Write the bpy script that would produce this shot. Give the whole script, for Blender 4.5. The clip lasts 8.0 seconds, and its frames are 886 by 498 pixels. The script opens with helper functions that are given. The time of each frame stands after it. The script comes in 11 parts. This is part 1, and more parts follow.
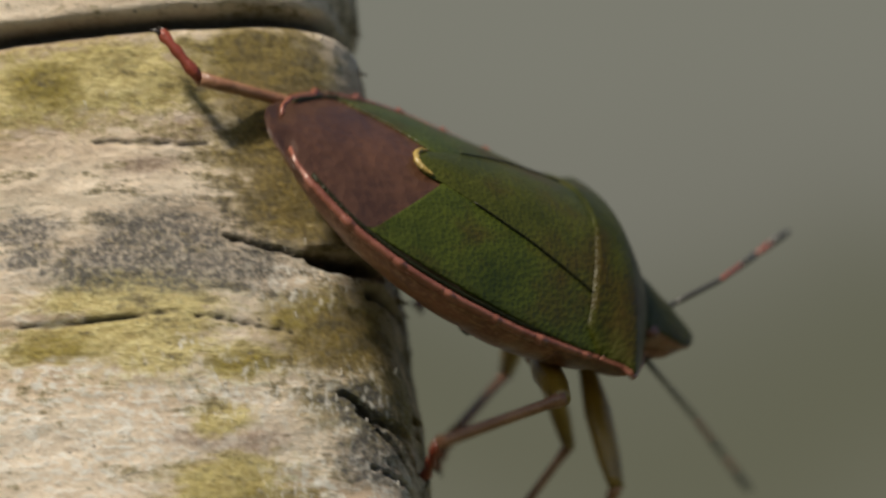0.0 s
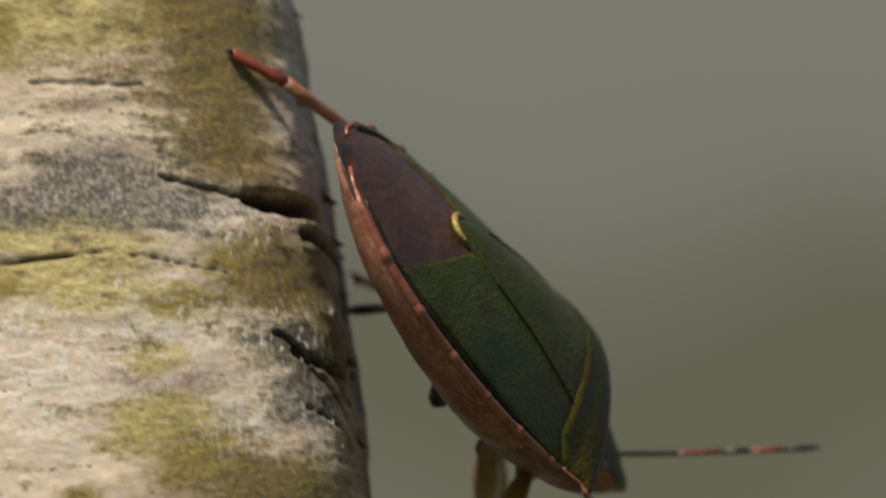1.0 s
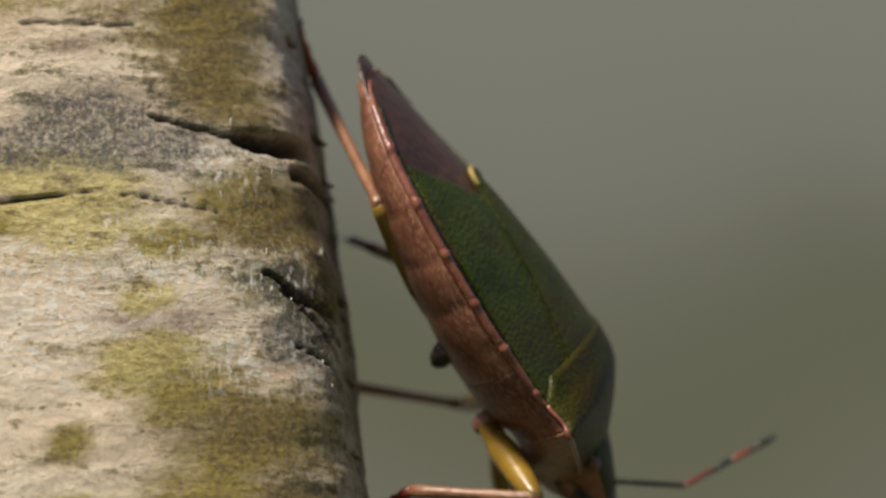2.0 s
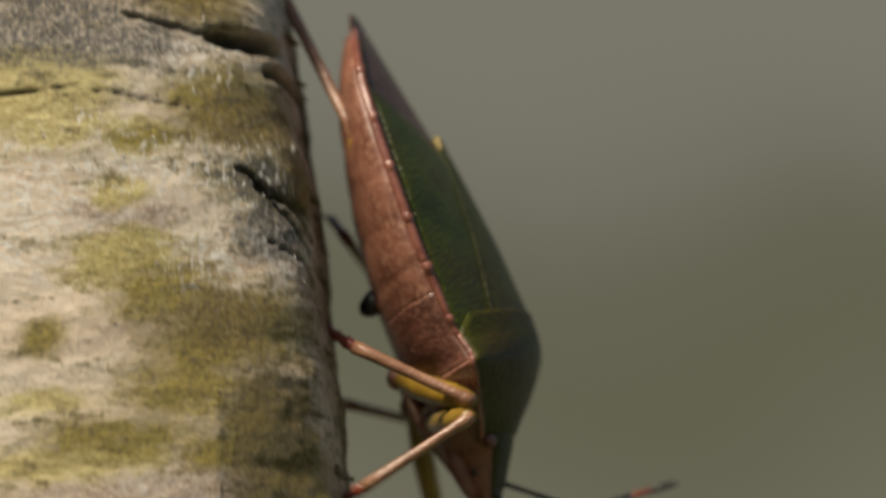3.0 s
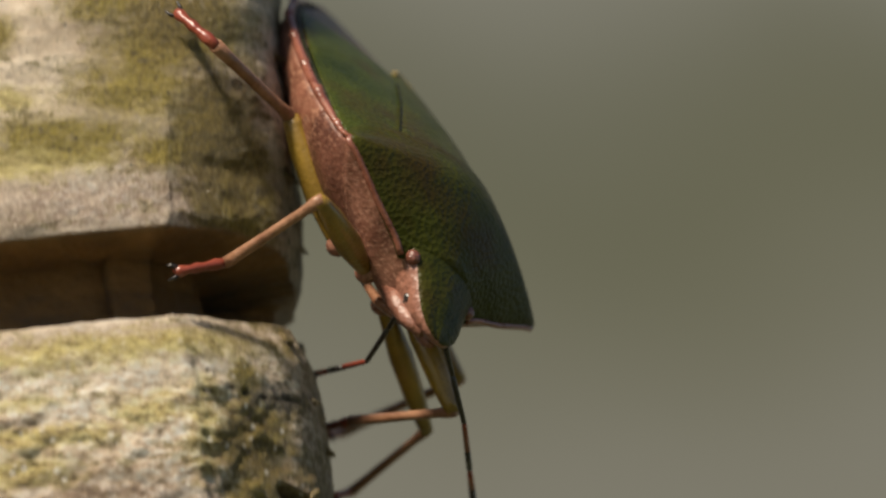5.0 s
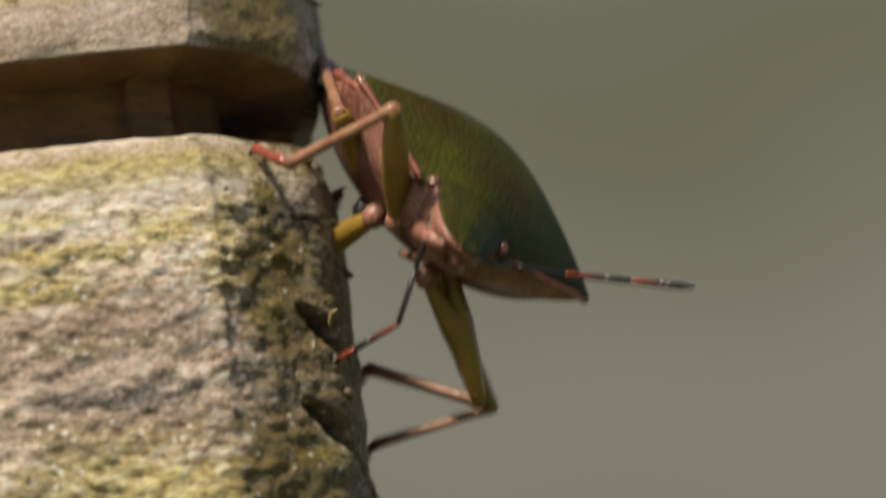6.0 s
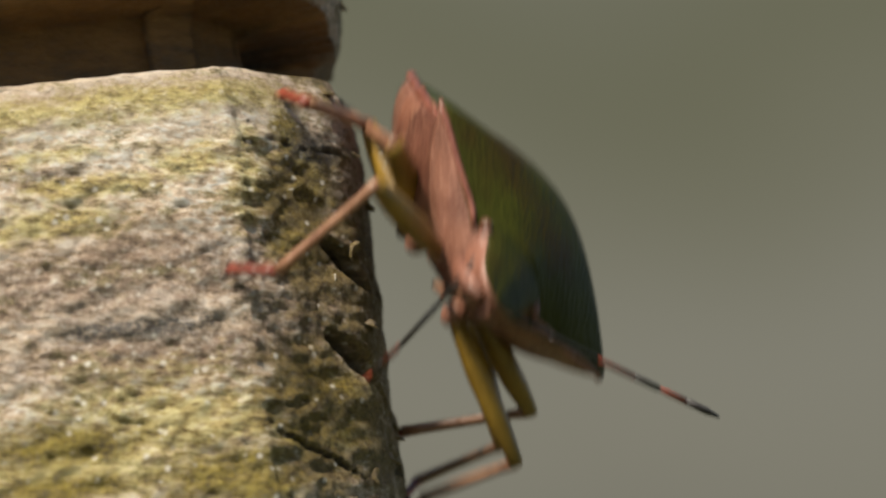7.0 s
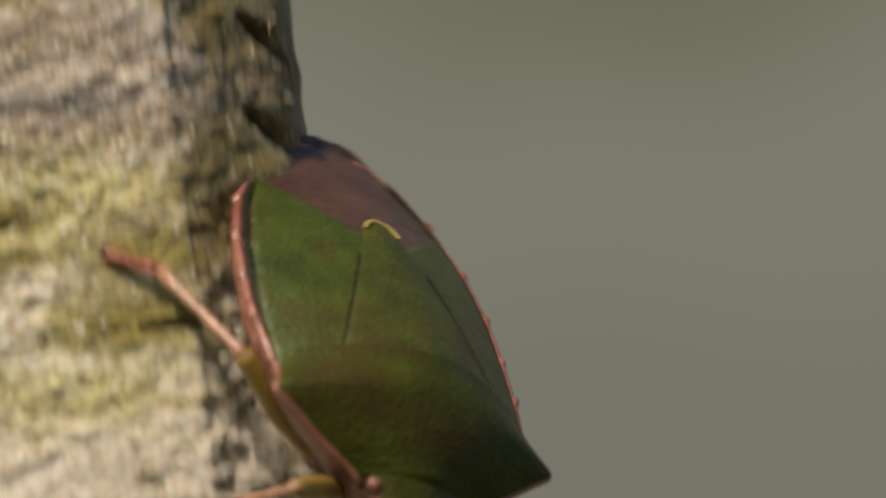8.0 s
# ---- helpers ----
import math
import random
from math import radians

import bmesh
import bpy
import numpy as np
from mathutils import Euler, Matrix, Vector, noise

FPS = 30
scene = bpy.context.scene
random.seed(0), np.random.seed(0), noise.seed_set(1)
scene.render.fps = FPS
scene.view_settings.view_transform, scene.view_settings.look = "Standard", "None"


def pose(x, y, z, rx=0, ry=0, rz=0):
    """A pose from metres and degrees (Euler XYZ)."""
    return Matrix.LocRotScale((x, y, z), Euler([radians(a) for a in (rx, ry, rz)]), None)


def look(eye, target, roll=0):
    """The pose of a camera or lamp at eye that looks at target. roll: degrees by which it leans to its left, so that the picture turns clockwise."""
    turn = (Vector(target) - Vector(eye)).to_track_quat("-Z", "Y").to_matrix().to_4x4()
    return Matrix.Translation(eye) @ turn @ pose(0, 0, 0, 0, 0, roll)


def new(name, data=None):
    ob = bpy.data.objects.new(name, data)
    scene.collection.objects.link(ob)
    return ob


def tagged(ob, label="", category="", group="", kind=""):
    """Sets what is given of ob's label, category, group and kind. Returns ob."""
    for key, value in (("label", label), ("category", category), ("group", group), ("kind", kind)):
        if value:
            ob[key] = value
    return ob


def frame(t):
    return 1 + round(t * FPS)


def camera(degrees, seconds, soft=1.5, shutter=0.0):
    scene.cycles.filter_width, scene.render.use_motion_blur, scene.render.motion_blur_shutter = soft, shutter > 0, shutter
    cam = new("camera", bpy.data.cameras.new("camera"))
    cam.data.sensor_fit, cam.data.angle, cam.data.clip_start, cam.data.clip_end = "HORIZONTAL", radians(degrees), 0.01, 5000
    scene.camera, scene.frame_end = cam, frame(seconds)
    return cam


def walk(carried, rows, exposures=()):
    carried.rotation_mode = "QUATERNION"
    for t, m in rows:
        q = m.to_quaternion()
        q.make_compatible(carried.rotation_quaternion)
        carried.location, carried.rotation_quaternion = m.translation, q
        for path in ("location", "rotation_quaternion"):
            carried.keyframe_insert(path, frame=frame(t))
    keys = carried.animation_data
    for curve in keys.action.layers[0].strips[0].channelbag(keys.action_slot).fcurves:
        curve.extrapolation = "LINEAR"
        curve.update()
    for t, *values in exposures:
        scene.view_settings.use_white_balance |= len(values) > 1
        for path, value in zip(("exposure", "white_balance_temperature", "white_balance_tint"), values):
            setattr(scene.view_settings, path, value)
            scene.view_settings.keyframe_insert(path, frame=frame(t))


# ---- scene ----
# ---- camera ----
MM = 0.001
LENS_DEGREES = 10.0
cam = camera(LENS_DEGREES, 8.0, soft=2.2, shutter=0.8)
cam.data.dof.use_dof = True
cam.data.dof.focus_distance = 0.1286
cam.data.dof.aperture_fstop = 58.0


def aim(x, z, tx, tz):
    """The camera's pose in millimetres: it stays at one distance in front of the stem and looks at a point on the plane of its edge."""
    return look((x * MM, -0.13042, z * MM), (tx * MM, 0.0, tz * MM))


walk(cam, [
    (0, aim(1.505, -38.694, 0.000, 0.032)),
    (0.5, aim(2.138, -39.261, 1.110, -0.783)),
    (1, aim(2.471, -39.819, 1.695, -1.583)),
    (1.2, aim(2.625, -40.238, 1.965, -2.199)),
    (2.3, aim(2.634, -41.406, 1.980, -3.591)),
    (2.5, aim(2.728, -41.746, 2.145, -4.068)),
    (3, aim(3.053, -43.257, 2.715, -5.999)),
    (3.5, aim(3.369, -44.464, 3.270, -8.117)),
    (3.7, aim(3.463, -44.780, 3.435, -8.959)),
    (4, aim(3.583, -45.192, 3.645, -10.112)),
    (4.2, aim(3.660, -45.397, 3.780, -10.831)),
    (5.3, aim(3.865, -47.041, 4.140, -15.509)),
    (5.5, aim(3.882, -47.313, 4.170, -16.526)),
    (5.8, aim(3.728, -48.221, 3.900, -18.118)),
    (6, aim(3.566, -48.679, 3.615, -18.922)),
    (6.5, aim(3.386, -49.648, 3.300, -20.623)),
    (7, aim(3.249, -49.701, 3.060, -20.715)),
    (7.3, aim(3.343, -49.198, 3.225, -20.909)),
    (7.5, aim(3.548, -49.151, 3.585, -21.544)),
    (7.6, aim(3.762, -49.282, 3.960, -22.313)),
    (7.8, aim(4.190, -49.705, 4.710, -24.131)),
    (8, aim(4.463, -50.567, 5.190, -26.721)),
], exposures=[(0, 0.50, 6560, 8), (1.2, 0.50, 6580, 8), (2.5, 0.48, 6640, 8), (3.2, 0.44, 6900, 8), (4.2, 0.45, 6880, 8), (5.4, 0.70, 6780, 9), (7, 0.72, 6600, 8), (8, 0.65, 6580, 7)])

# ---- light ----
world = bpy.data.worlds.new("world")
scene.world = world
world.use_nodes = True
nt = world.node_tree
sky = nt.nodes.new("ShaderNodeTexSky")
sky.sky_type = "NISHITA"
sky.sun_disc = False
SUN_WAY = Vector((-0.40, -0.54, 0.74)).normalized()
sky.sun_elevation = math.asin(SUN_WAY.z)
sky.sun_rotation = math.atan2(SUN_WAY.x, SUN_WAY.y)
nt.links.new(sky.outputs[0], nt.nodes["Background"].inputs[0])
nt.nodes["Background"].inputs[1].default_value = 0.060

lamp = bpy.data.lights.new("sun", "SUN")
lamp.energy = 4.4
lamp.angle = radians(8.0)
lamp.color = (1.0, 0.905, 0.76)
sun = new("sun", lamp)
sun.matrix_world = SUN_WAY.to_track_quat("Z", "Y").to_matrix().to_4x4()


# ---- materials ----
def material(name):
    m = bpy.data.materials.new(name)
    m.use_nodes = True
    tree = m.node_tree
    return m, tree, tree.nodes["Principled BSDF"]


def node(tree, kind, **values):
    n = tree.nodes.new(kind)
    for key, value in values.items():
        if key in n.inputs:
            n.inputs[key].default_value = value
    return n


def millimetres(tree, scale=(1, 1, 1)):
    """Object coordinates counted in millimetres, stretched by scale."""
    c = tree.nodes.new("ShaderNodeTexCoord")
    m = tree.nodes.new("ShaderNodeMapping")
    m.inputs["Scale"].default_value = [1000 * s for s in scale]
    tree.links.new(c.outputs["Object"], m.inputs["Vector"])
    return m.outputs[0]


def noise_tex(tree, vec, scale, detail=4.0, rough=0.6):
    n = node(tree, "ShaderNodeTexNoise", Scale=scale, Detail=detail, Roughness=rough)
    tree.links.new(vec, n.inputs["Vector"])
    return n.outputs[0]


def ramp(tree, fac, stops):
    n = tree.nodes.new("ShaderNodeValToRGB")
    while len(n.color_ramp.elements) < len(stops):
        n.color_ramp.elements.new(0.5)
    for e, (p, c) in zip(n.color_ramp.elements, stops):
        e.position = p
        e.color = (*c, 1) if len(c) == 3 else c
    tree.links.new(fac, n.inputs[0])
    return n.outputs[0]


def mixed(tree, fac, a, b, blend="MIX"):
    n = tree.nodes.new("ShaderNodeMix")
    n.data_type, n.blend_type = "RGBA", blend
    for socket, value in ((n.inputs[0], fac), (n.inputs[6], a), (n.inputs[7], b)):
        if isinstance(value, (int, float)):
            socket.default_value = value
        elif isinstance(value, tuple):
            socket.default_value = (*value, 1)
        else:
            tree.links.new(value, socket)
    return n.outputs[2]


def maths(tree, op, a, b=0.0, clamp=False):
    n = tree.nodes.new("ShaderNodeMath")
    n.operation, n.use_clamp = op, clamp
    for socket, value in ((n.inputs[0], a), (n.inputs[1], b)):
        if isinstance(value, (int, float)):
            socket.default_value = value
        else:
            tree.links.new(value, socket)
    return n.outputs[0]


def bump(tree, shader, height, distance, strength=1.0, before=None):
    n = node(tree, "ShaderNodeBump", Strength=strength, Distance=distance)
    tree.links.new(height, n.inputs["Height"])
    if before is not None:
        tree.links.new(before, n.inputs["Normal"])
    tree.links.new(n.outputs[0], shader.inputs["Normal"])
    return n.outputs[0]


def attribute(tree, name):
    n = tree.nodes.new("ShaderNodeAttribute")
    n.attribute_name = name
    return n.outputs["Fac"]


def shell_material(name, dark, light, rough, pit=9.0, pit_depth=0.03, pit_dark=0.45, coat=0.0, patch=0.6, gloss=0.5, blotch=None, down=None):
    """Punctured insect cuticle: small dark pits, a slow change of tone, a fine sheen."""
    m, tree, s = material(name)
    v = millimetres(tree)
    tone = ramp(tree, noise_tex(tree, v, patch, 3), [(0.32, dark), (0.68, light)])
    if blotch:
        tone = mixed(tree, ramp(tree, noise_tex(tree, v, 0.42, 5, 0.65), [(0.47, (0, 0, 0)), (0.66, (0.8, 0.8, 0.8))]), tone, blotch)
    if down:
        # short pale hairs lying along the body
        hair = noise_tex(tree, millimetres(tree, (5.0, 12.0, 12.0)), 1.0, 4, 0.65)
        tone = mixed(tree, ramp(tree, hair, [(0.50, (0, 0, 0)), (0.63, (0.75, 0.75, 0.75))]), tone, down)
    vor = node(tree, "ShaderNodeTexVoronoi", Scale=pit)
    tree.links.new(v, vor.inputs["Vector"])
    pits = ramp(tree, vor.outputs["Distance"], [(0.12, (1, 1, 1)), (0.34, (0, 0, 0))])
    s_pits = maths(tree, "MULTIPLY", pits, pit_dark)
    tree.links.new(mixed(tree, s_pits, tone, (dark[0] * 0.35, dark[1] * 0.35, dark[2] * 0.35)), s.inputs["Base Color"])
    grain = noise_tex(tree, v, 22, 3)
    height = maths(tree, "ADD", vor.outputs["Distance"], maths(tree, "MULTIPLY", grain, 0.35))
    bump(tree, s, height, pit_depth * MM, 0.8)
    r = maths(tree, "ADD", maths(tree, "MULTIPLY", noise_tex(tree, v, 3.0, 3), 0.25), rough - 0.12)
    tree.links.new(r, s.inputs["Roughness"])
    s.inputs["Coat Weight"].default_value = coat
    s.inputs["Specular IOR Level"].default_value = 0.5
    s.inputs["IOR"].default_value = 1.0 + gloss
    s.inputs["Coat Roughness"].default_value = 0.25
    return m


def bark_material():
    """Pale weathered bark: cream, brown mottling along the rings, moss, soot, white fibres, cracks."""
    m, tree, s = material("weathered_bark")
    v = millimetres(tree)
    band = millimetres(tree, (0.42, 0.42, 1.5))
    fibre = millimetres(tree, (6.0, 6.0, 3.2))
    broad = noise_tex(tree, band, 0.30, 5, 0.62)
    fine = noise_tex(tree, band, 1.5, 8, 0.70)
    grain = noise_tex(tree, v, 7.0, 6, 0.72)
    tiny = noise_tex(tree, v, 2.6, 8, 0.75)
    scale = noise_tex(tree, millimetres(tree, (2.6, 2.6, 6.0)), 1.0, 7, 0.68)
    hair = noise_tex(tree, fibre, 1.0, 4, 0.6)
    base = ramp(tree, broad, [(0.30, (0.58, 0.43, 0.30)), (0.44, (0.77, 0.615, 0.46)), (0.58, (0.85, 0.715, 0.565)), (0.74, (0.74, 0.625, 0.51))])
    base = mixed(tree, maths(tree, "MULTIPLY", ramp(tree, fine, [(0.34, (1, 1, 1)), (0.50, (0, 0, 0))]), 0.28), base, (0.40, 0.28, 0.18))
    base = mixed(tree, maths(tree, "MULTIPLY", ramp(tree, tiny, [(0.34, (1, 1, 1)), (0.46, (0, 0, 0))]), 0.42), base, (0.25, 0.175, 0.11))
    pale = maths(tree, "ADD", attribute(tree, "pale"), maths(tree, "ADD", maths(tree, "MULTIPLY", attribute(tree, "grit"), 0.40), 0.12))
    white = maths(tree, "MULTIPLY", pale, ramp(tree, scale, [(0.48, (0, 0, 0)), (0.58, (1, 1, 1))]), True)
    base = mixed(tree, white, base, (0.82, 0.77, 0.70))
    warp = maths(tree, "ADD", maths(tree, "MULTIPLY", maths(tree, "SUBTRACT", fine, 0.5), 2.2), maths(tree, "MULTIPLY", maths(tree, "SUBTRACT", tiny, 0.5), 1.6))
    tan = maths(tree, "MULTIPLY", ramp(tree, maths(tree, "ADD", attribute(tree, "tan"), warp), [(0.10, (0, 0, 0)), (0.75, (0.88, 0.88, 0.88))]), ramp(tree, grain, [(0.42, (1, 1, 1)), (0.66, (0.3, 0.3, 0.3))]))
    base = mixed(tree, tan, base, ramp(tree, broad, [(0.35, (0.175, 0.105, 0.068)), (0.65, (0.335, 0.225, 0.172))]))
    moss = ramp(tree, maths(tree, "ADD", attribute(tree, "moss"), maths(tree, "MULTIPLY", warp, 0.55)), [(0.14, (0, 0, 0)), (0.42, (0.50, 0.50, 0.50)), (0.80, (0.95, 0.95, 0.95))])
    green = ramp(tree, grain, [(0.30, (0.075, 0.052, 0.006)), (0.46, (0.215, 0.158, 0.014)), (0.70, (0.40, 0.315, 0.045))])
    lichen = ramp(tree, maths(tree, "ADD", attribute(tree, "lichen"), maths(tree, "MULTIPLY", warp, 0.8)), [(0.10, (0, 0, 0)), (0.62, (0.78, 0.78, 0.78))])
    base = mixed(tree, lichen, base, ramp(tree, scale, [(0.36, (0.33, 0.245, 0.03)), (0.60, (0.66, 0.56, 0.19))]))
    base = mixed(tree, moss, base, green)
    # dark olive algae, with the darkness of the shaded facet in its colour
    algae_shade = ramp(tree, maths(tree, "ADD", attribute(tree, "algae_shade"), warp), [(0.15, (0, 0, 0)), (0.60, (0.85, 0.85, 0.85))])
    base = mixed(tree, algae_shade, base, ramp(tree, grain, [(0.34, (0.080, 0.053, 0.010)), (0.50, (0.175, 0.120, 0.022)), (0.72, (0.33, 0.24, 0.055))]))
    soot = maths(tree, "MULTIPLY", ramp(tree, maths(tree, "ADD", attribute(tree, "soot"), maths(tree, "MULTIPLY", warp, 0.8)), [(0.12, (0, 0, 0)), (0.62, (0.92, 0.92, 0.92))]), ramp(tree, grain, [(0.44, (1, 1, 1)), (0.62, (0.40, 0.40, 0.40))]))
    base = mixed(tree, soot, base, (0.075, 0.072, 0.072))
    fibres = maths(tree, "MULTIPLY", ramp(tree, hair, [(0.53, (0, 0, 0)), (0.66, (0.75, 0.75, 0.75))]), maths(tree, "ADD", maths(tree, "MULTIPLY", attribute(tree, "fibre"), 1.25), 0.03), True)
    base = mixed(tree, fibres, base, (0.80, 0.76, 0.70))
    brown = maths(tree, "ADD", attribute(tree, "wood"), maths(tree, "MULTIPLY", maths(tree, "SUBTRACT", fine, 0.5), 0.5), True)
    brown = maths(tree, "MULTIPLY", brown, ramp(tree, attribute(tree, "wood"), [(0.02, (0, 0, 0)), (0.2, (1, 1, 1))]))
    base = mixed(tree, brown, base, ramp(tree, fine, [(0.32, (0.10, 0.050, 0.017)), (0.62, (0.34, 0.19, 0.072))]))
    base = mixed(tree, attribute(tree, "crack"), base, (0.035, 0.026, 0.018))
    specks = node(tree, "ShaderNodeTexVoronoi", Scale=1.1)
    tree.links.new(v, specks.inputs["Vector"])
    base = mixed(tree, ramp(tree, specks.outputs["Distance"], [(0.03, (0.8, 0.8, 0.8)), (0.075, (0, 0, 0))]), base, (0.06, 0.045, 0.03))
    # pale flecks below the notch, their glint put into the base colour
    flecks = node(tree, "ShaderNodeTexVoronoi", Scale=2.6)
    tree.links.new(v, flecks.inputs["Vector"])
    fleck_glints = maths(tree, "MULTIPLY", ramp(tree, flecks.outputs["Distance"], [(0.12, (1, 1, 1)), (0.28, (0, 0, 0))]), ramp(tree, fine, [(0.47, (0, 0, 0)), (0.56, (0.9, 0.9, 0.9))]))
    base = mixed(tree, maths(tree, "MULTIPLY", fleck_glints, attribute(tree, "grit")), base, (0.90, 0.86, 0.78))
    grit = maths(tree, "ADD", maths(tree, "MULTIPLY", attribute(tree, "grit"), 0.66), 0.08)
    base = mixed(tree, grit, base, ramp(tree, scale, [(0.35, (0.22, 0.16, 0.11)), (0.46, (0.88, 0.84, 0.80)), (0.55, (1.0, 1.0, 1.0))]), "MULTIPLY")
    tree.links.new(base, s.inputs["Base Color"])
    tree.links.new(ramp(tree, grain, [(0.3, (0.62, 0.62, 0.62)), (0.7, (0.26, 0.26, 0.26))]), s.inputs["Roughness"])
    b1 = bump(tree, s, fine, 0.10 * MM, 0.7)
    b2 = bump(tree, s, tiny, 0.13 * MM, 0.9, b1)
    b3 = bump(tree, s, scale, 0.18 * MM, 1.0, b2)
    bump(tree, s, grain, 0.09 * MM, 1.0, b3)
    return m


BARK = bark_material()
GREEN = shell_material("green_wing_case", (0.021, 0.029, 0.003), (0.048, 0.058, 0.006), 0.36, pit=7.5, pit_depth=0.034, gloss=0.30, blotch=(0.034, 0.020, 0.004))
GREEN_DARK = shell_material("dark_green_pronotum", (0.019, 0.022, 0.0025), (0.042, 0.045, 0.0050), 0.38, pit=7.5, pit_depth=0.034, gloss=0.23, blotch=(0.034, 0.020, 0.004))
GREEN_PLATE = shell_material("olive_green_scutellum", (0.024, 0.028, 0.0028), (0.050, 0.053, 0.006), 0.38, pit=7.5, pit_depth=0.034, gloss=0.30, blotch=(0.034, 0.020, 0.004))
MEMBRANE = shell_material("brown_wing_membrane", (0.036, 0.015, 0.007), (0.072, 0.031, 0.015), 0.33, pit=3.0, pit_dark=0.25, pit_depth=0.05)
RED = shell_material("red_brown_underside", (0.098, 0.032, 0.019), (0.215, 0.085, 0.053), 0.42, pit=6.0, pit_dark=0.15, pit_depth=0.008, patch=1.3, down=(0.33, 0.175, 0.11))
THORAX = shell_material("dark_red_breast", (0.060, 0.020, 0.013), (0.155, 0.058, 0.038), 0.42, pit=6.0, pit_dark=0.22, pit_depth=0.02, patch=1.3, down=(0.24, 0.115, 0.075))
RIM = shell_material("red_abdomen_rim", (0.125, 0.036, 0.021), (0.26, 0.095, 0.062), 0.30, pit=6.0, pit_depth=0.015, pit_dark=0.2, coat=0.2, patch=1.5)
COLLAR = shell_material("red_brown_collar", (0.11, 0.040, 0.026), (0.24, 0.105, 0.070), 0.42, pit=6.0, pit_dark=0.15, pit_depth=0.014, patch=1.3, down=(0.36, 0.19, 0.135))
PINK = shell_material("pink_cheek", (0.135, 0.051, 0.032), (0.265, 0.118, 0.080), 0.40, pit=6.0, pit_dark=0.25, pit_depth=0.035, patch=1.5)
YELLOW = shell_material("yellow_cuticle", (0.20, 0.14, 0.03), (0.33, 0.225, 0.06), 0.42, pit_dark=0.2)
FEMUR = shell_material("olive_yellow_leg", (0.125, 0.072, 0.011), (0.26, 0.155, 0.022), 0.32, pit=7.0, pit_dark=0.3, pit_depth=0.014, coat=0.15)
TIBIA = shell_material("pink_brown_leg", (0.16, 0.068, 0.036), (0.30, 0.155, 0.090), 0.36, pit=7.0, pit_dark=0.3, pit_depth=0.02, patch=1.2)
TARSUS = shell_material("red_foot", (0.14, 0.022, 0.012), (0.25, 0.055, 0.030), 0.33, pit=7.0, pit_dark=0.3, pit_depth=0.02)
SEAM = shell_material("dark_seam", (0.009, 0.010, 0.003), (0.018, 0.018, 0.006), 0.45, pit_dark=0.2, gloss=0.25)
BLACK = shell_material("black_cuticle", (0.012, 0.010, 0.010), (0.030, 0.024, 0.022), 0.32, pit_dark=0.2)
HEAD = shell_material("green_brown_head", (0.019, 0.022, 0.0028), (0.042, 0.044, 0.0060), 0.40, pit=7.5, pit_depth=0.034, gloss=0.22, blotch=(0.034, 0.020, 0.004))
EYE = shell_material("red_brown_eye", (0.085, 0.026, 0.017), (0.17, 0.062, 0.042), 0.30, pit=14.0, pit_dark=0.3, coat=0.2)


def ground_material():
    m, tree, s = material("grass_ground")
    c = tree.nodes.new("ShaderNodeTexCoord")
    n = noise_tex(tree, c.outputs["Object"], 6.0, 8, 0.7)
    tree.links.new(ramp(tree, n, [(0.3, (0.03, 0.035, 0.012)), (0.7, (0.10, 0.11, 0.04))]), s.inputs["Base Color"])
    s.inputs["Roughness"].default_value = 0.9
    bump(tree, s, n, 0.02, 0.8)
    return m


def backdrop_material():
    """Distance far out of focus: soft grey with a greener band, giving off its own light."""
    m, tree, s = material("blurred_distance")
    c = tree.nodes.new("ShaderNodeTexCoord")
    parts = tree.nodes.new("ShaderNodeSeparateXYZ")
    tree.links.new(c.outputs["Object"], parts.inputs[0])
    n = noise_tex(tree, c.outputs["Object"], 7.0, 1.0, 0.5)
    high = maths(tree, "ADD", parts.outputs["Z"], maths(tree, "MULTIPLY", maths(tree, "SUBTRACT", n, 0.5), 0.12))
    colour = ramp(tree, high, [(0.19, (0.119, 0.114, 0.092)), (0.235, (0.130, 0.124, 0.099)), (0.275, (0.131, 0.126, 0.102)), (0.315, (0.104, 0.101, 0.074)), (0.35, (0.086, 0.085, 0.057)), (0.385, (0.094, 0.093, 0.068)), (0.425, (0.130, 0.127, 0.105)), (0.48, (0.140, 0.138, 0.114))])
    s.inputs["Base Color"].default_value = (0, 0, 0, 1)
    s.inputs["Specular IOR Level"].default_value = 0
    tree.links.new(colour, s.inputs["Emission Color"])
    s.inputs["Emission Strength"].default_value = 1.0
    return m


# ---- helpers of this scene ----
def mesh_of(name, verts, faces, mat, smooth=True):
    me = bpy.data.meshes.new(name)
    me.from_pydata([tuple(v) for v in verts], [], [tuple(f) for f in faces])
    me.materials.append(mat)
    if smooth:
        me.polygons.foreach_set("use_smooth", [True] * len(me.polygons))
    me.update()
    return me


def part(name, data, parent, label="", at=None):
    ob = new(name, data)
    ob.parent = parent
    if at is not None:
        ob.matrix_basis = at
    return tagged(ob, label)


def curve_at(points, x):
    return np.interp(x, [p[0] for p in points], [p[1] for p in points])


def smooth_at(points, x):
    """A rounded curve through the points: the mean of the broken line round x."""
    w = 0.35
    return np.mean([curve_at(points, np.asarray(x) + d) for d in np.linspace(-w, w, 7)], axis=0)


def grid_faces(rows, cols, wrap=False):
    out = []
    for i in range(rows - 1):
        for j in range(cols - 1 + wrap):
            k = (j + 1) % cols
            out.append((i * cols + j, i * cols + k, (i + 1) * cols + k, (i + 1) * cols + j))
    return out


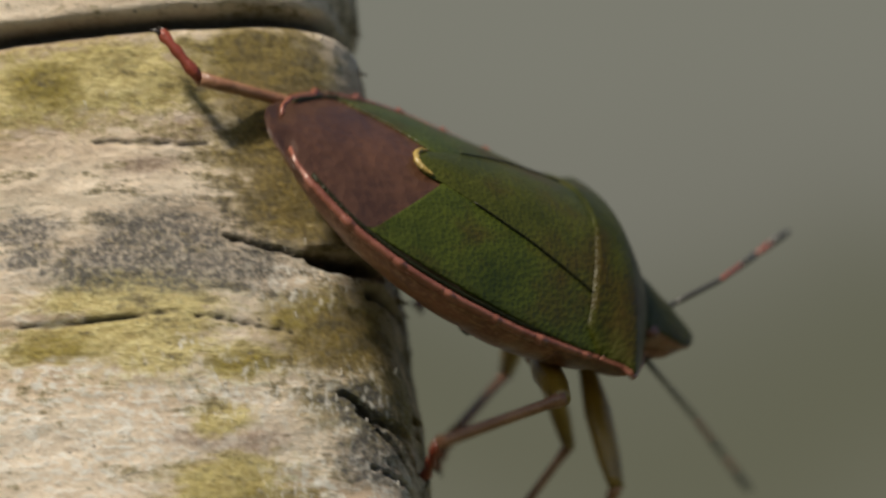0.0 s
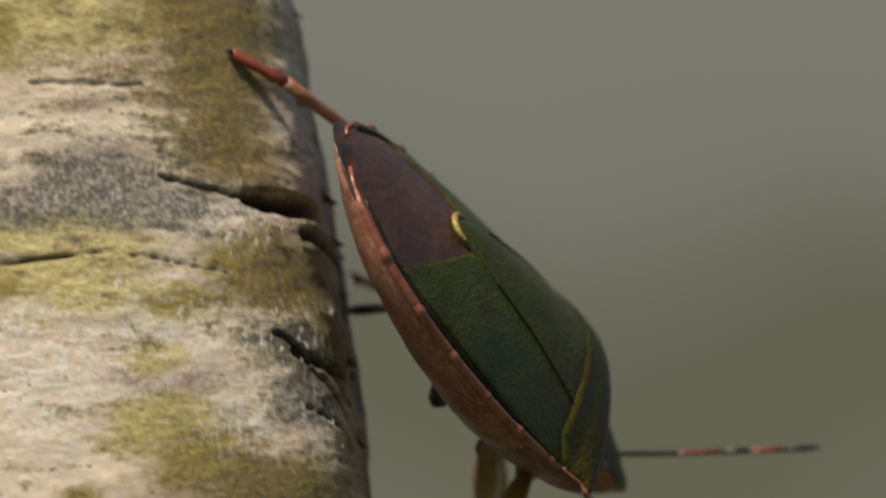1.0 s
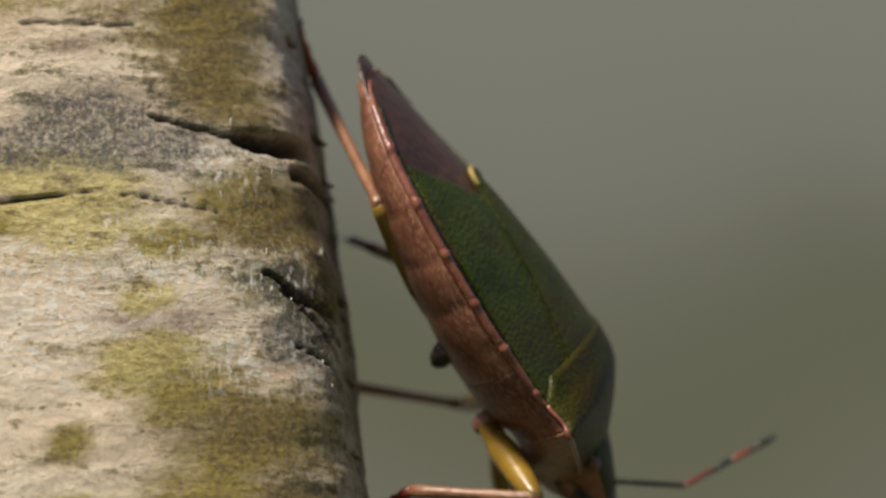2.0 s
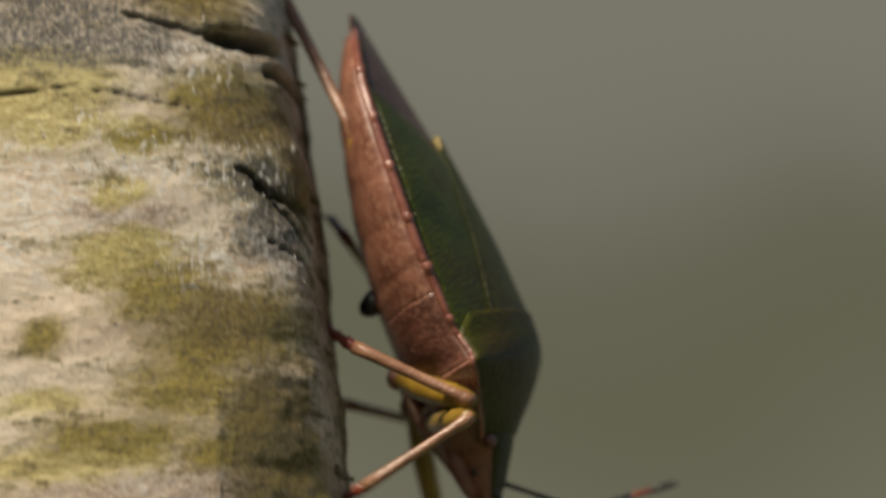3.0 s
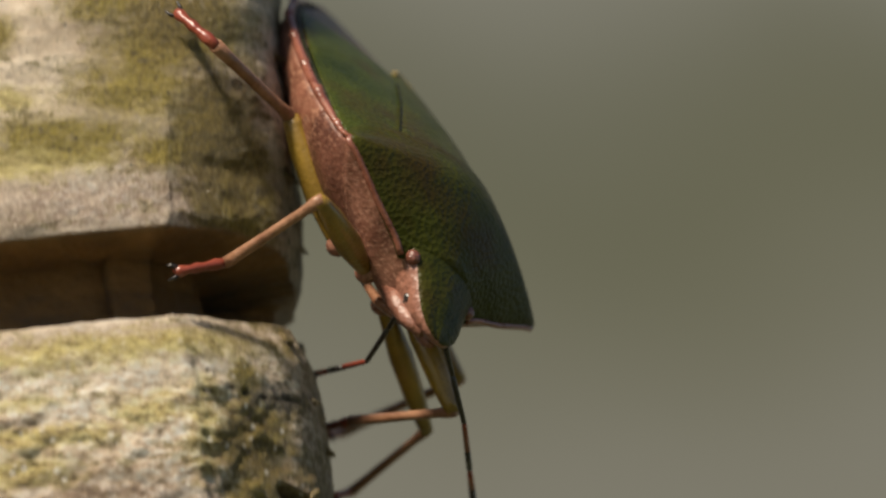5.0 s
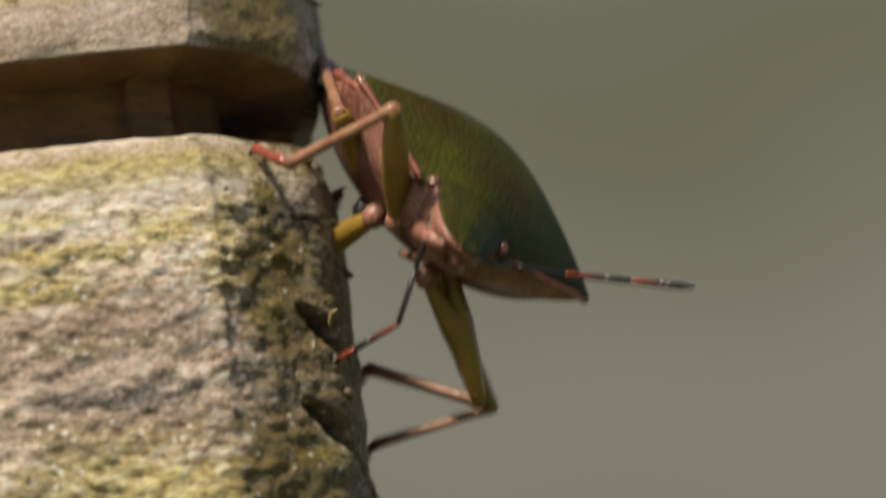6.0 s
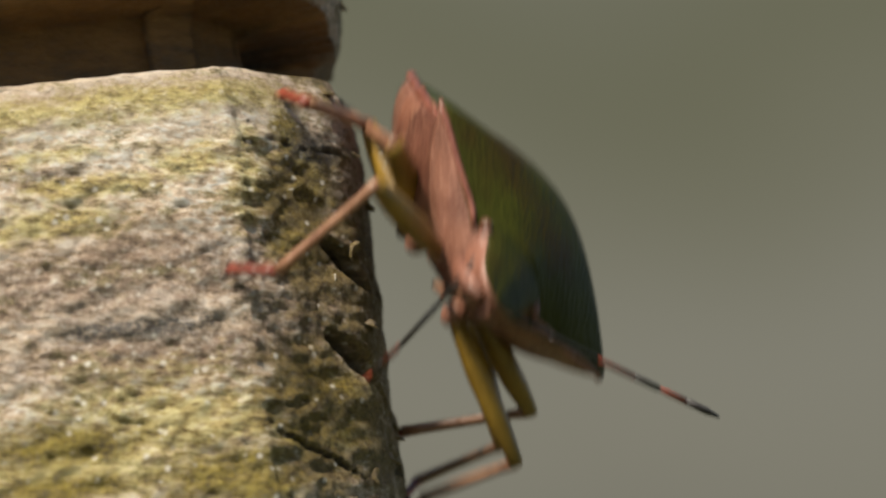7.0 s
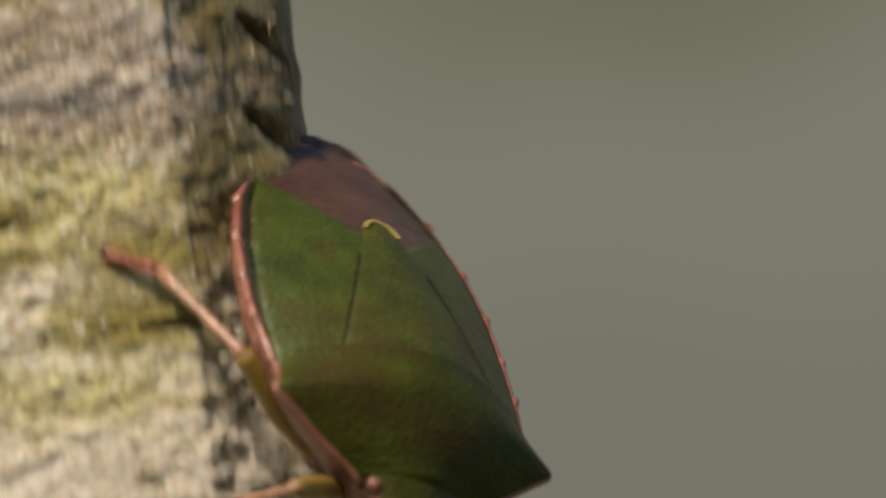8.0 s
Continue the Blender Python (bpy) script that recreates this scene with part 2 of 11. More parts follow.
def value_noise(x, y, seed):
    """Smooth random field over two arrays."""
    rng = np.random.default_rng(seed)
    table = rng.random((256, 256))
    xi, yi = np.floor(x).astype(int), np.floor(y).astype(int)
    fx, fy = x - xi, y - yi
    fx, fy = fx * fx * (3 - 2 * fx), fy * fy * (3 - 2 * fy)
    g = lambda a, b: table[a % 256, b % 256]
    return (g(xi, yi) * (1 - fx) + g(xi + 1, yi) * fx) * (1 - fy) + (g(xi, yi + 1) * (1 - fx) + g(xi + 1, yi + 1) * fx) * fy


def layered(x, y, seed, octaves=4, rough=0.55):
    out, amp, total = 0, 1.0, 0
    for o in range(octaves):
        out = out + amp * value_noise(x * 2 ** o + 17 * o, y * 2 ** o + 31 * o, seed + o)
        total += amp
        amp *= rough
    return out / total - 0.5


# ---- the stem ----
PROFILE = [(0, 0), (-0.12, -2), (-0.45, -3.9), (-1.5, -5.1), (-3, -6.45), (-3.6, -6.75), (-6.5, -7.05), (-11, -7.2), (-16, -6.6), (-20, -3.5), (-21, 1), (-18.5, 5.5), (-13, 7.6), (-7, 7.6), (-2.5, 5.2), (-0.5, 2.3)]
# the same line where the stem is rounder, above the notch
PROFILE_UPPER = [(0, 0), (-0.12, -2.5), (-0.45, -4.6), (-1.3, -5.8), (-2.7, -6.55), (-4.8, -7.1), (-7.2, -7.3), (-11, -7.2), (-16, -6.6), (-20, -3.5), (-21, 1), (-18.5, 5.5), (-13, 7.6), (-7, 7.6), (-2.5, 5.2), (-0.5, 2.3)]
BULGE = [(-36, 0), (-27, 0.2), (-24.6, 0.15), (-19, 0.24), (-17.2, 0.05), (-15.4, -0.05), (-14.3, 0.15), (-10.6, 0.34), (-9.7, 0.26), (-5, 0.46), (-0.9, 0.26), (4.4, 0), (5, -0.2), (5.4, -0.2), (6, 0.1), (10, 0.1)]
LEAN = radians(7.5)
# where the bark is stained, in millimetres round the stem from its edge and along it: place, place, reach, reach
MOSS = [(6.55, -3.82, 1.8, 0.925), (7.56, -3.3, 1.02, 0.637), (9.04, -8.62, 1.36, 0.737), (6.73, -9.53, 1.53, 1.01), (8.13, -10.15, 1.33, 0.925), (8.73, -11.23, 1.79, 0.925), (9.73, -12.23, 1.8, 0.587), (6.68, -12.18, 1.63, 1.01), (5.34, -13.78, 1.31, 1.38), (12.11, -9.47, 0.552, 0.512), (7.52, 1.51, 1.51, 1.38), (7.46, 2.88, 1.8, 0.925), (7.27, -0.26, 1.26, 1.1), (7.85, 3.65, 1.58, 0.737), (6.43, -3.68, 1.8, 0.925), (5.5, -5.66, 1.8, 0.737), (6.98, -3.11, 1.02, 0.637), (13.21, 3.25, 0.713, 0.55), (10.96, -12.05, 1.74, 0.41), (7.84, -12.79, 1.51, 0.38), (9.45, -4.47, 0.86, 0.21), (14.02, -3.56, 0.79, 0.32)]
MOSS_LOWER = [(6.27, -18.72, 0.51, 0.51), (5.94, -20.04, 1.06, 0.88), (6.08, -21.52, 0.83, 0.59), (5.65, -25.22, 1.58, 0.59), (6.09, -26.45, 1.46, 0.59), (7.83, -27.79, 1.16, 0.37), (13.26, -27.26, 1.69, 0.26), (8.87, -27.39, 1.65, 0.6), (12.98, -26.24, 1.7, 0.45), (9.38, -29.24, 1.7, 0.67)]
SOOT = [(12, -1.64, 1.89, 0.384), (10.92, -0.98, 1.2, 0.708), (9.99, -1.92, 1.48, 0.444), (14.21, -0.31, 0.667, 0.312), (8.8, -1.91, 1.14, 0.528), (14.41, -1.11, 0.575, 0.216), (6.08, -6.87, 0.681, 0.795), (6.48, -5.61, 0.726, 0.531), (5.32, -19.03, 0.6, 0.3), (10.83, -23.43, 1.6, 0.22), (11.3, -1.26, 1.64, 0.44)]
PALE = [(8.05, -7.88, 1.04, 0.66), (9.61, -5.06, 1.63, 0.59), (6.87, -5.52, 0.92, 0.74), (7.44, -2.73, 1.31, 0.37), (5.77, -7.44, 0.93, 0.88), (9.26, -13.78, 1.39, 0.44), (12.12, 2.62, 1.23, 0.37), (7.17, -2.29, 1.16, 0.37), (7.06, -4.81, 0.79, 0.37), (12.5, -6.2, 2.6, 1.3), (14.08, -4.67, 3, 1.8), (8.27, -19.58, 0.9, 1.95), (10.73, -18.63, 3, 0.9), (8.02, -22.48, 0.75, 0.53), (11.48, -25.59, 3, 0.75), (10.83, -29.79, 1.8, 0.9)]
FRAYED = [(9.74, -5.06, 1.66, 0.59), (7.77, -5.56, 1.25, 0.66), (6.59, -5.74, 1.08, 0.88), (7.83, -7.6, 1.07, 0.74), (5.77, -7.44, 0.93, 0.74), (10.68, -3.98, 0.8, 0.37), (7.44, -2.73, 0.87, 0.29), (7.46, -2.23, 0.96, 0.44)]
TAN = [(13, 2.4, 2.5, 0.4), (9, -17.45, 5, 0.28), (10.48, -6.19, 0.81, 0.37), (9.24, -6.5, 0.83, 0.37), (10.21, -7.2, 0.85, 0.44), (10.93, 0.92, 0.61, 0.18), (10.7, -7.64, 0.56, 0.32), (8.32, -12.81, 0.96, 0.44), (5.2, -14.59, 1.03, 0.74), (5.97, -11.43, 0.89, 0.51), (6.84, -13.76, 0.73, 0.88), (11.38, -22.28, 5.25, 0.9), (9.88, -24.18, 4.5, 0.67), (5.67, -22.98, 1.2, 1.65), (6.02, -26.19, 1.35, 1.2), (12.83, -19.53, 0.9, 0.3), (4.92, -15.08, 1.35, 0.9), (10.38, -21.73, 2.4, 0.6), (6.12, -23.18, 1.2, 2.25), (9.2, -13.9, 4.5, 0.6), (13.5, -14.2, 3, 0.6), (12.42, 4.38, 2.11, 0.44), (9.75, 1.89, 0.82, 0.37)]
# dark algae along the shaded corner; part of its tone is painted shade
ALGAE_SHADE = [(7.37, 1.69, 1.2, 2.55), (5.32, -4.57, 0.45, 0.75), (6.47, -3.77, 0.75, 0.53), (6.67, -4.22, 1.05, 0.6), (5.62, -5.77, 0.6, 0.67), (7.42, -9.37, 1.05, 0.75), (6.37, -12.37, 0.9, 1.8), (5.47, -12.47, 0.6, 1.65), (6.32, -20.58, 0.9, 0.75), (6.62, -25.24, 1.2, 0.9), (5.62, -22.43, 0.9, 0.9), (6.22, -27.24, 0.9, 0.75), (6.12, -25.44, 0.75, 1.8)]
LICHEN = [(12.5, 3.3, 3.2, 0.8), (12.42, -2.3, 1.72, 0.368), (12.9, -3.38, 1.96, 0.471), (11.23, -3.15, 1.03, 0.678), (9.36, -4.31, 0.946, 0.299), (9.99, -7.56, 1.14, 0.586), (11.55, -2.82, 1.46, 0.506), (11.49, -3.82, 1.26, 0.506), (9.45, -4.47, 0.803, 0.299), (9.87, -5.83, 0.671, 0.299), (12.35, -11.1, 0.88, 0.241), (12.84, -18.94, 1.29, 0.241), (13.06, -20.64, 1.52, 0.368), (8.98, -19.26, 0.836, 0.425), (11.42, -19.8, 2.18, 0.241), (7.69, -19.78, 0.561, 1.18), (11.68, -12.69, 2.07, 0.35), (11.36, 3.43, 1.83, 0.26), (10.5, -17.75, 4.5, 0.4)]
LICHEN_LOWER = [(13.4, -26.27, 1.6, 0.26), (10.17, -25.91, 2.29, 0.32), (10.13, -25.99, 3, 1.05), (13.08, -26.94, 3, 0.75), (9.38, -29.24, 2.4, 1.2), (10.93, -30.89, 3, 0.9)]
# cracks: ends round and along the stem, half width, depth
CRACKS = [(12.18, 1.64, 9.38, 1.34, 0.05, 0.1), (15.24, -2.81, 10.68, -3.06, 0.06, 0.12), (10.38, -3.16, 8.02, -3.72, 0.05, 0.1), (9.33, -1.16, 7.07, -1.81, 0.07, 0.2), (7.07, -1.81, 4.17, -1.91, 0.28, 0.9), (5.47, -2.61, 1.86, -2.61, 0.2, 0.5), (6.47, -5.87, 4.12, -6.37, 0.1, 0.4), (6.77, -5.42, 4.27, -7.62, 0.07, 0.3), (6.97, -5.37, 3.71, -7.07, 0.07, 0.25), (6.17, -7.32, 3.31, -8.17, 0.06, 0.25), (13.18, -2.91, 11.58, -3.01, 0.05, 0.1), (7.72, -18.88, 4.32, -19.13, 0.035, 0.12), (5.27, -21.48, 3.41, -22.53, 0.26, 0.9), (5.32, -23.93, 2.86, -25.39, 0.28, 0.9), (7.52, -26.34, 4.72, -27.49, 0.07, 0.25), (9.28, -29.34, 6.37, -29.34, 0.1, 0.3)]
NOTCH_TOP, NOTCH_FOOT = -14.8, -16.97
RING = 4.75


def cross_section(points):
    p, out = np.array(points, float), []
    m = len(p)
    for i in range(m):
        a, b, c, d = p[i - 1], p[i], p[(i + 1) % m], p[(i + 2) % m]
        for k in range(40):
            t = k / 40
            out.append(0.5 * (2 * b + (c - a) * t + (2 * a - 5 * b + 4 * c - d) * t * t + (3 * b - a - 3 * c + d) * t ** 3))
    out = np.array(out + [out[0]])
    return out, np.r_[0, np.cumsum(np.linalg.norm(np.diff(out, axis=0), axis=1))]


def blobs(s, u, places):
    out = np.zeros_like(s)
    for a, b, ra, rb in places:
        out = np.maximum(out, np.exp(-0.55 * (((s - a) / ra) ** 2 + ((u - b) / rb) ** 2)))
    return out


STEM_GRID = {}


def build_stem():
    curve, arc = cross_section(PROFILE)
    upper, upper_arc = cross_section(PROFILE_UPPER)
    round_ = arc[-1]
    cols = np.r_[np.linspace(-3.0, 21.0, 250, endpoint=False), np.linspace(21.0, round_ - 3.0, 60, endpoint=False)]
    rows = np.r_[np.linspace(60, 14, 24, endpoint=False), np.linspace(14, -40, 560, endpoint=False), np.linspace(-40, -500, 60)]
    S, U = np.meshgrid(cols, rows)
    s = np.mod(S, round_)
    sharp = np.clip((-U - 9.0) / 5.0, 0, 1)

    def outline(q, axis):
        k = np.mod(q, round_)
        return np.interp(k, arc, curve[:, axis]) * sharp + np.interp(k / round_ * upper_arc[-1], upper_arc, upper[:, axis]) * (1 - sharp)
    x, y = outline(s, 0), outline(s, 1)
    tx, ty = outline(s + 0.2, 0) - x, outline(s + 0.2, 1) - y
    n = np.hypot(tx, ty)
    nx, ny = -ty / n, tx / n
    side = np.sign(nx * (x + 10.5) + ny * y)
    nx, ny = nx * side, ny * side
    wave = layered(S * 0.25 + 40, U * 0.25 + 90, 3, 3)
    d = 0.35 * wave
    d += 0.15 * layered(S * 0.35 + 60, U * 1.3 + 120, 5, 4)
    d += 0.11 * layered(S * 1.5 + 60, U * 2.8 + 120, 9, 4, 0.72)
    # coarse lifted scales below the notch
    d += np.clip((NOTCH_FOOT - 0.7 - U) / 1.5, 0, 1) * np.clip((S - 3.0) / 4.0, 0.3, 1) * 0.34 * np.clip(layered(S * 1.7 + 15, U * 3.4 + 65, 51, 3, 0.7) + 0.05, -0.2, 0.3)
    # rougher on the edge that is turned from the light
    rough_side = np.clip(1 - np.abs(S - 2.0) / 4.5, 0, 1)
    d += rough_side * (0.22 + 0.20 * np.clip((-U - 9.0) / 6.0, 0, 1)) * (0.7 * layered(S * 0.8 + 20, U * 0.8 + 50, 21, 5, 0.68) + 0.25 * np.abs(layered(S * 1.1 + 70, U * 2.4 + 30, 25, 3)))
    along = U + 0.09 * layered(S * 0.7 + 10, U * 0 + 5, 31, 3) + 0.1 * wave
    crack = np.zeros_like(S)
    wood = np.zeros_like(S)
    # the deep notch all round, its upper lip overhanging
    lip = NOTCH_TOP - 0.22 * np.clip(5.6 - S, 0, 4.2)
    top, foot = np.clip((lip - along) / 0.10, 0, 1), np.clip((along - NOTCH_FOOT) / 0.45, 0, 1)
    notch = np.minimum(top, foot) ** 0.7
    front = np.clip((S - 0.3) / 1.5, 0.28, 1) * np.clip((round_ - 6 - S) / 6.0, 0.28, 1)
    d -= notch * 2.6 * front
    wood = np.maximum(wood, np.clip(np.minimum((lip + 0.16 - along) / 0.06, (along - NOTCH_FOOT) / 0.12), 0, 1))
    # rounded lips beside the notch
    d -= 0.12 * np.exp(-((along - lip) / 0.3) ** 2) * (along > lip) + 0.25 * np.exp(-((along - NOTCH_FOOT) / 0.5) ** 2) * (along < NOTCH_FOOT)
    # the narrow ring higher up
    ring = np.exp(-((along - RING) / 0.22) ** 2)
    d -= 0.8 * ring
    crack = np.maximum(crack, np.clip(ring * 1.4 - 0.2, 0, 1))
    wob = 0.25 * layered(S * 1.2 + 30, U * 1.2 + 70, 41, 3)
    rng, splits = random.Random(11), list(CRACKS)
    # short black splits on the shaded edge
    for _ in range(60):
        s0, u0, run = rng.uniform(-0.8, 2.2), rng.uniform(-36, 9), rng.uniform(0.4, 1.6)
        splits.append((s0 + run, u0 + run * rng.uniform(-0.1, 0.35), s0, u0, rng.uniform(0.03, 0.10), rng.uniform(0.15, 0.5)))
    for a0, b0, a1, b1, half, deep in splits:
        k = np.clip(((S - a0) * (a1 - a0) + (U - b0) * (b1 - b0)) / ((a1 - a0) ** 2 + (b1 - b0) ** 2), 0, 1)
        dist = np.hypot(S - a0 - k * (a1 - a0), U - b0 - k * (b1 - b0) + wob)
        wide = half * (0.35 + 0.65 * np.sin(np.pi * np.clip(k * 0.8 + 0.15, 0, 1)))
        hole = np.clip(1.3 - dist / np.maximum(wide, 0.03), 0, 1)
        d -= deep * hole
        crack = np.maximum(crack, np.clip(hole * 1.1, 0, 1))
    e = np.interp(U, [q[0] for q in BULGE], [q[1] for q in BULGE]) - 1.637 - 0.12775 * U
    px, py = x + nx * d, y + ny * d
    verts = np.stack([e + px * math.cos(LEAN), py, U + px * math.sin(LEAN)], -1).reshape(-1, 3) * MM
    r, c = S.shape
    patchy = 0.5 + 1.3 * layered(S * 0.3 + 10, U * 0.6 + 80, 61, 4)
    ws, wu = 0.65 * layered(S * 0.5 + 5, U * 0.5 + 55, 71, 4, 0.6), 0.4 * layered(S * 0.5 + 45, U * 0.5 + 15, 75, 4, 0.6)
    # shade of the side turned from the sun, coloured as algae and tan
    fields = {"moss": np.clip(1.12 * blobs(S + ws, U + wu, MOSS + MOSS_LOWER) + 0.30 * patchy - 0.30 + 0.3 * rough_side * patchy + 0.05 * np.exp(-((U + 18.8) / 2.2) ** 2), 0, 1), "soot": blobs(S + ws, U + wu, SOOT), "pale": blobs(S + ws, U + wu, PALE), "lichen": blobs(S + ws, U + wu, LICHEN + LICHEN_LOWER) * np.where(U > NOTCH_FOOT, 1.0, 0.70), "algae_shade": np.maximum(blobs(S + ws, U + wu, ALGAE_SHADE), np.clip((np.where(U > NOTCH_FOOT, 3.9, 6.3) + ws - S) / 1.8, 0, 1) * np.clip(0.20 + 0.75 * patchy, 0, 0.75)), "tan": np.maximum(blobs(S + ws, U + wu, TAN), 0.7 * np.clip(rough_side * 1.6, 0, 1) * (0.45 + 0.55 * np.clip(-U - 15.0, 0, 1))), "fibre": blobs(S + ws, U + wu, FRAYED), "crack": crack, "wood": wood, "grit": np.clip((NOTCH_FOOT - U) / 2.0, 0, 1)}
    STEM_GRID.update(cols=cols, rows=rows, verts=verts.reshape(r, c, 3))
    stem = tagged(new("wooden_stem", None), "weathered pale wooden stem, mossy, cracked and notched", "stem")
    first = int(np.argmax(rows < NOTCH_TOP + 0.5))
    last = int(np.argmax(rows < NOTCH_FOOT - 0.5))
    for name, i0, i1, label in (("upper_section", 0, first + 1, "pale bark with olive moss"), ("notch", first, last + 1, "brown wood in a deep notch"), ("lower_section", last, r, "grainy pale bark, brown-streaked")):
        faces = [f[::-1] for f in grid_faces(i1 - i0, c, True)]
        if i0 == 0:
            faces.append(tuple(range(c)))
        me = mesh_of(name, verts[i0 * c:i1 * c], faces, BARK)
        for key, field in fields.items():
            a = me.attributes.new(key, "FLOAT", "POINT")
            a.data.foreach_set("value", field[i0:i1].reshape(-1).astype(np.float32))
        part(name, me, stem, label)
    return stem


stem = build_stem()

# ---- ground and distance ----
me = mesh_of("ground", [(-400, -400, -0.49), (400, -400, -0.49), (400, 400, -0.49), (-400, 400, -0.49)], [(0, 1, 2, 3)], ground_material())
tagged(new("ground", me), "dull green meadow ground far below the stem", "ground", kind="structure")
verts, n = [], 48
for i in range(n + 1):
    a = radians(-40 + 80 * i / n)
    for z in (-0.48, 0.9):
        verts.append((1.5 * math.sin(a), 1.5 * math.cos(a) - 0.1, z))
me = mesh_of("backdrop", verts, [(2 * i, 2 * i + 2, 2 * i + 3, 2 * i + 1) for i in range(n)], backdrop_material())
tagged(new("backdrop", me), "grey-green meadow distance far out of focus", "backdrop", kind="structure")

# ---- the shield bug: x to its head, y to its left, z to its back; millimetres ----
BACK_HALF = [(-7.35, 0.05), (-7.2, 0.7), (-6.8, 1.25), (-6.0, 2.0), (-5.0, 2.65), (-3.5, 3.25), (-2.0, 3.6), (0.0, 3.8), (1.6, 3.8), (2.6, 3.7)]
BELLY_HALF = [(-6.75, 0.35), (-6.6, 1.2), (-6.2, 1.85), (-5.0, 2.9), (-3.5, 3.6), (-2.0, 3.92), (0.0, 4.02), (1.6, 3.9), (2.6, 3.75), (3.1, 3.92), (3.35, 4.05), (3.6, 3.7), (4.3, 2.6), (4.75, 1.7), (4.95, 1.35), (5.3, 0.8)]
BELLY_DEEP = [(-6.75, 0.2), (-6.0, 0.55), (-4.5, 1.05), (-2.0, 1.58), (0.5, 1.85), (2.5, 1.92), (4.0, 1.7), (5.1, 1.1), (5.5, 0.7)]
BACK_HIGH = [(-7.35, 0.25), (-6.0, 0.50), (-4.0, 0.88), (-2.5, 1.18), (0.0, 1.48), (2.0, 1.60), (3.0, 1.56), (4.0, 0.97), (5.0, 0.15), (5.5, -0.15)]
EDGE_Z = [(-7.35, 0.28), (-5.0, 0.1), (0.0, 0.05), (2.4, 0.15), (3.3, 0.44), (4.2, 0.0), (5.3, -0.55)]


def back_z(x, y):
    """Height of the bug's back."""
    w = np.maximum(curve_at(BELLY_HALF, x) if np.ndim(x) == 0 else curve_at(BELLY_HALF, x), 0.3)
    k = np.clip(np.abs(y) / w, 0, 1.15)
    e = smooth_at(EDGE_Z, x)
    return e + (smooth_at(BACK_HIGH, x) - e) * (1 - k ** 1.85)


def plate(name, xs, inner, outer, lift, mat, across=14, thick=0.10, side=1, crown=0.0):
    """A curved plate on the back between two lines; its border bends down, so that it has an edge."""
    top, rows = [], len(xs)
    cols = across + 4
    for i, x in enumerate(xs):
        a, b = inner(x), outer(x)
        v = np.linspace(0, 1, across)
        ys = a + (b - a) * v
        rise = lift(x) if callable(lift) else lift
        zs = [float(back_z(xx, yy)) + rise for xx, yy in zip([x] * across, ys)]
        end = min(i, rows - 1 - i)
        drop = thick if end == 0 else 0.0
        line = [(x, ys[0], zs[0] - thick * 1.6), (x, ys[0] - 0.012 * np.sign(b - a), zs[0] - thick * 0.5)]
        line += [(x, yy, zz - drop * 1.3 + crown * math.sin(math.pi * vv)) for yy, zz, vv in zip(ys, zs, v)]
        line += [(x, ys[-1] + 0.012 * np.sign(b - a), zs[-1] - thick * 0.5), (x, ys[-1], zs[-1] - thick * 1.6)]
        top += line
    verts = [(x * MM, y * side * MM, z * MM) for x, y, z in top]
    faces = grid_faces(rows, cols)
    me = mesh_of(name, verts, faces, mat)
    bm = bmesh.new()
    bm.from_mesh(me)
    bmesh.ops.recalc_face_normals(bm, faces=bm.faces)
    if sum(f.normal.z for f in bm.faces) < 0:
        bmesh.ops.reverse_faces(bm, faces=bm.faces)
    bm.to_mesh(me)
    bm.free()
    return me


def tube(name, path, mat, sides=10, flat=1.0):
    """A rounded limb along points (x, y, z, radius), millimetres."""
    path = [np.array(p, float) for p in path]
    verts, rows = [], len(path)
    for i, p in enumerate(path):
        way = Vector(path[min(i + 1, rows - 1)][:3] - path[max(i - 1, 0)][:3]).normalized()
        up = Vector((0, 0, 1)) if abs(way.z) < 0.95 else Vector((0, 1, 0))
        a = way.cross(up).normalized()
        b = a.cross(way).normalized()
        for k in range(sides):
            q = 2 * math.pi * k / sides
            o = Vector(p[:3]) + (a * math.cos(q) * flat + b * math.sin(q)) * p[3]
            verts.append(o * MM)
    faces = grid_faces(rows, sides, True)
    faces.append(tuple(range(sides))[::-1])
    faces.append(tuple(range((rows - 1) * sides, rows * sides)))
    me = mesh_of(name, verts, faces, mat)
    bm = bmesh.new()
    bm.from_mesh(me)
    bmesh.ops.recalc_face_normals(bm, faces=bm.faces)
    bm.to_mesh(me)
    bm.free()
    return me


def joined(name, meshes):
    """One mesh out of several, with their materials."""
    bm, mats = bmesh.new(), []
    for me in meshes:
        before = len(bm.faces)
        bm.from_mesh(me)
        bm.faces.ensure_lookup_table()
        if me.materials[0] not in mats:
            mats.append(me.materials[0])
        for f in bm.faces[before:]:
            f.material_index = mats.index(me.materials[0])
    out = bpy.data.meshes.new(name)
    bm.to_mesh(out)
    bm.free()
    for m in mats:
        out.materials.append(m)
    out.update()
    return out


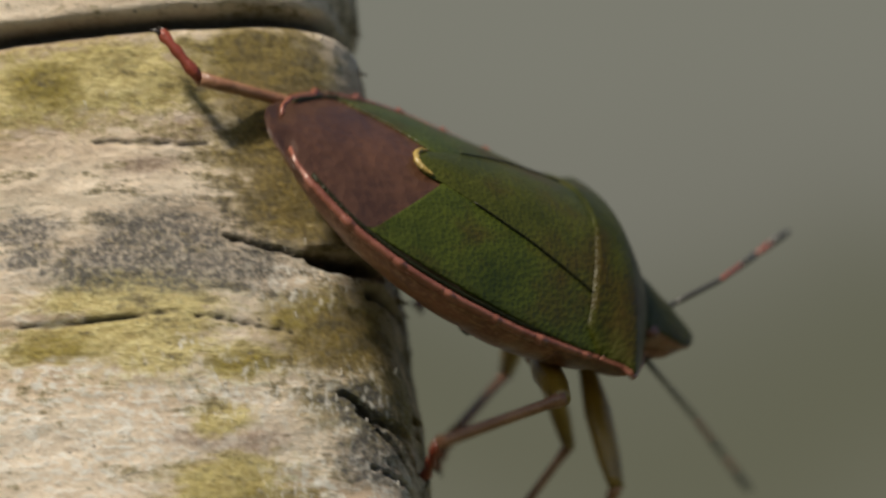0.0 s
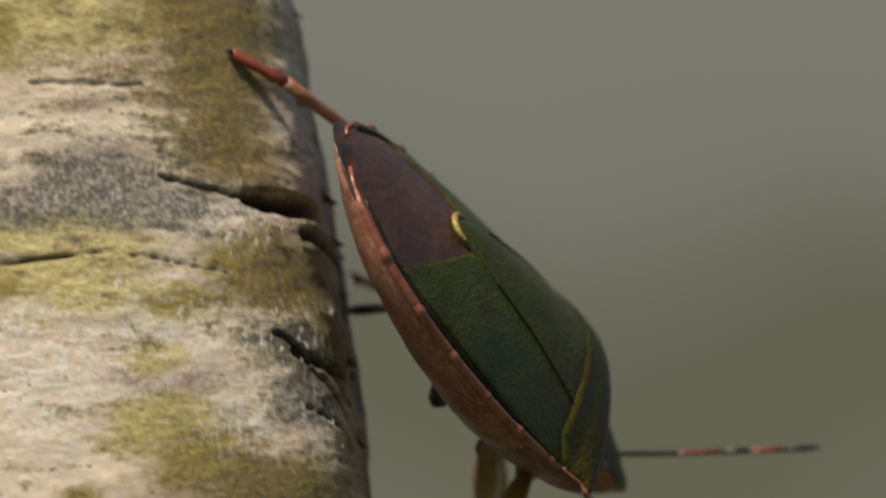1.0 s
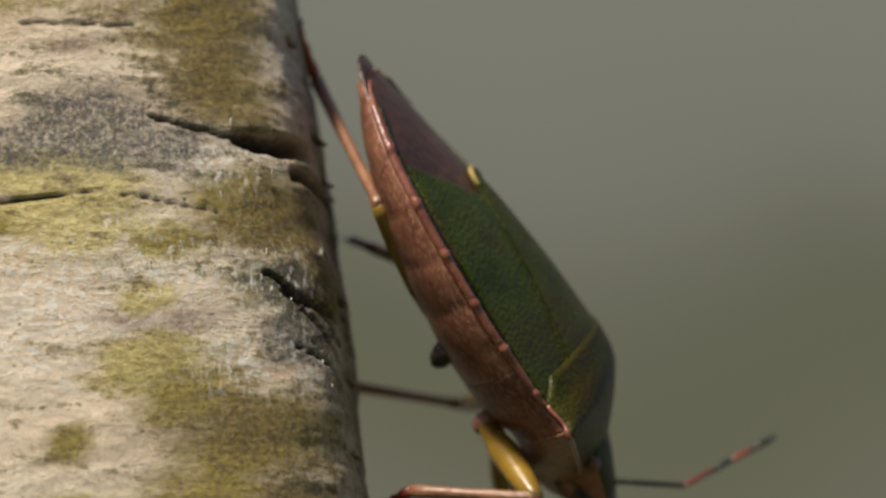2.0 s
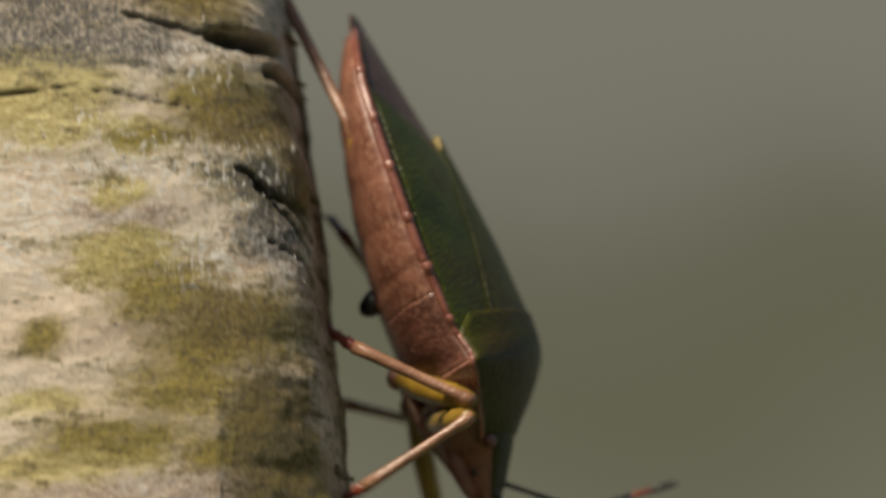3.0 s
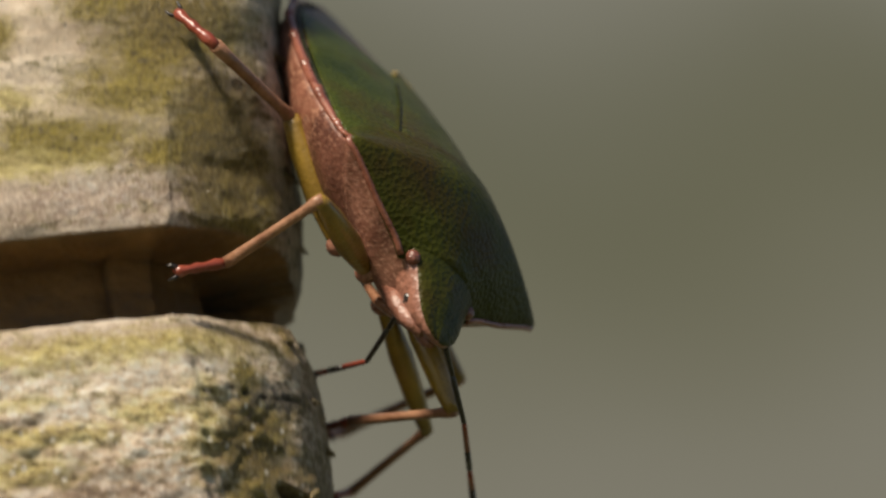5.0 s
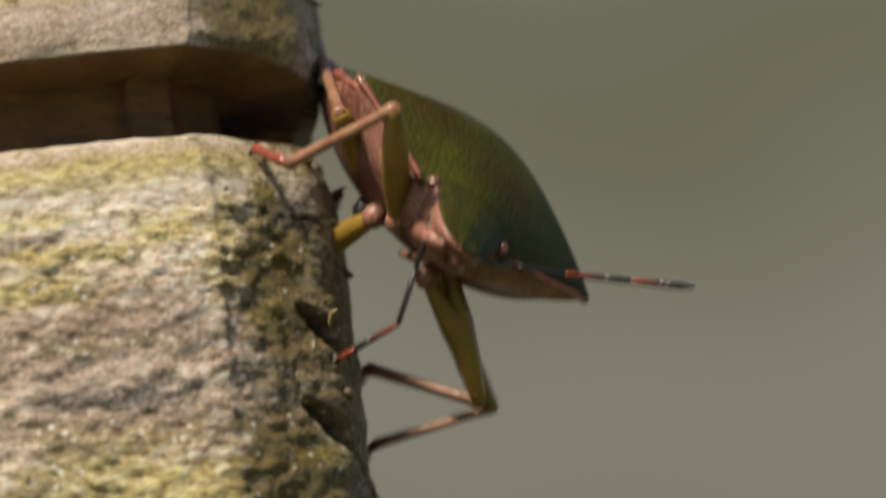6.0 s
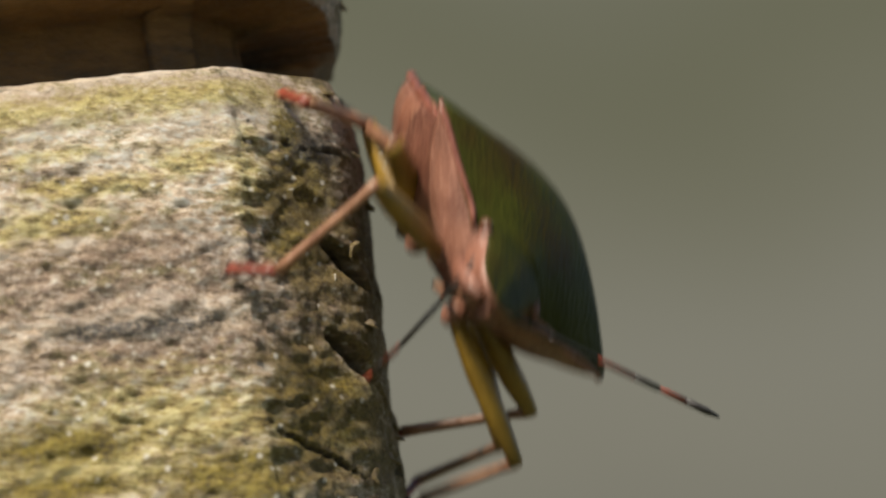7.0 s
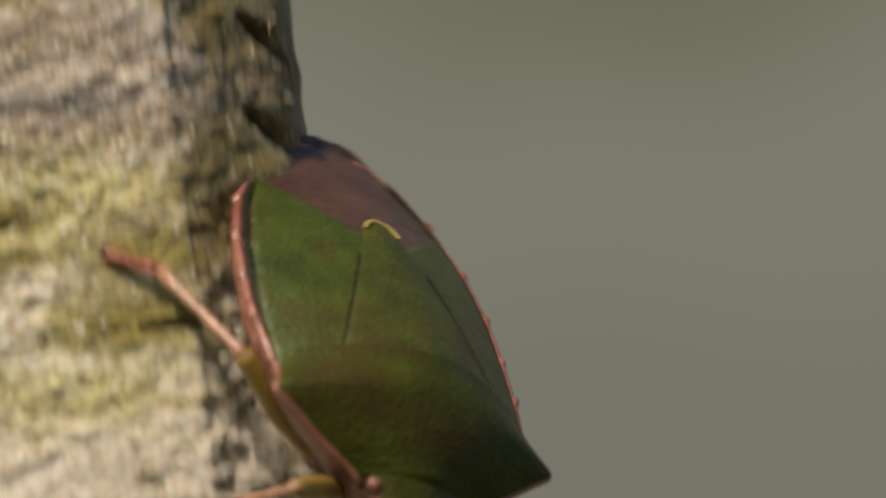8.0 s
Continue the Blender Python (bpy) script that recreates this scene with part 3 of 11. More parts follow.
def belly_mesh(name, xs, mat):
    verts, cols = [], 33
    for x in xs:
        w, deep, e = float(smooth_at(BELLY_HALF, x)) if -6.2 < x < 2.8 else float(curve_at(BELLY_HALF, x)), float(smooth_at(BELLY_DEEP, x)), float(smooth_at(EDGE_Z, x)) - 0.12
        # abdomen rings: shallow folds between the segments
        fold = 0.05 * abs(math.sin(math.pi * (x + 6.3) / 1.35)) ** 0.4 if x < 0.6 else 0.05
        for j in range(cols):
            q = math.pi * j / (cols - 1)
            y = w * math.cos(q) * (0.985 + 0.3 * fold)
            z = e - (deep + fold) * math.sin(q) ** float(np.interp(x, [0.5, 2.6, 3.5], [1.08, 1.4, 1.9]))
            verts.append((x * MM, y * MM, z * MM))
        for j in range(1, 16):
            y = -w * 0.95 * math.cos(math.pi * j / 16)
            verts.append((x * MM, y * MM, (min(float(back_z(x, y)), e + 2.2) - 0.14) * MM))
    rows, cols = len(xs), cols + 15
    faces = grid_faces(rows, cols, True)
    faces.append(tuple(range(cols)))
    faces.append(tuple(range((rows - 1) * cols, rows * cols))[::-1])
    me = mesh_of(name, verts, faces, mat)
    bm = bmesh.new()
    bm.from_mesh(me)
    bmesh.ops.recalc_face_normals(bm, faces=bm.faces)
    bm.to_mesh(me)
    bm.free()
    return me


def rim_mesh(side):
    """The red border of the abdomen, with a tooth at the end of every segment."""
    xs, path = np.linspace(-6.7, 2.5, 120), []
    for x in xs:
        k = ((x + 6.7) / 1.45) % 1
        tooth = 0.10 * max(0, 1 - k / 0.16)
        w = float(smooth_at(BELLY_HALF, x) if x > -6.1 else curve_at(BELLY_HALF, x)) - 0.02 + tooth
        path.append((x, side * w, float(smooth_at(EDGE_Z, x)) - 0.02 + tooth * 0.4, (0.125 if x < 1 else 0.125 - 0.04 * (x - 1)) * min(1.0, 0.25 + (x + 6.7) * 1.2) + 0.25 * tooth))
    return tube("abdomen_rim", path, RIM, 8)


def head_mesh():
    """A flat shovel: sharp side edges, two shallow grooves beside the middle lobe, a fuller pink underside."""
    rows, top_cols, low_cols = [], 15, 13
    stations = ((4.3, 1.38, 0.40, 0.84, -1.0), (4.8, 1.36, 0.26, 0.68, -1.05), (5.0, 1.30, 0.17, 0.58, -1.06), (5.25, 1.12, 0.06, 0.46, -1.05), (5.6, 1.0, -0.11, 0.24, -1.0), (6.0, 0.9, -0.29, 0.0, -0.95), (6.35, 0.74, -0.44, -0.27, -0.86), (6.6, 0.52, -0.54, -0.42, -0.78), (6.74, 0.28, -0.59, -0.51, -0.72), (6.8, 0.08, -0.62, -0.57, -0.68))
    for x, w, edge, top, low in stations:
        for j in range(top_cols):
            k = 1 - 2 * j / (top_cols - 1)
            groove = 0.05 * math.exp(-((abs(k) - 0.38) / 0.10) ** 2) * min(1.0, max(0.0, x - 4.9))
            rows.append((x * MM, w * k * MM, (edge + (top - edge) * (1 - abs(k) ** 2.2) - groove) * MM))
        for j in range(low_cols):
            q = math.pi * (j + 1) / (low_cols + 1)
            rows.append((x * MM, -w * 0.94 * math.cos(q) * MM, (edge - 0.05 - (edge - 0.05 - low) * math.sin(q) ** 0.8) * MM))
    cols, n = top_cols + low_cols, len(stations)
    me = mesh_of("head", rows, grid_faces(n, cols, True) + [tuple(range(cols)), tuple(range((n - 1) * cols, n * cols))[::-1]], HEAD)
    me.materials.append(PINK)
    for f in me.polygons:
        f.material_index = int(len(f.vertices) == 4 and min(v % cols for v in f.vertices) >= top_cols - 1 or max(v % cols for v in f.vertices) == cols - 1 and min(v % cols for v in f.vertices) == 0)
    bm = bmesh.new()
    bm.from_mesh(me)
    bmesh.ops.recalc_face_normals(bm, faces=bm.faces)
    bm.to_mesh(me)
    bm.free()
    return me


def ball(name, at, radii, mat):
    bm = bmesh.new()
    bmesh.ops.create_uvsphere(bm, u_segments=16, v_segments=10, radius=1.0)
    for v in bm.verts:
        v.co = Vector([(c + a * r) * MM for c, a, r in zip(v.co * 0, v.co, radii)]) + Vector(at) * MM
    me = bpy.data.meshes.new(name)
    bm.to_mesh(me)
    bm.free()
    me.materials.append(mat)
    me.polygons.foreach_set("use_smooth", [True] * len(me.polygons))
    return me


def build_bug():
    bug = new("shield_bug", None)
    tagged(bug, "green and red-brown shield bug walking down the wooden stem", "insect")
    part("abdomen", belly_mesh("abdomen", np.r_[np.linspace(-6.75, -6.2, 6, endpoint=False), np.linspace(-6.2, 1.3, 62)], RED), bug, "pinkish red-brown underside")
    part("thorax", belly_mesh("thorax", np.linspace(1.25, 3.3, 18), THORAX), bug, "dark red-brown breast")
    part("prothorax", belly_mesh("prothorax", np.linspace(3.25, 5.25, 22), COLLAR), bug, "pinkish red-brown underside of the collar")
    for side in (-1, 1):
        part("abdomen_rim", rim_mesh(side), bug, "glossy red toothed border")
    # wing cases, membrane
    scutellum = lambda x: (0.6 + 1.9 * ((x + 2.6) / 5.2) ** 0.9 if x > -2.6 else 0.6 * math.sqrt(max(0.0, 1 - ((-2.6 - x) / 0.66) ** 2)))
    for side in (-1, 1):
        xs = np.linspace(-4.7, 2.5, 46)
        inner = lambda x: min(float(smooth_at(BACK_HALF, x)) - 0.02, scutellum(x) * 0.93 if x > -2.5 else 0.55 + 2.2 * min(1.0, (-2.5 - x) / 2.0) ** 0.9)
        outer = lambda x: float(smooth_at(BACK_HALF, x))
        part("wing_case", plate("wing_case", xs, inner, outer, 0.06, GREEN, 16, 0.045, side), bug, "green pitted wing case")
    xs = np.linspace(-7.3, -1.8, 40)
    part("wing_membrane", plate("wing_membrane", xs, lambda x: -float(curve_at(BACK_HALF, x)), lambda x: float(curve_at(BACK_HALF, x)), 0.0, MEMBRANE, 24, 0.05), bug, "smoky brown translucent membrane")
    xs = np.r_[np.linspace(-3.25, -2.9, 7, endpoint=False), np.linspace(-2.9, 2.6, 34)]
    plate_line = lambda x: max(0.03, 0.62 + 1.95 * ((x + 2.6) / 5.2) ** 0.9 if x > -2.6 else 0.62 * math.sqrt(max(0.0, 1 - ((-2.6 - x) / 0.66) ** 2)))
    scut = part("scutellum", plate("scutellum", xs, lambda x: -plate_line(x), plate_line, 0.075, GREEN_PLATE, 18, 0.03, crown=0.10), bug, "olive green triangular back plate")
    tip = [(q, k * plate_line(q)) for k in (-1, 1) for q in (np.linspace(-2.85, -3.25, 10) if k < 0 else np.linspace(-3.22, -2.85, 10))]
    part("plate_tip", tube("plate_tip", [(x, y * 0.92, float(back_z(x, y)) + 0.13, 0.035 + 0.05 * math.sin(math.pi * (i + 0.5) / 20)) for i, (x, y) in enumerate(tip)], YELLOW, 8), scut, "pale yellow tip of the back plate")

    # dark seams: beside the back plate, and between wing case and abdomen border
    for side in (-1, 1):
        xs = np.linspace(-1.7, 2.2, 24)
        part("plate_seam", tube("plate_seam", [(x, side * (plate_line(x) + 0.03), float(back_z(x, plate_line(x))) + 0.098, 0.024) for x in xs], SEAM, 6), scut, "dark seam")
        xs = np.linspace(-6.2, 2.3, 50)
        part("border_seam", tube("border_seam", [(x, side * (float(smooth_at(BELLY_HALF, x)) - 0.20), float(smooth_at(EDGE_Z, x)) + 0.09, 0.075) for x in xs], SEAM, 6), bug, "black line inside the red border")

    def pro_half(x):
        return float(np.interp(x, [1.9, 2.4, 3.1, 3.38, 3.6, 4.3, 4.75, 5.0], [3.2, 3.75, 4.0, 4.2, 3.85, 2.72, 1.8, 1.42]))
    xs = np.r_[np.linspace(1.95, 3.6, 20, endpoint=False), np.linspace(3.6, 4.98, 18)]
    shield = part("pronotum", plate("pronotum", xs, lambda x: -pro_half(x), pro_half, lambda x: float(np.interp(x, [3.2, 4.6], [0.18, 0.07])), GREEN_DARK, 34, 0.09, crown=0.06), bug, "dark green broad pronotum with pointed shoulders")
    for side in (-1, 1):
        line = [(x, side * pro_half(x), float(back_z(x, pro_half(x))) + 0.04, 0.085 if x > 3.2 else 0.06) for x in np.linspace(2.5, 4.95, 30)]
        part("pronotum_margin", tube("pronotum_margin", line, RIM, 8), shield, "red margin")
    neck = Matrix.Translation((-5.0 * MM, 0, 0.9 * MM))
    face = head_mesh()
    face.transform(neck)
    head = part("head", face, bug, "greenish brown pointed head", pose(5.0 * MM, 0, -1.25 * MM))
    for side in (-1, 1):
        part("eye", ball("eye", (0.0, side * 1.22, 0.98), (0.23, 0.20, 0.19), EYE), head, "reddish brown eye")
        part("cheek", tube("cheek", [(-0.4, side * 0.66, -0.05, 0.26), (0.3, side * 0.56, -0.10, 0.28), (0.95, side * 0.42, -0.04, 0.22), (1.45, side * 0.22, 0.06, 0.12)], PINK, 12), head, "pale pinkish cheek")
    part("rostrum", tube("rostrum", [(5.9, 0, -1.15, 0.16), (5.2, 0, -1.55, 0.16), (4.0, 0, -1.95, 0.14), (2.6, 0, -2.1, 0.10)], TIBIA, 8), bug, "thin brown beak folded under the body")
    part("breast_spine", tube("breast_spine", [(0.3, -0.9, -1.4, 0.36), (0.45, -1.05, -1.9, 0.34), (0.55, -1.1, -2.15, 0.26), (0.62, -1.12, -2.28, 0.1)], BLACK, 10), bug, "dark blunt spine under the breast")
    return bug, head


bug, head = build_bug()


def limb_meshes(femur, tibia, tarsus, thick):
    f = tube("femur", [(-0.05, 0, 0, 0.20 * thick), (0.3, 0, 0, 0.26 * thick), (femur * 0.4, 0, 0, 0.40 * thick), (femur * 0.75, 0, 0, 0.35 * thick), (femur * 0.94, 0, 0, 0.26 * thick), (femur + 0.05, 0, 0, 0.21 * thick)], FEMUR, 12)
    t = tube("tibia", [(-0.10, 0, 0, 0.17 * thick), (0.12, 0, 0, 0.20 * thick), (0.5, 0, 0, 0.15 * thick), (tibia * 0.5, 0, 0, 0.15 * thick), (tibia * 0.85, 0, 0, 0.17 * thick), (tibia, 0, 0, 0.19 * thick)], TIBIA, 12)
    a = [tube("tarsus", [(-0.05, 0, 0, 0.13 * thick), (tarsus * 0.22, 0, 0, 0.18 * thick), (tarsus * 0.42, 0, 0, 0.12 * thick), (tarsus * 0.46, 0, 0, 0.13 * thick), (tarsus * 0.6, 0, 0, 0.16 * thick), (tarsus * 0.72, 0, 0, 0.11 * thick), (tarsus * 0.9, 0, 0, 0.17 * thick), (tarsus, 0, 0, 0.12 * thick)], TARSUS, 10)]
    for side in (-1, 1):
        a.append(tube("claw", [(tarsus * 0.92, 0.05 * side, 0, 0.07), (tarsus * 1.03, 0.16 * side, 0, 0.055), (tarsus * 1.12, 0.20 * side, -0.10, 0.02)], BLACK, 6))
    return f, t, joined("tarsus", a)


def build_leg(hip, femur, tibia, tarsus, thick=1.0):
    """A leg: its short base on the body carries the three moving pieces."""
    base = part("leg", ball("leg", (0, 0, 0.05), (0.34, 0.32, 0.38), COLLAR), bug, at=pose(*[c * MM for c in hip]))
    return [part(n, me, base, label) for n, me, label in zip(("femur", "tibia", "tarsus"), limb_meshes(femur, tibia, tarsus, thick), ("olive yellow femur", "pinkish brown tibia", "red foot with dark claws"))]


def build_antenna(root, first, second):
    base = part("antenna", ball("antenna", (0, 0, 0), (0.16, 0.14, 0.14), BLACK), bug, at=pose(*[c * MM for c in root]))
    lower = joined("lower_antenna", [tube("a", [(0, 0, 0, 0.08), (0.3, 0, 0, 0.085), (first * 0.48, 0, 0, 0.065)], BLACK, 8), tube("b", [(first * 0.48, 0, 0, 0.055), (first * 0.55, 0, 0, 0.075), (first, 0, 0, 0.07)], BLACK, 8)])
    upper = joined("upper_antenna", [tube("a", [(0, 0, 0, 0.055), (0.15, 0, 0, 0.07), (second * 0.3, 0, 0, 0.08)], TARSUS, 8), tube("b", [(second * 0.3, 0, 0, 0.08), (second * 0.5, 0, 0, 0.085)], BLACK, 8),
                                     tube("c", [(second * 0.5, 0, 0, 0.055), (second * 0.58, 0, 0, 0.08), (second * 0.72, 0, 0, 0.09)], TARSUS, 8), tube("d", [(second * 0.72, 0, 0, 0.09), (second * 0.9, 0, 0, 0.095), (second, 0, 0, 0.04)], BLACK, 8)])
    return [base] + [part(n, me, base, label) for n, me, label in (("lower_antenna", lower, "dark lower joints"), ("upper_antenna", upper, "red and black banded end joints"))]


front_right = build_leg((4.0, -1.0, -1.6), 3.7, 3.3, 1.5, 0.9)
middle_right = build_leg((2.6, -1.2, -1.95), 3.5, 3.4, 1.5)
hind_right = build_leg((0.3, -0.4, -1.65), 4.6, 6.0, 1.6)
front_left = build_leg((3.1, 0.8, -2.1), 4.2, 3.3, 1.5, 0.8)
middle_left = build_leg((2.6, 1.15, -1.55), 3.6, 3.4, 1.5, 0.85)
hind_left = build_leg((0.6, 1.0, -1.6), 4.2, 4.6, 1.5, 0.85)
antenna_right = build_antenna((5.6, -0.74, -0.95), 2.8, 3.9)
antenna_left = build_antenna((5.6, 0.74, -0.95), 2.8, 3.9)


def turned(x, y, z, rx, ry, rz):
    """A pose in millimetres and degrees."""
    return pose(x * MM, y * MM, z * MM, rx, ry, rz)


# ---- splinters and flakes of bark on the stem ----
def stem_frame(s, u):
    """The place on the bark at s round the stem and u along it: point, outward way, way along the stem."""
    g = STEM_GRID
    j, i = int(np.argmin(np.abs(g["cols"] - s))), int(np.argmin(np.abs(g["rows"] - u)))
    v = g["verts"]
    p, a, b = Vector(v[i, j]), Vector(v[i, j + 2] - v[i, j - 2]), Vector(v[i - 3, j] - v[i + 3, j])
    out = a.cross(b).normalized()
    if out.dot(p - Vector((p.x - 0.006, 0.0, p.z))) < 0:
        out = -out
    return p, out, b.normalized()


def sliver(length, width, bend):
    """A thin torn fibre of wood, pointed at both ends."""
    path = [(length * (k / 6 - 0.5), 0, bend * (2 * k / 6 - 1) ** 2, width * (0.15 + math.sin(math.pi * min(1, k / 6 + 0.02)))) for k in range(5)]
    return tube("splinter", path, FIBRE, 5)


def flake(width, height, seed):
    """A curled scale of bark with a ragged border and some thickness."""
    rng = random.Random(seed)
    n, verts = 14, [(0, 0, 0.10 * MM), (0, 0, 0.02 * MM)]
    for k in range(n):
        q = 2 * math.pi * k / n
        r = 0.75 + 0.45 * rng.random()
        x, y = width * r * math.cos(q), height * r * math.sin(q)
        lift = 0.10 + 0.22 * max(0, -y / height)
        verts.append((x * MM, y * MM, lift * MM))
        verts.append((x * 0.93 * MM, y * 0.93 * MM, (lift - 0.12) * MM))
    faces = []
    for k in range(n):
        a, b = 2 + 2 * k, 2 + 2 * ((k + 1) % n)
        faces += [(0, a, b), (1, b + 1, a + 1), (a, a + 1, b + 1, b)]
    me = mesh_of("bark_flake", verts, faces, BARK)
    for key, low, high in (("algae_shade", 0.35, 0.8), ("tan", 0.2, 0.6), ("moss", 0.0, 0.4)):
        me.attributes.new(key, "FLOAT", "POINT").data.foreach_set("value", [rng.uniform(low, high)] * len(verts))
    return me


FIBRE = shell_material("white_wood_fibre", (0.62, 0.58, 0.52), (0.82, 0.79, 0.74), 0.40, pit_dark=0.0)


def dress_stem():
    rng = random.Random(7)
    slivers = [sliver(0.24, 0.010, 0.01), sliver(0.34, 0.012, 0.02), sliver(0.14, 0.010, 0.0)]
    spots = [(4.87, -4.57), (10.48, -4.87), (9.98, -4.97), (9.13, -4.47), (6.27, -6.07), (7.87, -3.26), (8.12, -24.79), (5.72, -23.08), (5.02, -22.38), (8.62, -11.97), (7.27, -1.31), (4.97, -4.62), (10.03, -5.02), (10.53, -5.07), (9.68, -30.19), (8.07, -32.14)]
    places = [(s, u, 0.5) for s, u in spots]
    for s0, u0, rs, ru in PALE:
        places += [(rng.gauss(s0, rs * 0.5), rng.gauss(u0, ru * 0.5), 1.0) for _ in range(2)]
    for s, u, spread in places:
        if not (0.5 < s < 18 and -36 < u < 9) or (spread == 1.0 and u < NOTCH_TOP and rng.random() < 0.75):
            continue
        p, out, up = stem_frame(s, u)
        lean = (up + out * rng.uniform(0.1, 0.5) + out.cross(up) * rng.uniform(-0.5, 0.5) * spread).normalized()
        m = lean.to_track_quat("X", "Z").to_matrix().to_4x4()
        part("splinter", rng.choice(slivers), stem, at=Matrix.Translation(p + out * 0.05 * MM) @ m)
    flakes = [flake(0.24, 0.18, 1), flake(0.18, 0.24, 2), flake(0.30, 0.14, 3), flake(0.13, 0.13, 4)]
    for k in range(30):
        s, u = rng.uniform(0.9, 4.4), rng.uniform(-32, 8)
        if NOTCH_FOOT - 0.4 < u < NOTCH_TOP + 0.4:
            continue
        p, out, up = stem_frame(s, u)
        side = up.cross(out)
        m = Matrix((side, up, out)).transposed().to_4x4()
        part("bark_flake", rng.choice(flakes), stem, at=Matrix.Translation(p - out * 0.06 * MM) @ m @ pose(0, 0, 0, rng.uniform(-8, 8), 0, rng.uniform(-30, 30)))


dress_stem()


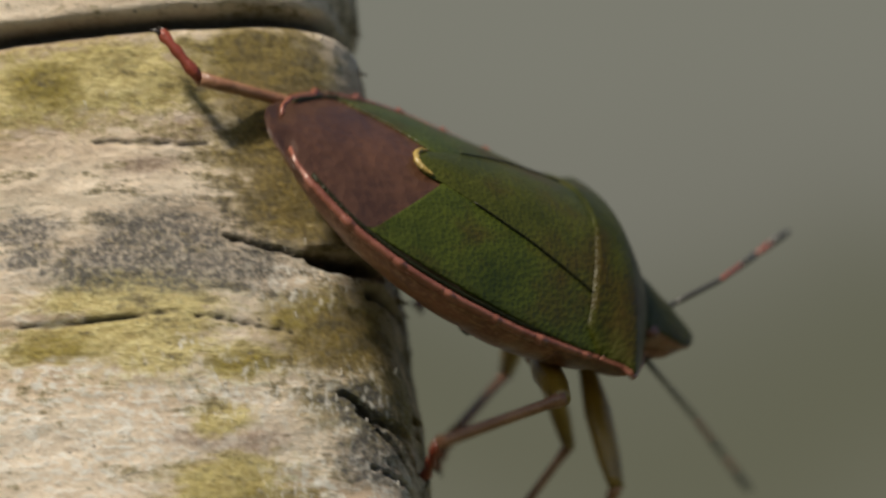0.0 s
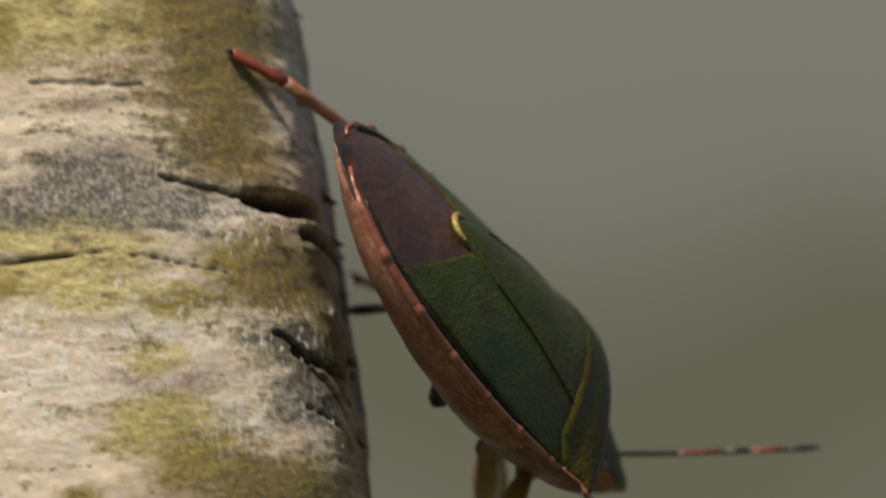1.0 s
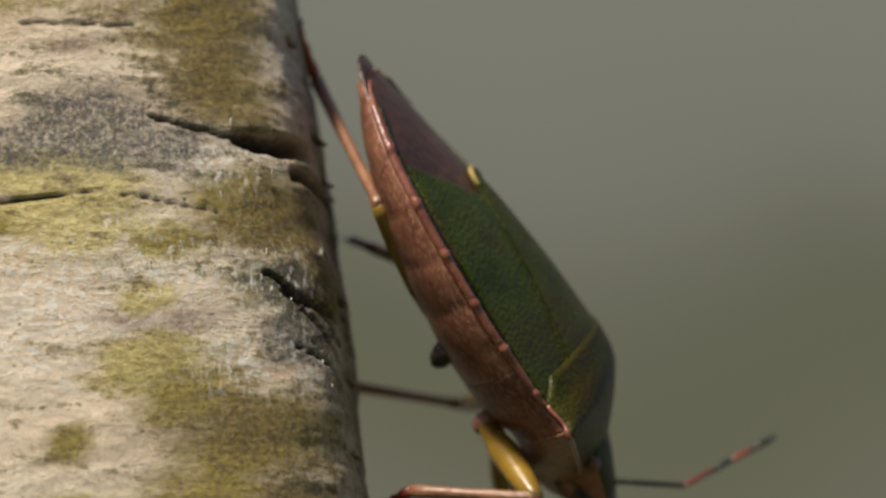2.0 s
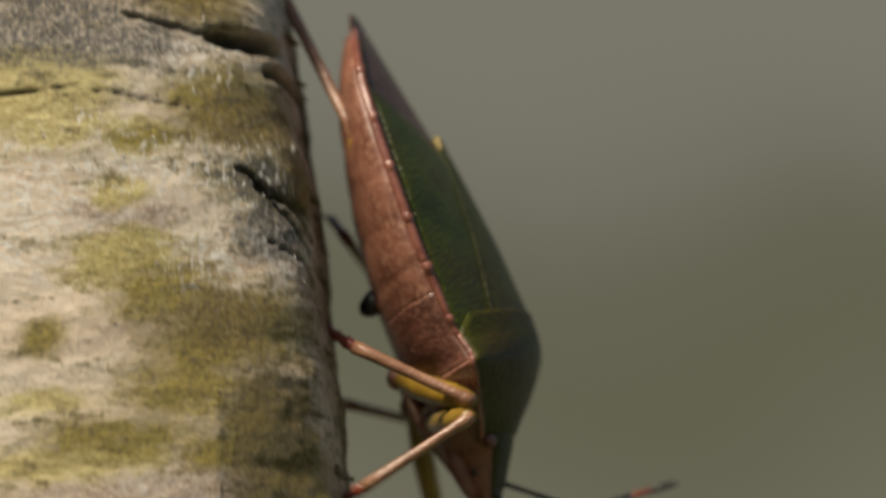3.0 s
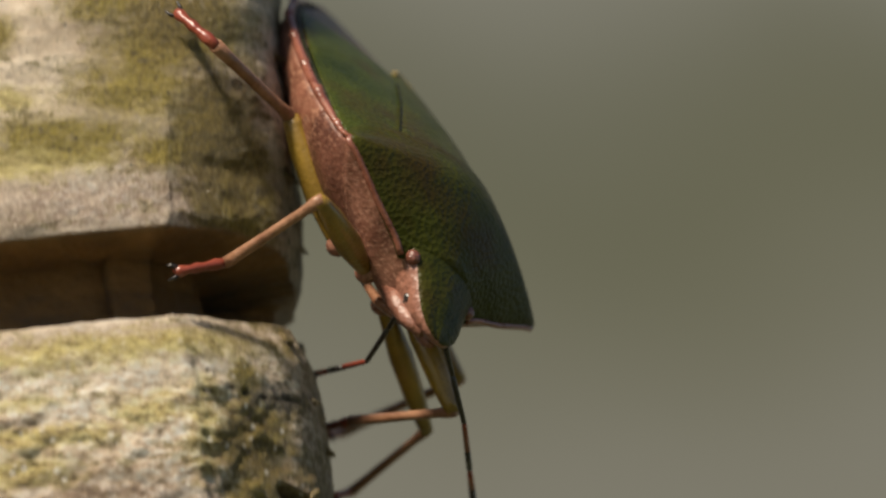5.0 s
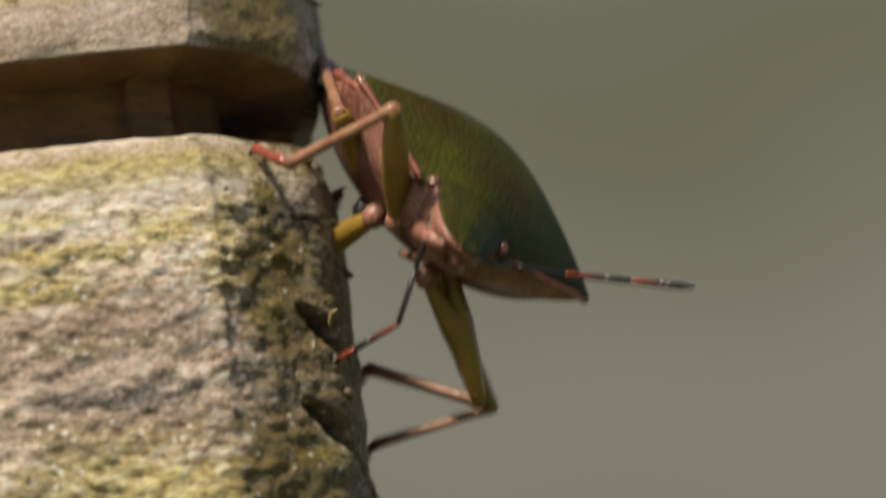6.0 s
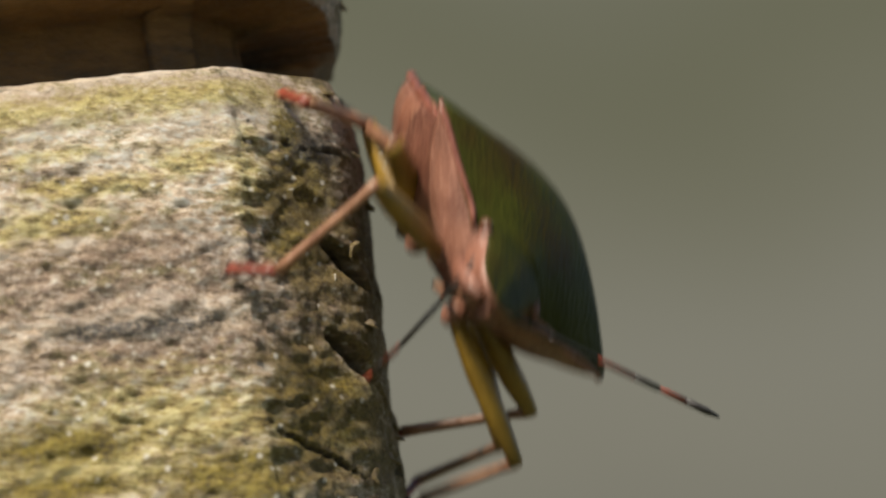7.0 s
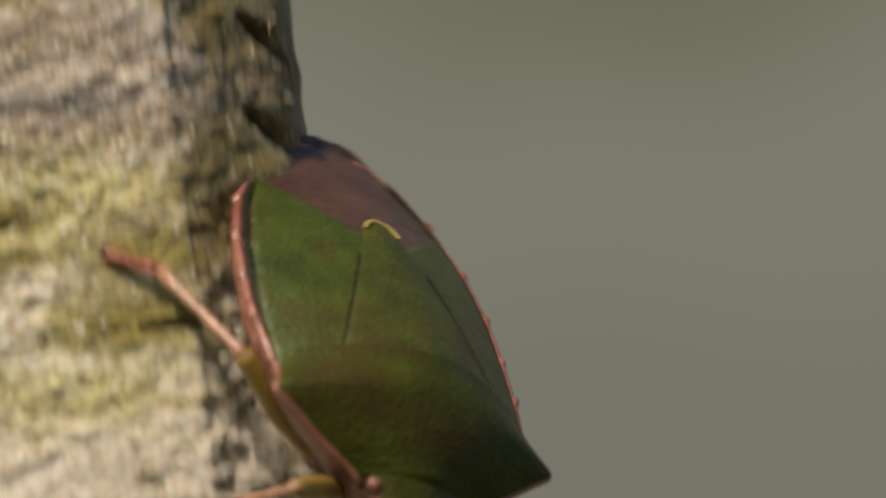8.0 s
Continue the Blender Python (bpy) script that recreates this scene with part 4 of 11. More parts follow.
# ---- what moves ----
def motions():
    walk(bug, [
        (0, turned(1.316, -4.483, -0.985, 55.53, 13.04, 35.20)),
        (0.1, turned(1.451, -4.403, -1.075, 59.82, 15.25, 38.88)),
        (0.2, turned(1.586, -4.323, -1.167, 64.35, 17.18, 42.71)),
        (0.3, turned(1.735, -4.258, -1.321, 67.18, 17.73, 45.17)),
        (0.4, turned(1.897, -4.228, -1.538, 68.06, 17.14, 46.21)),
        (0.5, turned(2.080, -4.180, -1.866, 68.41, 16.80, 47.19)),
        (0.6, turned(2.299, -4.031, -2.541, 66.80, 19.12, 46.01)),
        (0.7, turned(2.547, -3.791, -3.378, 64.69, 23.02, 43.17)),
        (0.8, turned(2.741, -3.557, -4.023, 63.14, 26.00, 42.47)),
        (0.9, turned(2.844, -3.353, -4.348, 63.11, 27.37, 46.78)),
        (1, turned(2.905, -3.177, -4.505, 63.35, 27.66, 50.63)),
        (1.1, turned(3.021, -3.059, -4.537, 64.11, 26.12, 48.35)),
        (1.2, turned(3.094, -2.962, -4.547, 64.96, 24.74, 45.65)),
        (1.3, turned(3.137, -2.839, -4.575, 64.85, 25.91, 44.46)),
        (1.4, turned(3.182, -2.701, -4.605, 64.05, 28.12, 43.57)),
        (1.5, turned(3.230, -2.553, -4.637, 62.63, 31.10, 42.84)),
        (1.6, turned(3.278, -2.396, -4.674, 60.66, 34.63, 42.11)),
        (1.7, turned(3.326, -2.233, -4.720, 58.19, 38.46, 41.23)),
        (1.8, turned(3.370, -2.065, -4.778, 55.31, 42.34, 40.07)),
        (1.9, turned(3.409, -1.895, -4.849, 52.13, 46.00, 38.54)),
        (2, turned(3.442, -1.726, -4.936, 48.83, 49.19, 36.65)),
        (2.1, turned(3.468, -1.560, -5.043, 45.70, 51.68, 34.51)),
        (2.2, turned(3.484, -1.400, -5.172, 43.12, 53.30, 32.34)),
        (2.3, turned(3.488, -1.248, -5.324, 41.58, 53.88, 30.46)),
        (2.4, turned(3.237, -1.103, -5.521, 41.18, 53.27, 28.98)),
        (2.5, turned(2.996, -0.955, -5.690, 40.68, 52.52, 27.34)),
        (2.6, turned(3.036, -0.817, -5.710, 39.82, 52.04, 26.31)),
        (2.7, turned(3.080, -0.663, -5.714, 37.41, 52.50, 23.93)),
        (2.8, turned(2.914, -0.496, -5.745, 27.76, 58.20, 17.19)),
        (2.9, turned(2.700, -0.288, -5.889, 17.96, 65.02, 9.72)),
        (3, turned(2.623, -0.017, -6.514, 23.35, 69.12, 13.59)),
        (3.1, turned(2.744, -0.081, -6.738, 19.32, 69.66, 6.07)),
        (3.2, turned(2.872, -0.208, -6.799, 14.10, 69.62, -2.09)),
        (3.3, turned(2.740, -0.353, -6.823, 15.22, 68.70, -0.76)),
        (3.4, turned(2.565, -0.514, -6.813, 16.56, 67.34, 1.14)),
        (3.5, turned(2.427, -0.609, -6.836, 17.36, 66.72, 2.25)),
        (3.6, turned(2.587, -0.608, -7.532, 5.62, 68.14, -8.09)),
        (3.7, turned(2.798, -0.606, -8.440, -12.35, 68.36, -24.92)),
        (3.8, turned(2.966, -0.676, -8.869, -25.62, 65.45, -39.84)),
        (3.9, turned(3.114, -0.828, -9.107, -34.38, 60.42, -51.61)),
        (4, turned(3.208, -1.016, -9.401, -40.88, 54.89, -59.18)),
        (4.1, turned(3.217, -1.281, -9.764, -45.88, 49.05, -62.38)),
        (4.2, turned(3.213, -1.502, -10.151, -48.71, 44.69, -63.81)),
        (4.3, turned(3.201, -1.610, -10.498, -48.43, 43.22, -65.01)),
        (4.4, turned(3.171, -1.701, -10.809, -47.70, 42.56, -65.86)),
        (4.5, turned(3.129, -1.779, -11.097, -46.61, 42.55, -66.45)),
        (4.6, turned(3.079, -1.843, -11.370, -45.21, 43.04, -66.84)),
        (4.7, turned(3.025, -1.895, -11.637, -43.56, 43.88, -67.09)),
        (4.8, turned(2.974, -1.937, -11.910, -41.71, 44.90, -67.24)),
        (4.9, turned(2.931, -1.969, -12.197, -39.72, 45.96, -67.36)),
        (5, turned(2.898, -1.991, -12.508, -37.66, 46.90, -67.53)),
        (5.1, turned(2.882, -2.007, -12.853, -35.61, 47.55, -67.85)),
        (5.2, turned(2.889, -2.017, -13.243, -33.66, 47.78, -68.43)),
        (5.3, turned(2.921, -2.022, -13.686, -31.92, 47.45, -69.41)),
        (5.4, turned(3.348, -1.748, -14.119, -31.64, 42.98, -72.44)),
        (5.5, turned(3.868, -1.473, -14.701, -32.17, 38.48, -75.93)),
        (5.6, turned(3.740, -1.533, -15.759, -34.30, 34.39, -77.22)),
        (5.7, turned(3.769, -1.595, -16.858, -40.21, 28.12, -78.06)),
        (5.8, turned(4.228, -1.704, -17.658, -59.52, 32.65, -80.30)),
        (5.9, turned(3.939, -1.617, -17.584, -50.79, 27.34, -79.68)),
        (6, turned(3.612, -1.528, -17.424, -41.33, 21.65, -80.02)),
        (6.1, turned(3.625, -1.547, -17.345, -41.89, 20.64, -80.59)),
        (6.2, turned(3.710, -1.567, -17.323, -43.38, 19.56, -81.16)),
        (6.3, turned(3.934, -1.581, -17.548, -46.03, 18.89, -82.10)),
        (6.4, turned(4.242, -1.595, -17.967, -49.93, 18.73, -83.41)),
        (6.5, turned(4.443, -1.609, -18.365, -53.36, 18.79, -84.37)),
        (6.6, turned(4.522, -1.638, -18.551, -55.61, 18.95, -84.79)),
        (6.7, turned(4.565, -1.676, -18.717, -57.43, 19.40, -84.89)),
        (6.8, turned(4.581, -1.705, -19.048, -58.70, 20.25, -84.54)),
        (6.9, turned(4.511, -1.716, -19.576, -58.19, 22.08, -83.27)),
        (7, turned(4.347, -1.730, -20.336, -57.04, 25.30, -81.96)),
        (7.1, turned(4.165, -1.907, -21.390, -57.86, 34.97, -80.78)),
        (7.2, turned(3.958, -2.184, -22.475, -56.94, 44.10, -79.77)),
        (7.3, turned(3.750, -2.364, -23.274, -48.94, 48.15, -74.36)),
        (7.4, turned(3.664, -2.617, -23.806, -39.99, 50.14, -68.11)),
        (7.5, turned(3.830, -2.915, -24.026, -39.35, 51.51, -69.86)),
        (7.6, turned(4.701, -3.776, -26.738, -36.01, 63.29, -75.58)),
        (7.7, turned(4.072, -4.650, -27.626, -16.38, 60.20, -61.53)),
        (7.8, turned(3.388, -5.380, -28.051, -5.66, 53.42, -54.57)),
        (7.9, turned(3.280, -5.749, -28.965, -9.56, 53.30, -61.53)),
        (8, turned(3.564, -5.776, -30.207, -18.20, 53.68, -69.37)),
    ])
    # the head is held up at first and sinks as the bug turns down the stem
    walk(head, [
        (0, turned(5.1, 0, -0.85, 0, -13, 0)),
        (1.2, turned(5.1, 0, -0.85, 0, -13, 0)),
        (2.3, turned(5.05, 0, -1.15, 0, -3, 0)),
        (2.6, turned(5, 0, -1.25, 0, 0, 0)),
        (8, turned(5, 0, -1.25, 0, 0, 0)),
    ])
    walk(front_right[0], [
        (0, turned(0.000, 0.000, 0.000, -0.0, 18.8, -71.1)),
        (0.1, turned(0.000, 0.000, 0.000, -1.5, 13.2, -77.2)),
        (0.15, turned(0.000, 0.000, 0.000, -0.1, 18.6, -74.7)),
        (0.2, turned(0.000, 0.000, 0.000, 1.9, 23.9, -71.7)),
        (0.3, turned(0.000, 0.000, 0.000, -1.0, 33.0, -77.3)),
        (0.4, turned(0.000, 0.000, 0.000, -7.5, 31.6, -88.4)),
        (0.5, turned(0.000, 0.000, 0.000, -11.0, 30.4, -95.4)),
        (0.6, turned(0.000, 0.000, 0.000, -6.8, 31.5, -89.9)),
        (0.7, turned(0.000, 0.000, 0.000, 0.6, 20.0, -78.1)),
        (0.8, turned(0.000, 0.000, 0.000, -5.8, 12.7, -93.1)),
        (0.9, turned(0.000, 0.000, 0.000, -7.1, 21.4, -96.7)),
        (1, turned(0.000, 0.000, 0.000, -6.7, 21.8, -97.1)),
        (1.1, turned(0.000, 0.000, 0.000, -6.8, 21.4, -96.3)),
        (1.2, turned(0.000, 0.000, 0.000, -6.4, 21.7, -94.7)),
        (1.3, turned(0.000, 0.000, 0.000, -5.6, 21.8, -92.2)),
        (1.4, turned(0.000, 0.000, 0.000, -4.4, 21.8, -89.0)),
        (1.5, turned(0.000, 0.000, 0.000, -2.9, 21.6, -85.1)),
        (1.6, turned(0.000, 0.000, 0.000, -1.2, 21.4, -80.7)),
        (1.7, turned(0.000, 0.000, 0.000, 0.5, 21.1, -76.0)),
        (1.8, turned(0.000, 0.000, 0.000, 2.1, 20.8, -71.1)),
        (1.9, turned(0.000, 0.000, 0.000, 3.8, 20.4, -66.3)),
        (2, turned(0.000, 0.000, 0.000, 5.0, 19.7, -61.8)),
        (2.1, turned(0.000, 0.000, 0.000, 5.9, 18.4, -58.2)),
        (2.2, turned(0.000, 0.000, 0.000, 6.3, 16.1, -55.5)),
        (2.3, turned(0.000, 0.000, 0.000, 6.1, 12.9, -53.9)),
        (2.4, turned(0.000, 0.000, 0.000, 5.6, 6.1, -54.0)),
        (2.5, turned(0.000, 0.000, 0.000, 5.2, -0.5, -54.5)),
        (2.6, turned(0.000, 0.000, 0.000, 5.3, -7.1, -57.2)),
        (2.7, turned(0.000, 0.000, 0.000, 7.8, -21.2, -65.1)),
        (2.8, turned(0.000, 0.000, 0.000, 12.5, -32.0, -74.4)),
        (2.9, turned(0.000, 0.000, 0.000, 14.0, -30.7, -77.9)),
        (3, turned(0.000, 0.000, 0.000, 13.7, -21.2, -77.8)),
        (3.1, turned(0.000, 0.000, 0.000, 12.8, -23.5, -75.1)),
        (3.2, turned(0.000, 0.000, 0.000, 12.4, -20.5, -71.3)),
        (3.3, turned(0.000, 0.000, 0.000, 12.4, -24.8, -71.8)),
        (3.4, turned(0.000, 0.000, 0.000, 12.3, -29.7, -72.8)),
        (3.5, turned(0.000, 0.000, 0.000, 12.7, -31.1, -74.6)),
        (3.6, turned(0.000, 0.000, 0.000, 14.1, -35.5, -77.0)),
        (3.7, turned(0.000, 0.000, 0.000, 16.0, -38.6, -79.5)),
        (3.8, turned(0.000, 0.000, 0.000, 16.1, -35.3, -77.7)),
        (3.9, turned(0.000, 0.000, 0.000, 15.5, -30.3, -74.3)),
        (4, turned(0.000, 0.000, 0.000, 15.6, -24.9, -71.9)),
        (4.1, turned(0.000, 0.000, 0.000, 15.6, -18.3, -71.1)),
        (4.2, turned(0.000, 0.000, 0.000, 15.0, 3.6, -71.3)),
        (4.3, turned(0.000, 0.000, 0.000, 15.0, 5.0, -71.9)),
        (4.4, turned(0.000, 0.000, 0.000, 15.0, 5.1, -72.2)),
        (4.5, turned(0.000, 0.000, 0.000, 15.0, 4.1, -72.1)),
        (4.6, turned(0.000, 0.000, 0.000, 15.2, 2.1, -71.9)),
        (4.7, turned(0.000, 0.000, 0.000, 15.3, -0.6, -71.7)),
        (4.8, turned(0.000, 0.000, 0.000, 15.3, -3.7, -71.8)),
        (4.9, turned(0.000, 0.000, 0.000, 15.4, -6.8, -71.9)),
        (5, turned(0.000, 0.000, 0.000, 15.5, -10.2, -72.1)),
        (5.1, turned(0.000, 0.000, 0.000, 15.7, -14.0, -72.2)),
        (5.2, turned(0.000, 0.000, 0.000, 15.8, -18.5, -72.1)),
        (5.3, turned(0.000, 0.000, 0.000, 15.9, -23.9, -71.7)),
        (5.4, turned(0.000, 0.000, 0.000, 14.3, -27.1, -63.2)),
        (5.5, turned(0.000, 0.000, 0.000, 12.8, -27.2, -54.7)),
        (5.6, turned(0.000, 0.000, 0.000, 10.2, -31.0, -52.1)),
        (5.7, turned(0.000, 0.000, 0.000, 9.3, -28.0, -53.2)),
        (5.8, turned(0.000, 0.000, 0.000, 11.8, -14.2, -72.4)),
        (5.9, turned(0.000, 0.000, 0.000, 9.3, -23.1, -63.1)),
        (6, turned(0.000, 0.000, 0.000, 4.6, -31.8, -52.0)),
        (6.1, turned(0.000, 0.000, 0.000, 4.8, -31.1, -51.8)),
        (6.2, turned(0.000, 0.000, 0.000, 5.6, -28.4, -52.9)),
        (6.3, turned(0.000, 0.000, 0.000, 6.6, -25.1, -54.9)),
        (6.4, turned(0.000, 0.000, 0.000, 7.5, -21.5, -57.2)),
        (6.5, turned(0.000, 0.000, 0.000, 8.0, -18.0, -58.2)),
        (6.6, turned(0.000, 0.000, 0.000, 7.9, -13.7, -54.3)),
        (6.7, turned(0.000, 0.000, 0.000, 8.1, -8.5, -47.5)),
        (6.8, turned(0.000, 0.000, 0.000, 8.5, -4.2, -43.4)),
        (6.9, turned(0.000, 0.000, 0.000, 8.2, 4.6, -46.1)),
        (7, turned(0.000, 0.000, 0.000, 6.8, 7.5, -52.7)),
        (7.1, turned(0.000, 0.000, 0.000, 7.4, -5.5, -68.6)),
        (7.2, turned(0.000, 0.000, 0.000, 8.9, -8.5, -83.0)),
        (7.3, turned(0.000, 0.000, 0.000, 9.6, -11.5, -84.8)),
        (7.4, turned(0.000, 0.000, 0.000, 19.0, 3.5, -66.1)),
        (7.45, turned(0.000, 0.000, 0.000, 19.7, 6.8, -65.9)),
        (7.5, turned(0.000, 0.000, 0.000, 20.1, 1.2, -65.5)),
        (7.6, turned(0.000, 0.000, 0.000, 22.4, -15.1, -81.1)),
        (7.7, turned(0.000, 0.000, 0.000, 21.7, -16.4, -80.2)),
        (7.8, turned(0.000, 0.000, 0.000, 19.8, -16.4, -73.6)),
        (7.9, turned(0.000, 0.000, 0.000, 15.8, -19.0, -59.6)),
        (8, turned(0.000, 0.000, 0.000, 14.9, -20.8, -54.0)),
    ])
    walk(front_right[1], [
        (0, turned(1.133, -3.313, -1.196, -110.3, 75.3, -21.1)),
        (0.1, turned(0.802, -3.511, -0.848, -129.5, 75.0, -42.0)),
        (0.15, turned(0.925, -3.383, -1.179, -176.5, 60.9, -95.1)),
        (0.2, turned(1.060, -3.210, -1.504, 173.3, 39.7, -111.7)),
        (0.3, turned(0.682, -3.026, -2.018, 173.9, 15.2, -116.4)),
        (0.4, turned(0.088, -3.148, -1.943, 174.4, 20.3, -117.7)),
        (0.5, turned(-0.301, -3.180, -1.868, 175.3, 24.3, -118.9)),
        (0.6, turned(0.002, -3.156, -1.930, 169.7, 26.7, -132.1)),
        (0.7, turned(0.718, -3.402, -1.266, 144.9, 39.8, -168.3)),
        (0.8, turned(-0.196, -3.605, -0.808, 78.9, 65.5, 109.7)),
        (0.9, turned(-0.406, -3.422, -1.348, 46.6, 64.3, 71.6)),
        (1, turned(-0.421, -3.409, -1.374, 34.4, 63.8, 57.1)),
        (1.1, turned(-0.380, -3.425, -1.346, 36.2, 74.3, 60.1)),
        (1.2, turned(-0.282, -3.426, -1.369, 54.1, 85.1, 79.4)),
        (1.3, turned(-0.134, -3.434, -1.370, 76.5, 88.6, 102.6)),
        (1.4, turned(0.061, -3.436, -1.372, 48.1, 89.8, 74.6)),
        (1.5, turned(0.295, -3.427, -1.364, 10.2, 88.0, 37.4)),
        (1.6, turned(0.558, -3.400, -1.350, 18.0, 84.7, 45.6)),
        (1.7, turned(0.837, -3.348, -1.334, 23.4, 80.3, 51.6)),
        (1.8, turned(1.120, -3.272, -1.316, 27.6, 75.4, 56.4)),
        (1.9, turned(1.393, -3.176, -1.290, 31.4, 70.7, 60.7)),
        (2, turned(1.642, -3.073, -1.245, 34.9, 66.6, 64.9)),
        (2.1, turned(1.854, -2.983, -1.163, 38.6, 63.7, 69.4)),
        (2.2, turned(2.017, -2.927, -1.027, 42.7, 62.3, 74.5)),
        (2.3, turned(2.124, -2.917, -0.821, 48.1, 62.9, 81.0)),
        (2.4, turned(2.159, -2.979, -0.388, 52.1, 63.7, 86.1)),
        (2.5, turned(2.153, -3.009, 0.032, 55.6, 64.6, 90.4)),
        (2.6, turned(1.986, -3.088, 0.461, 58.4, 63.4, 93.1)),
        (2.7, turned(1.450, -3.131, 1.337, 53.4, 63.3, 86.9)),
        (2.8, turned(0.842, -3.024, 1.958, 16.1, 67.7, 44.0)),
        (2.9, turned(0.666, -3.107, 1.895, 10.3, 56.4, 35.5)),
        (3, turned(0.730, -3.371, 1.338, -66.3, 72.6, -39.3)),
        (3.1, turned(0.875, -3.281, 1.470, 1.5, 81.9, 29.1)),
        (3.2, turned(1.111, -3.283, 1.295, 62.0, 67.5, 90.5)),
        (3.3, turned(1.050, -3.190, 1.552, 59.1, 76.2, 87.6)),
        (3.4, turned(0.949, -3.071, 1.833, -75.0, 84.6, -46.3)),
        (3.5, turned(0.845, -3.051, 1.915, -88.0, 74.0, -60.5)),
        (3.6, turned(0.680, -2.936, 2.147, -55.4, 77.7, -27.2)),
        (3.7, turned(0.530, -2.841, 2.309, 0.4, 77.2, 30.2)),
        (3.8, turned(0.640, -2.949, 2.140, 14.2, 75.2, 44.8)),
        (3.9, turned(0.869, -3.075, 1.865, 10.4, 74.5, 41.6)),
        (4, turned(1.044, -3.190, 1.557, 9.6, 74.3, 41.4)),
        (4.1, turned(1.135, -3.323, 1.166, 73.1, 70.6, 106.5)),
        (4.2, turned(1.182, -3.498, -0.234, 119.9, 45.0, 154.1)),
        (4.3, turned(1.147, -3.503, -0.325, 124.0, 40.8, 159.8)),
        (4.4, turned(1.129, -3.508, -0.332, 125.7, 39.6, 162.4)),
        (4.5, turned(1.135, -3.512, -0.263, 126.2, 40.9, 163.1)),
        (4.6, turned(1.151, -3.514, -0.134, 125.7, 44.3, 162.3)),
        (4.7, turned(1.163, -3.513, 0.040, 124.5, 49.6, 160.7)),
        (4.8, turned(1.157, -3.506, 0.238, 122.8, 55.9, 158.4)),
        (4.9, turned(1.138, -3.493, 0.443, 120.6, 62.5, 155.9)),
        (5, turned(1.116, -3.466, 0.656, 118.8, 68.8, 153.8)),
        (5.1, turned(1.096, -3.420, 0.892, 119.5, 74.1, 154.3)),
        (5.2, turned(1.080, -3.339, 1.174, 126.7, 78.1, 161.8)),
        (5.3, turned(1.066, -3.211, 1.498, 147.6, 80.2, -176.7)),
        (5.4, turned(1.488, -2.939, 1.684, 178.6, 77.5, -141.1)),
        (5.5, turned(1.901, -2.688, 1.689, -171.3, 69.0, -125.7)),
        (5.6, turned(1.951, -2.501, 1.905, 175.5, 63.1, -139.9)),
        (5.7, turned(1.956, -2.618, 1.734, 161.2, 58.9, -156.8)),
        (5.8, turned(1.080, -3.421, 0.906, 125.6, 63.4, 162.4)),
        (5.9, turned(1.538, -3.035, 1.453, 144.1, 61.7, -176.4)),
        (6, turned(1.935, -2.479, 1.949, 159.4, 59.0, -158.2)),
        (6.1, turned(1.957, -2.492, 1.910, 152.5, 59.4, -165.8)),
        (6.2, turned(1.963, -2.595, 1.761, 144.0, 58.7, -175.1)),
        (6.3, turned(1.927, -2.737, 1.575, 142.6, 58.9, -176.4)),
        (6.4, turned(1.866, -2.894, 1.353, 144.1, 59.4, -174.2)),
        (6.5, turned(1.854, -2.991, 1.143, 144.4, 59.6, -173.5)),
        (6.6, turned(2.098, -2.918, 0.879, 140.0, 56.9, -178.3)),
        (6.7, turned(2.471, -2.698, 0.551, 134.7, 53.4, 175.7)),
        (6.8, turned(2.680, -2.537, 0.270, 128.1, 54.6, 167.9)),
        (6.9, turned(2.558, -2.657, -0.294, 106.0, 65.4, 142.1)),
        (7, turned(2.223, -2.919, -0.478, 86.3, 74.9, 121.1)),
        (7.1, turned(1.344, -3.429, 0.354, 124.0, 66.6, 155.9)),
        (7.2, turned(0.442, -3.633, 0.547, 153.5, 55.6, -173.7)),
        (7.3, turned(0.329, -3.610, 0.739, 153.0, 59.3, -175.7)),
        (7.4, turned(1.495, -3.377, -0.225, 97.9, 76.0, 119.4)),
        (7.45, turned(1.503, -3.352, -0.438, 88.1, 79.2, 107.1)),
        (7.5, turned(1.535, -3.366, -0.073, -40.8, 79.1, -25.2)),
        (7.6, turned(0.552, -3.531, 0.959, -146.4, 62.8, -126.4)),
        (7.7, turned(0.606, -3.498, 1.044, -174.5, 49.8, -159.6)),
        (7.8, turned(1.001, -3.406, 1.043, 167.8, 48.0, 176.8)),
        (7.9, turned(1.769, -3.017, 1.207, 161.2, 47.7, 167.2)),
        (8, turned(2.035, -2.797, 1.312, 155.3, 49.0, 159.7)),
    ])
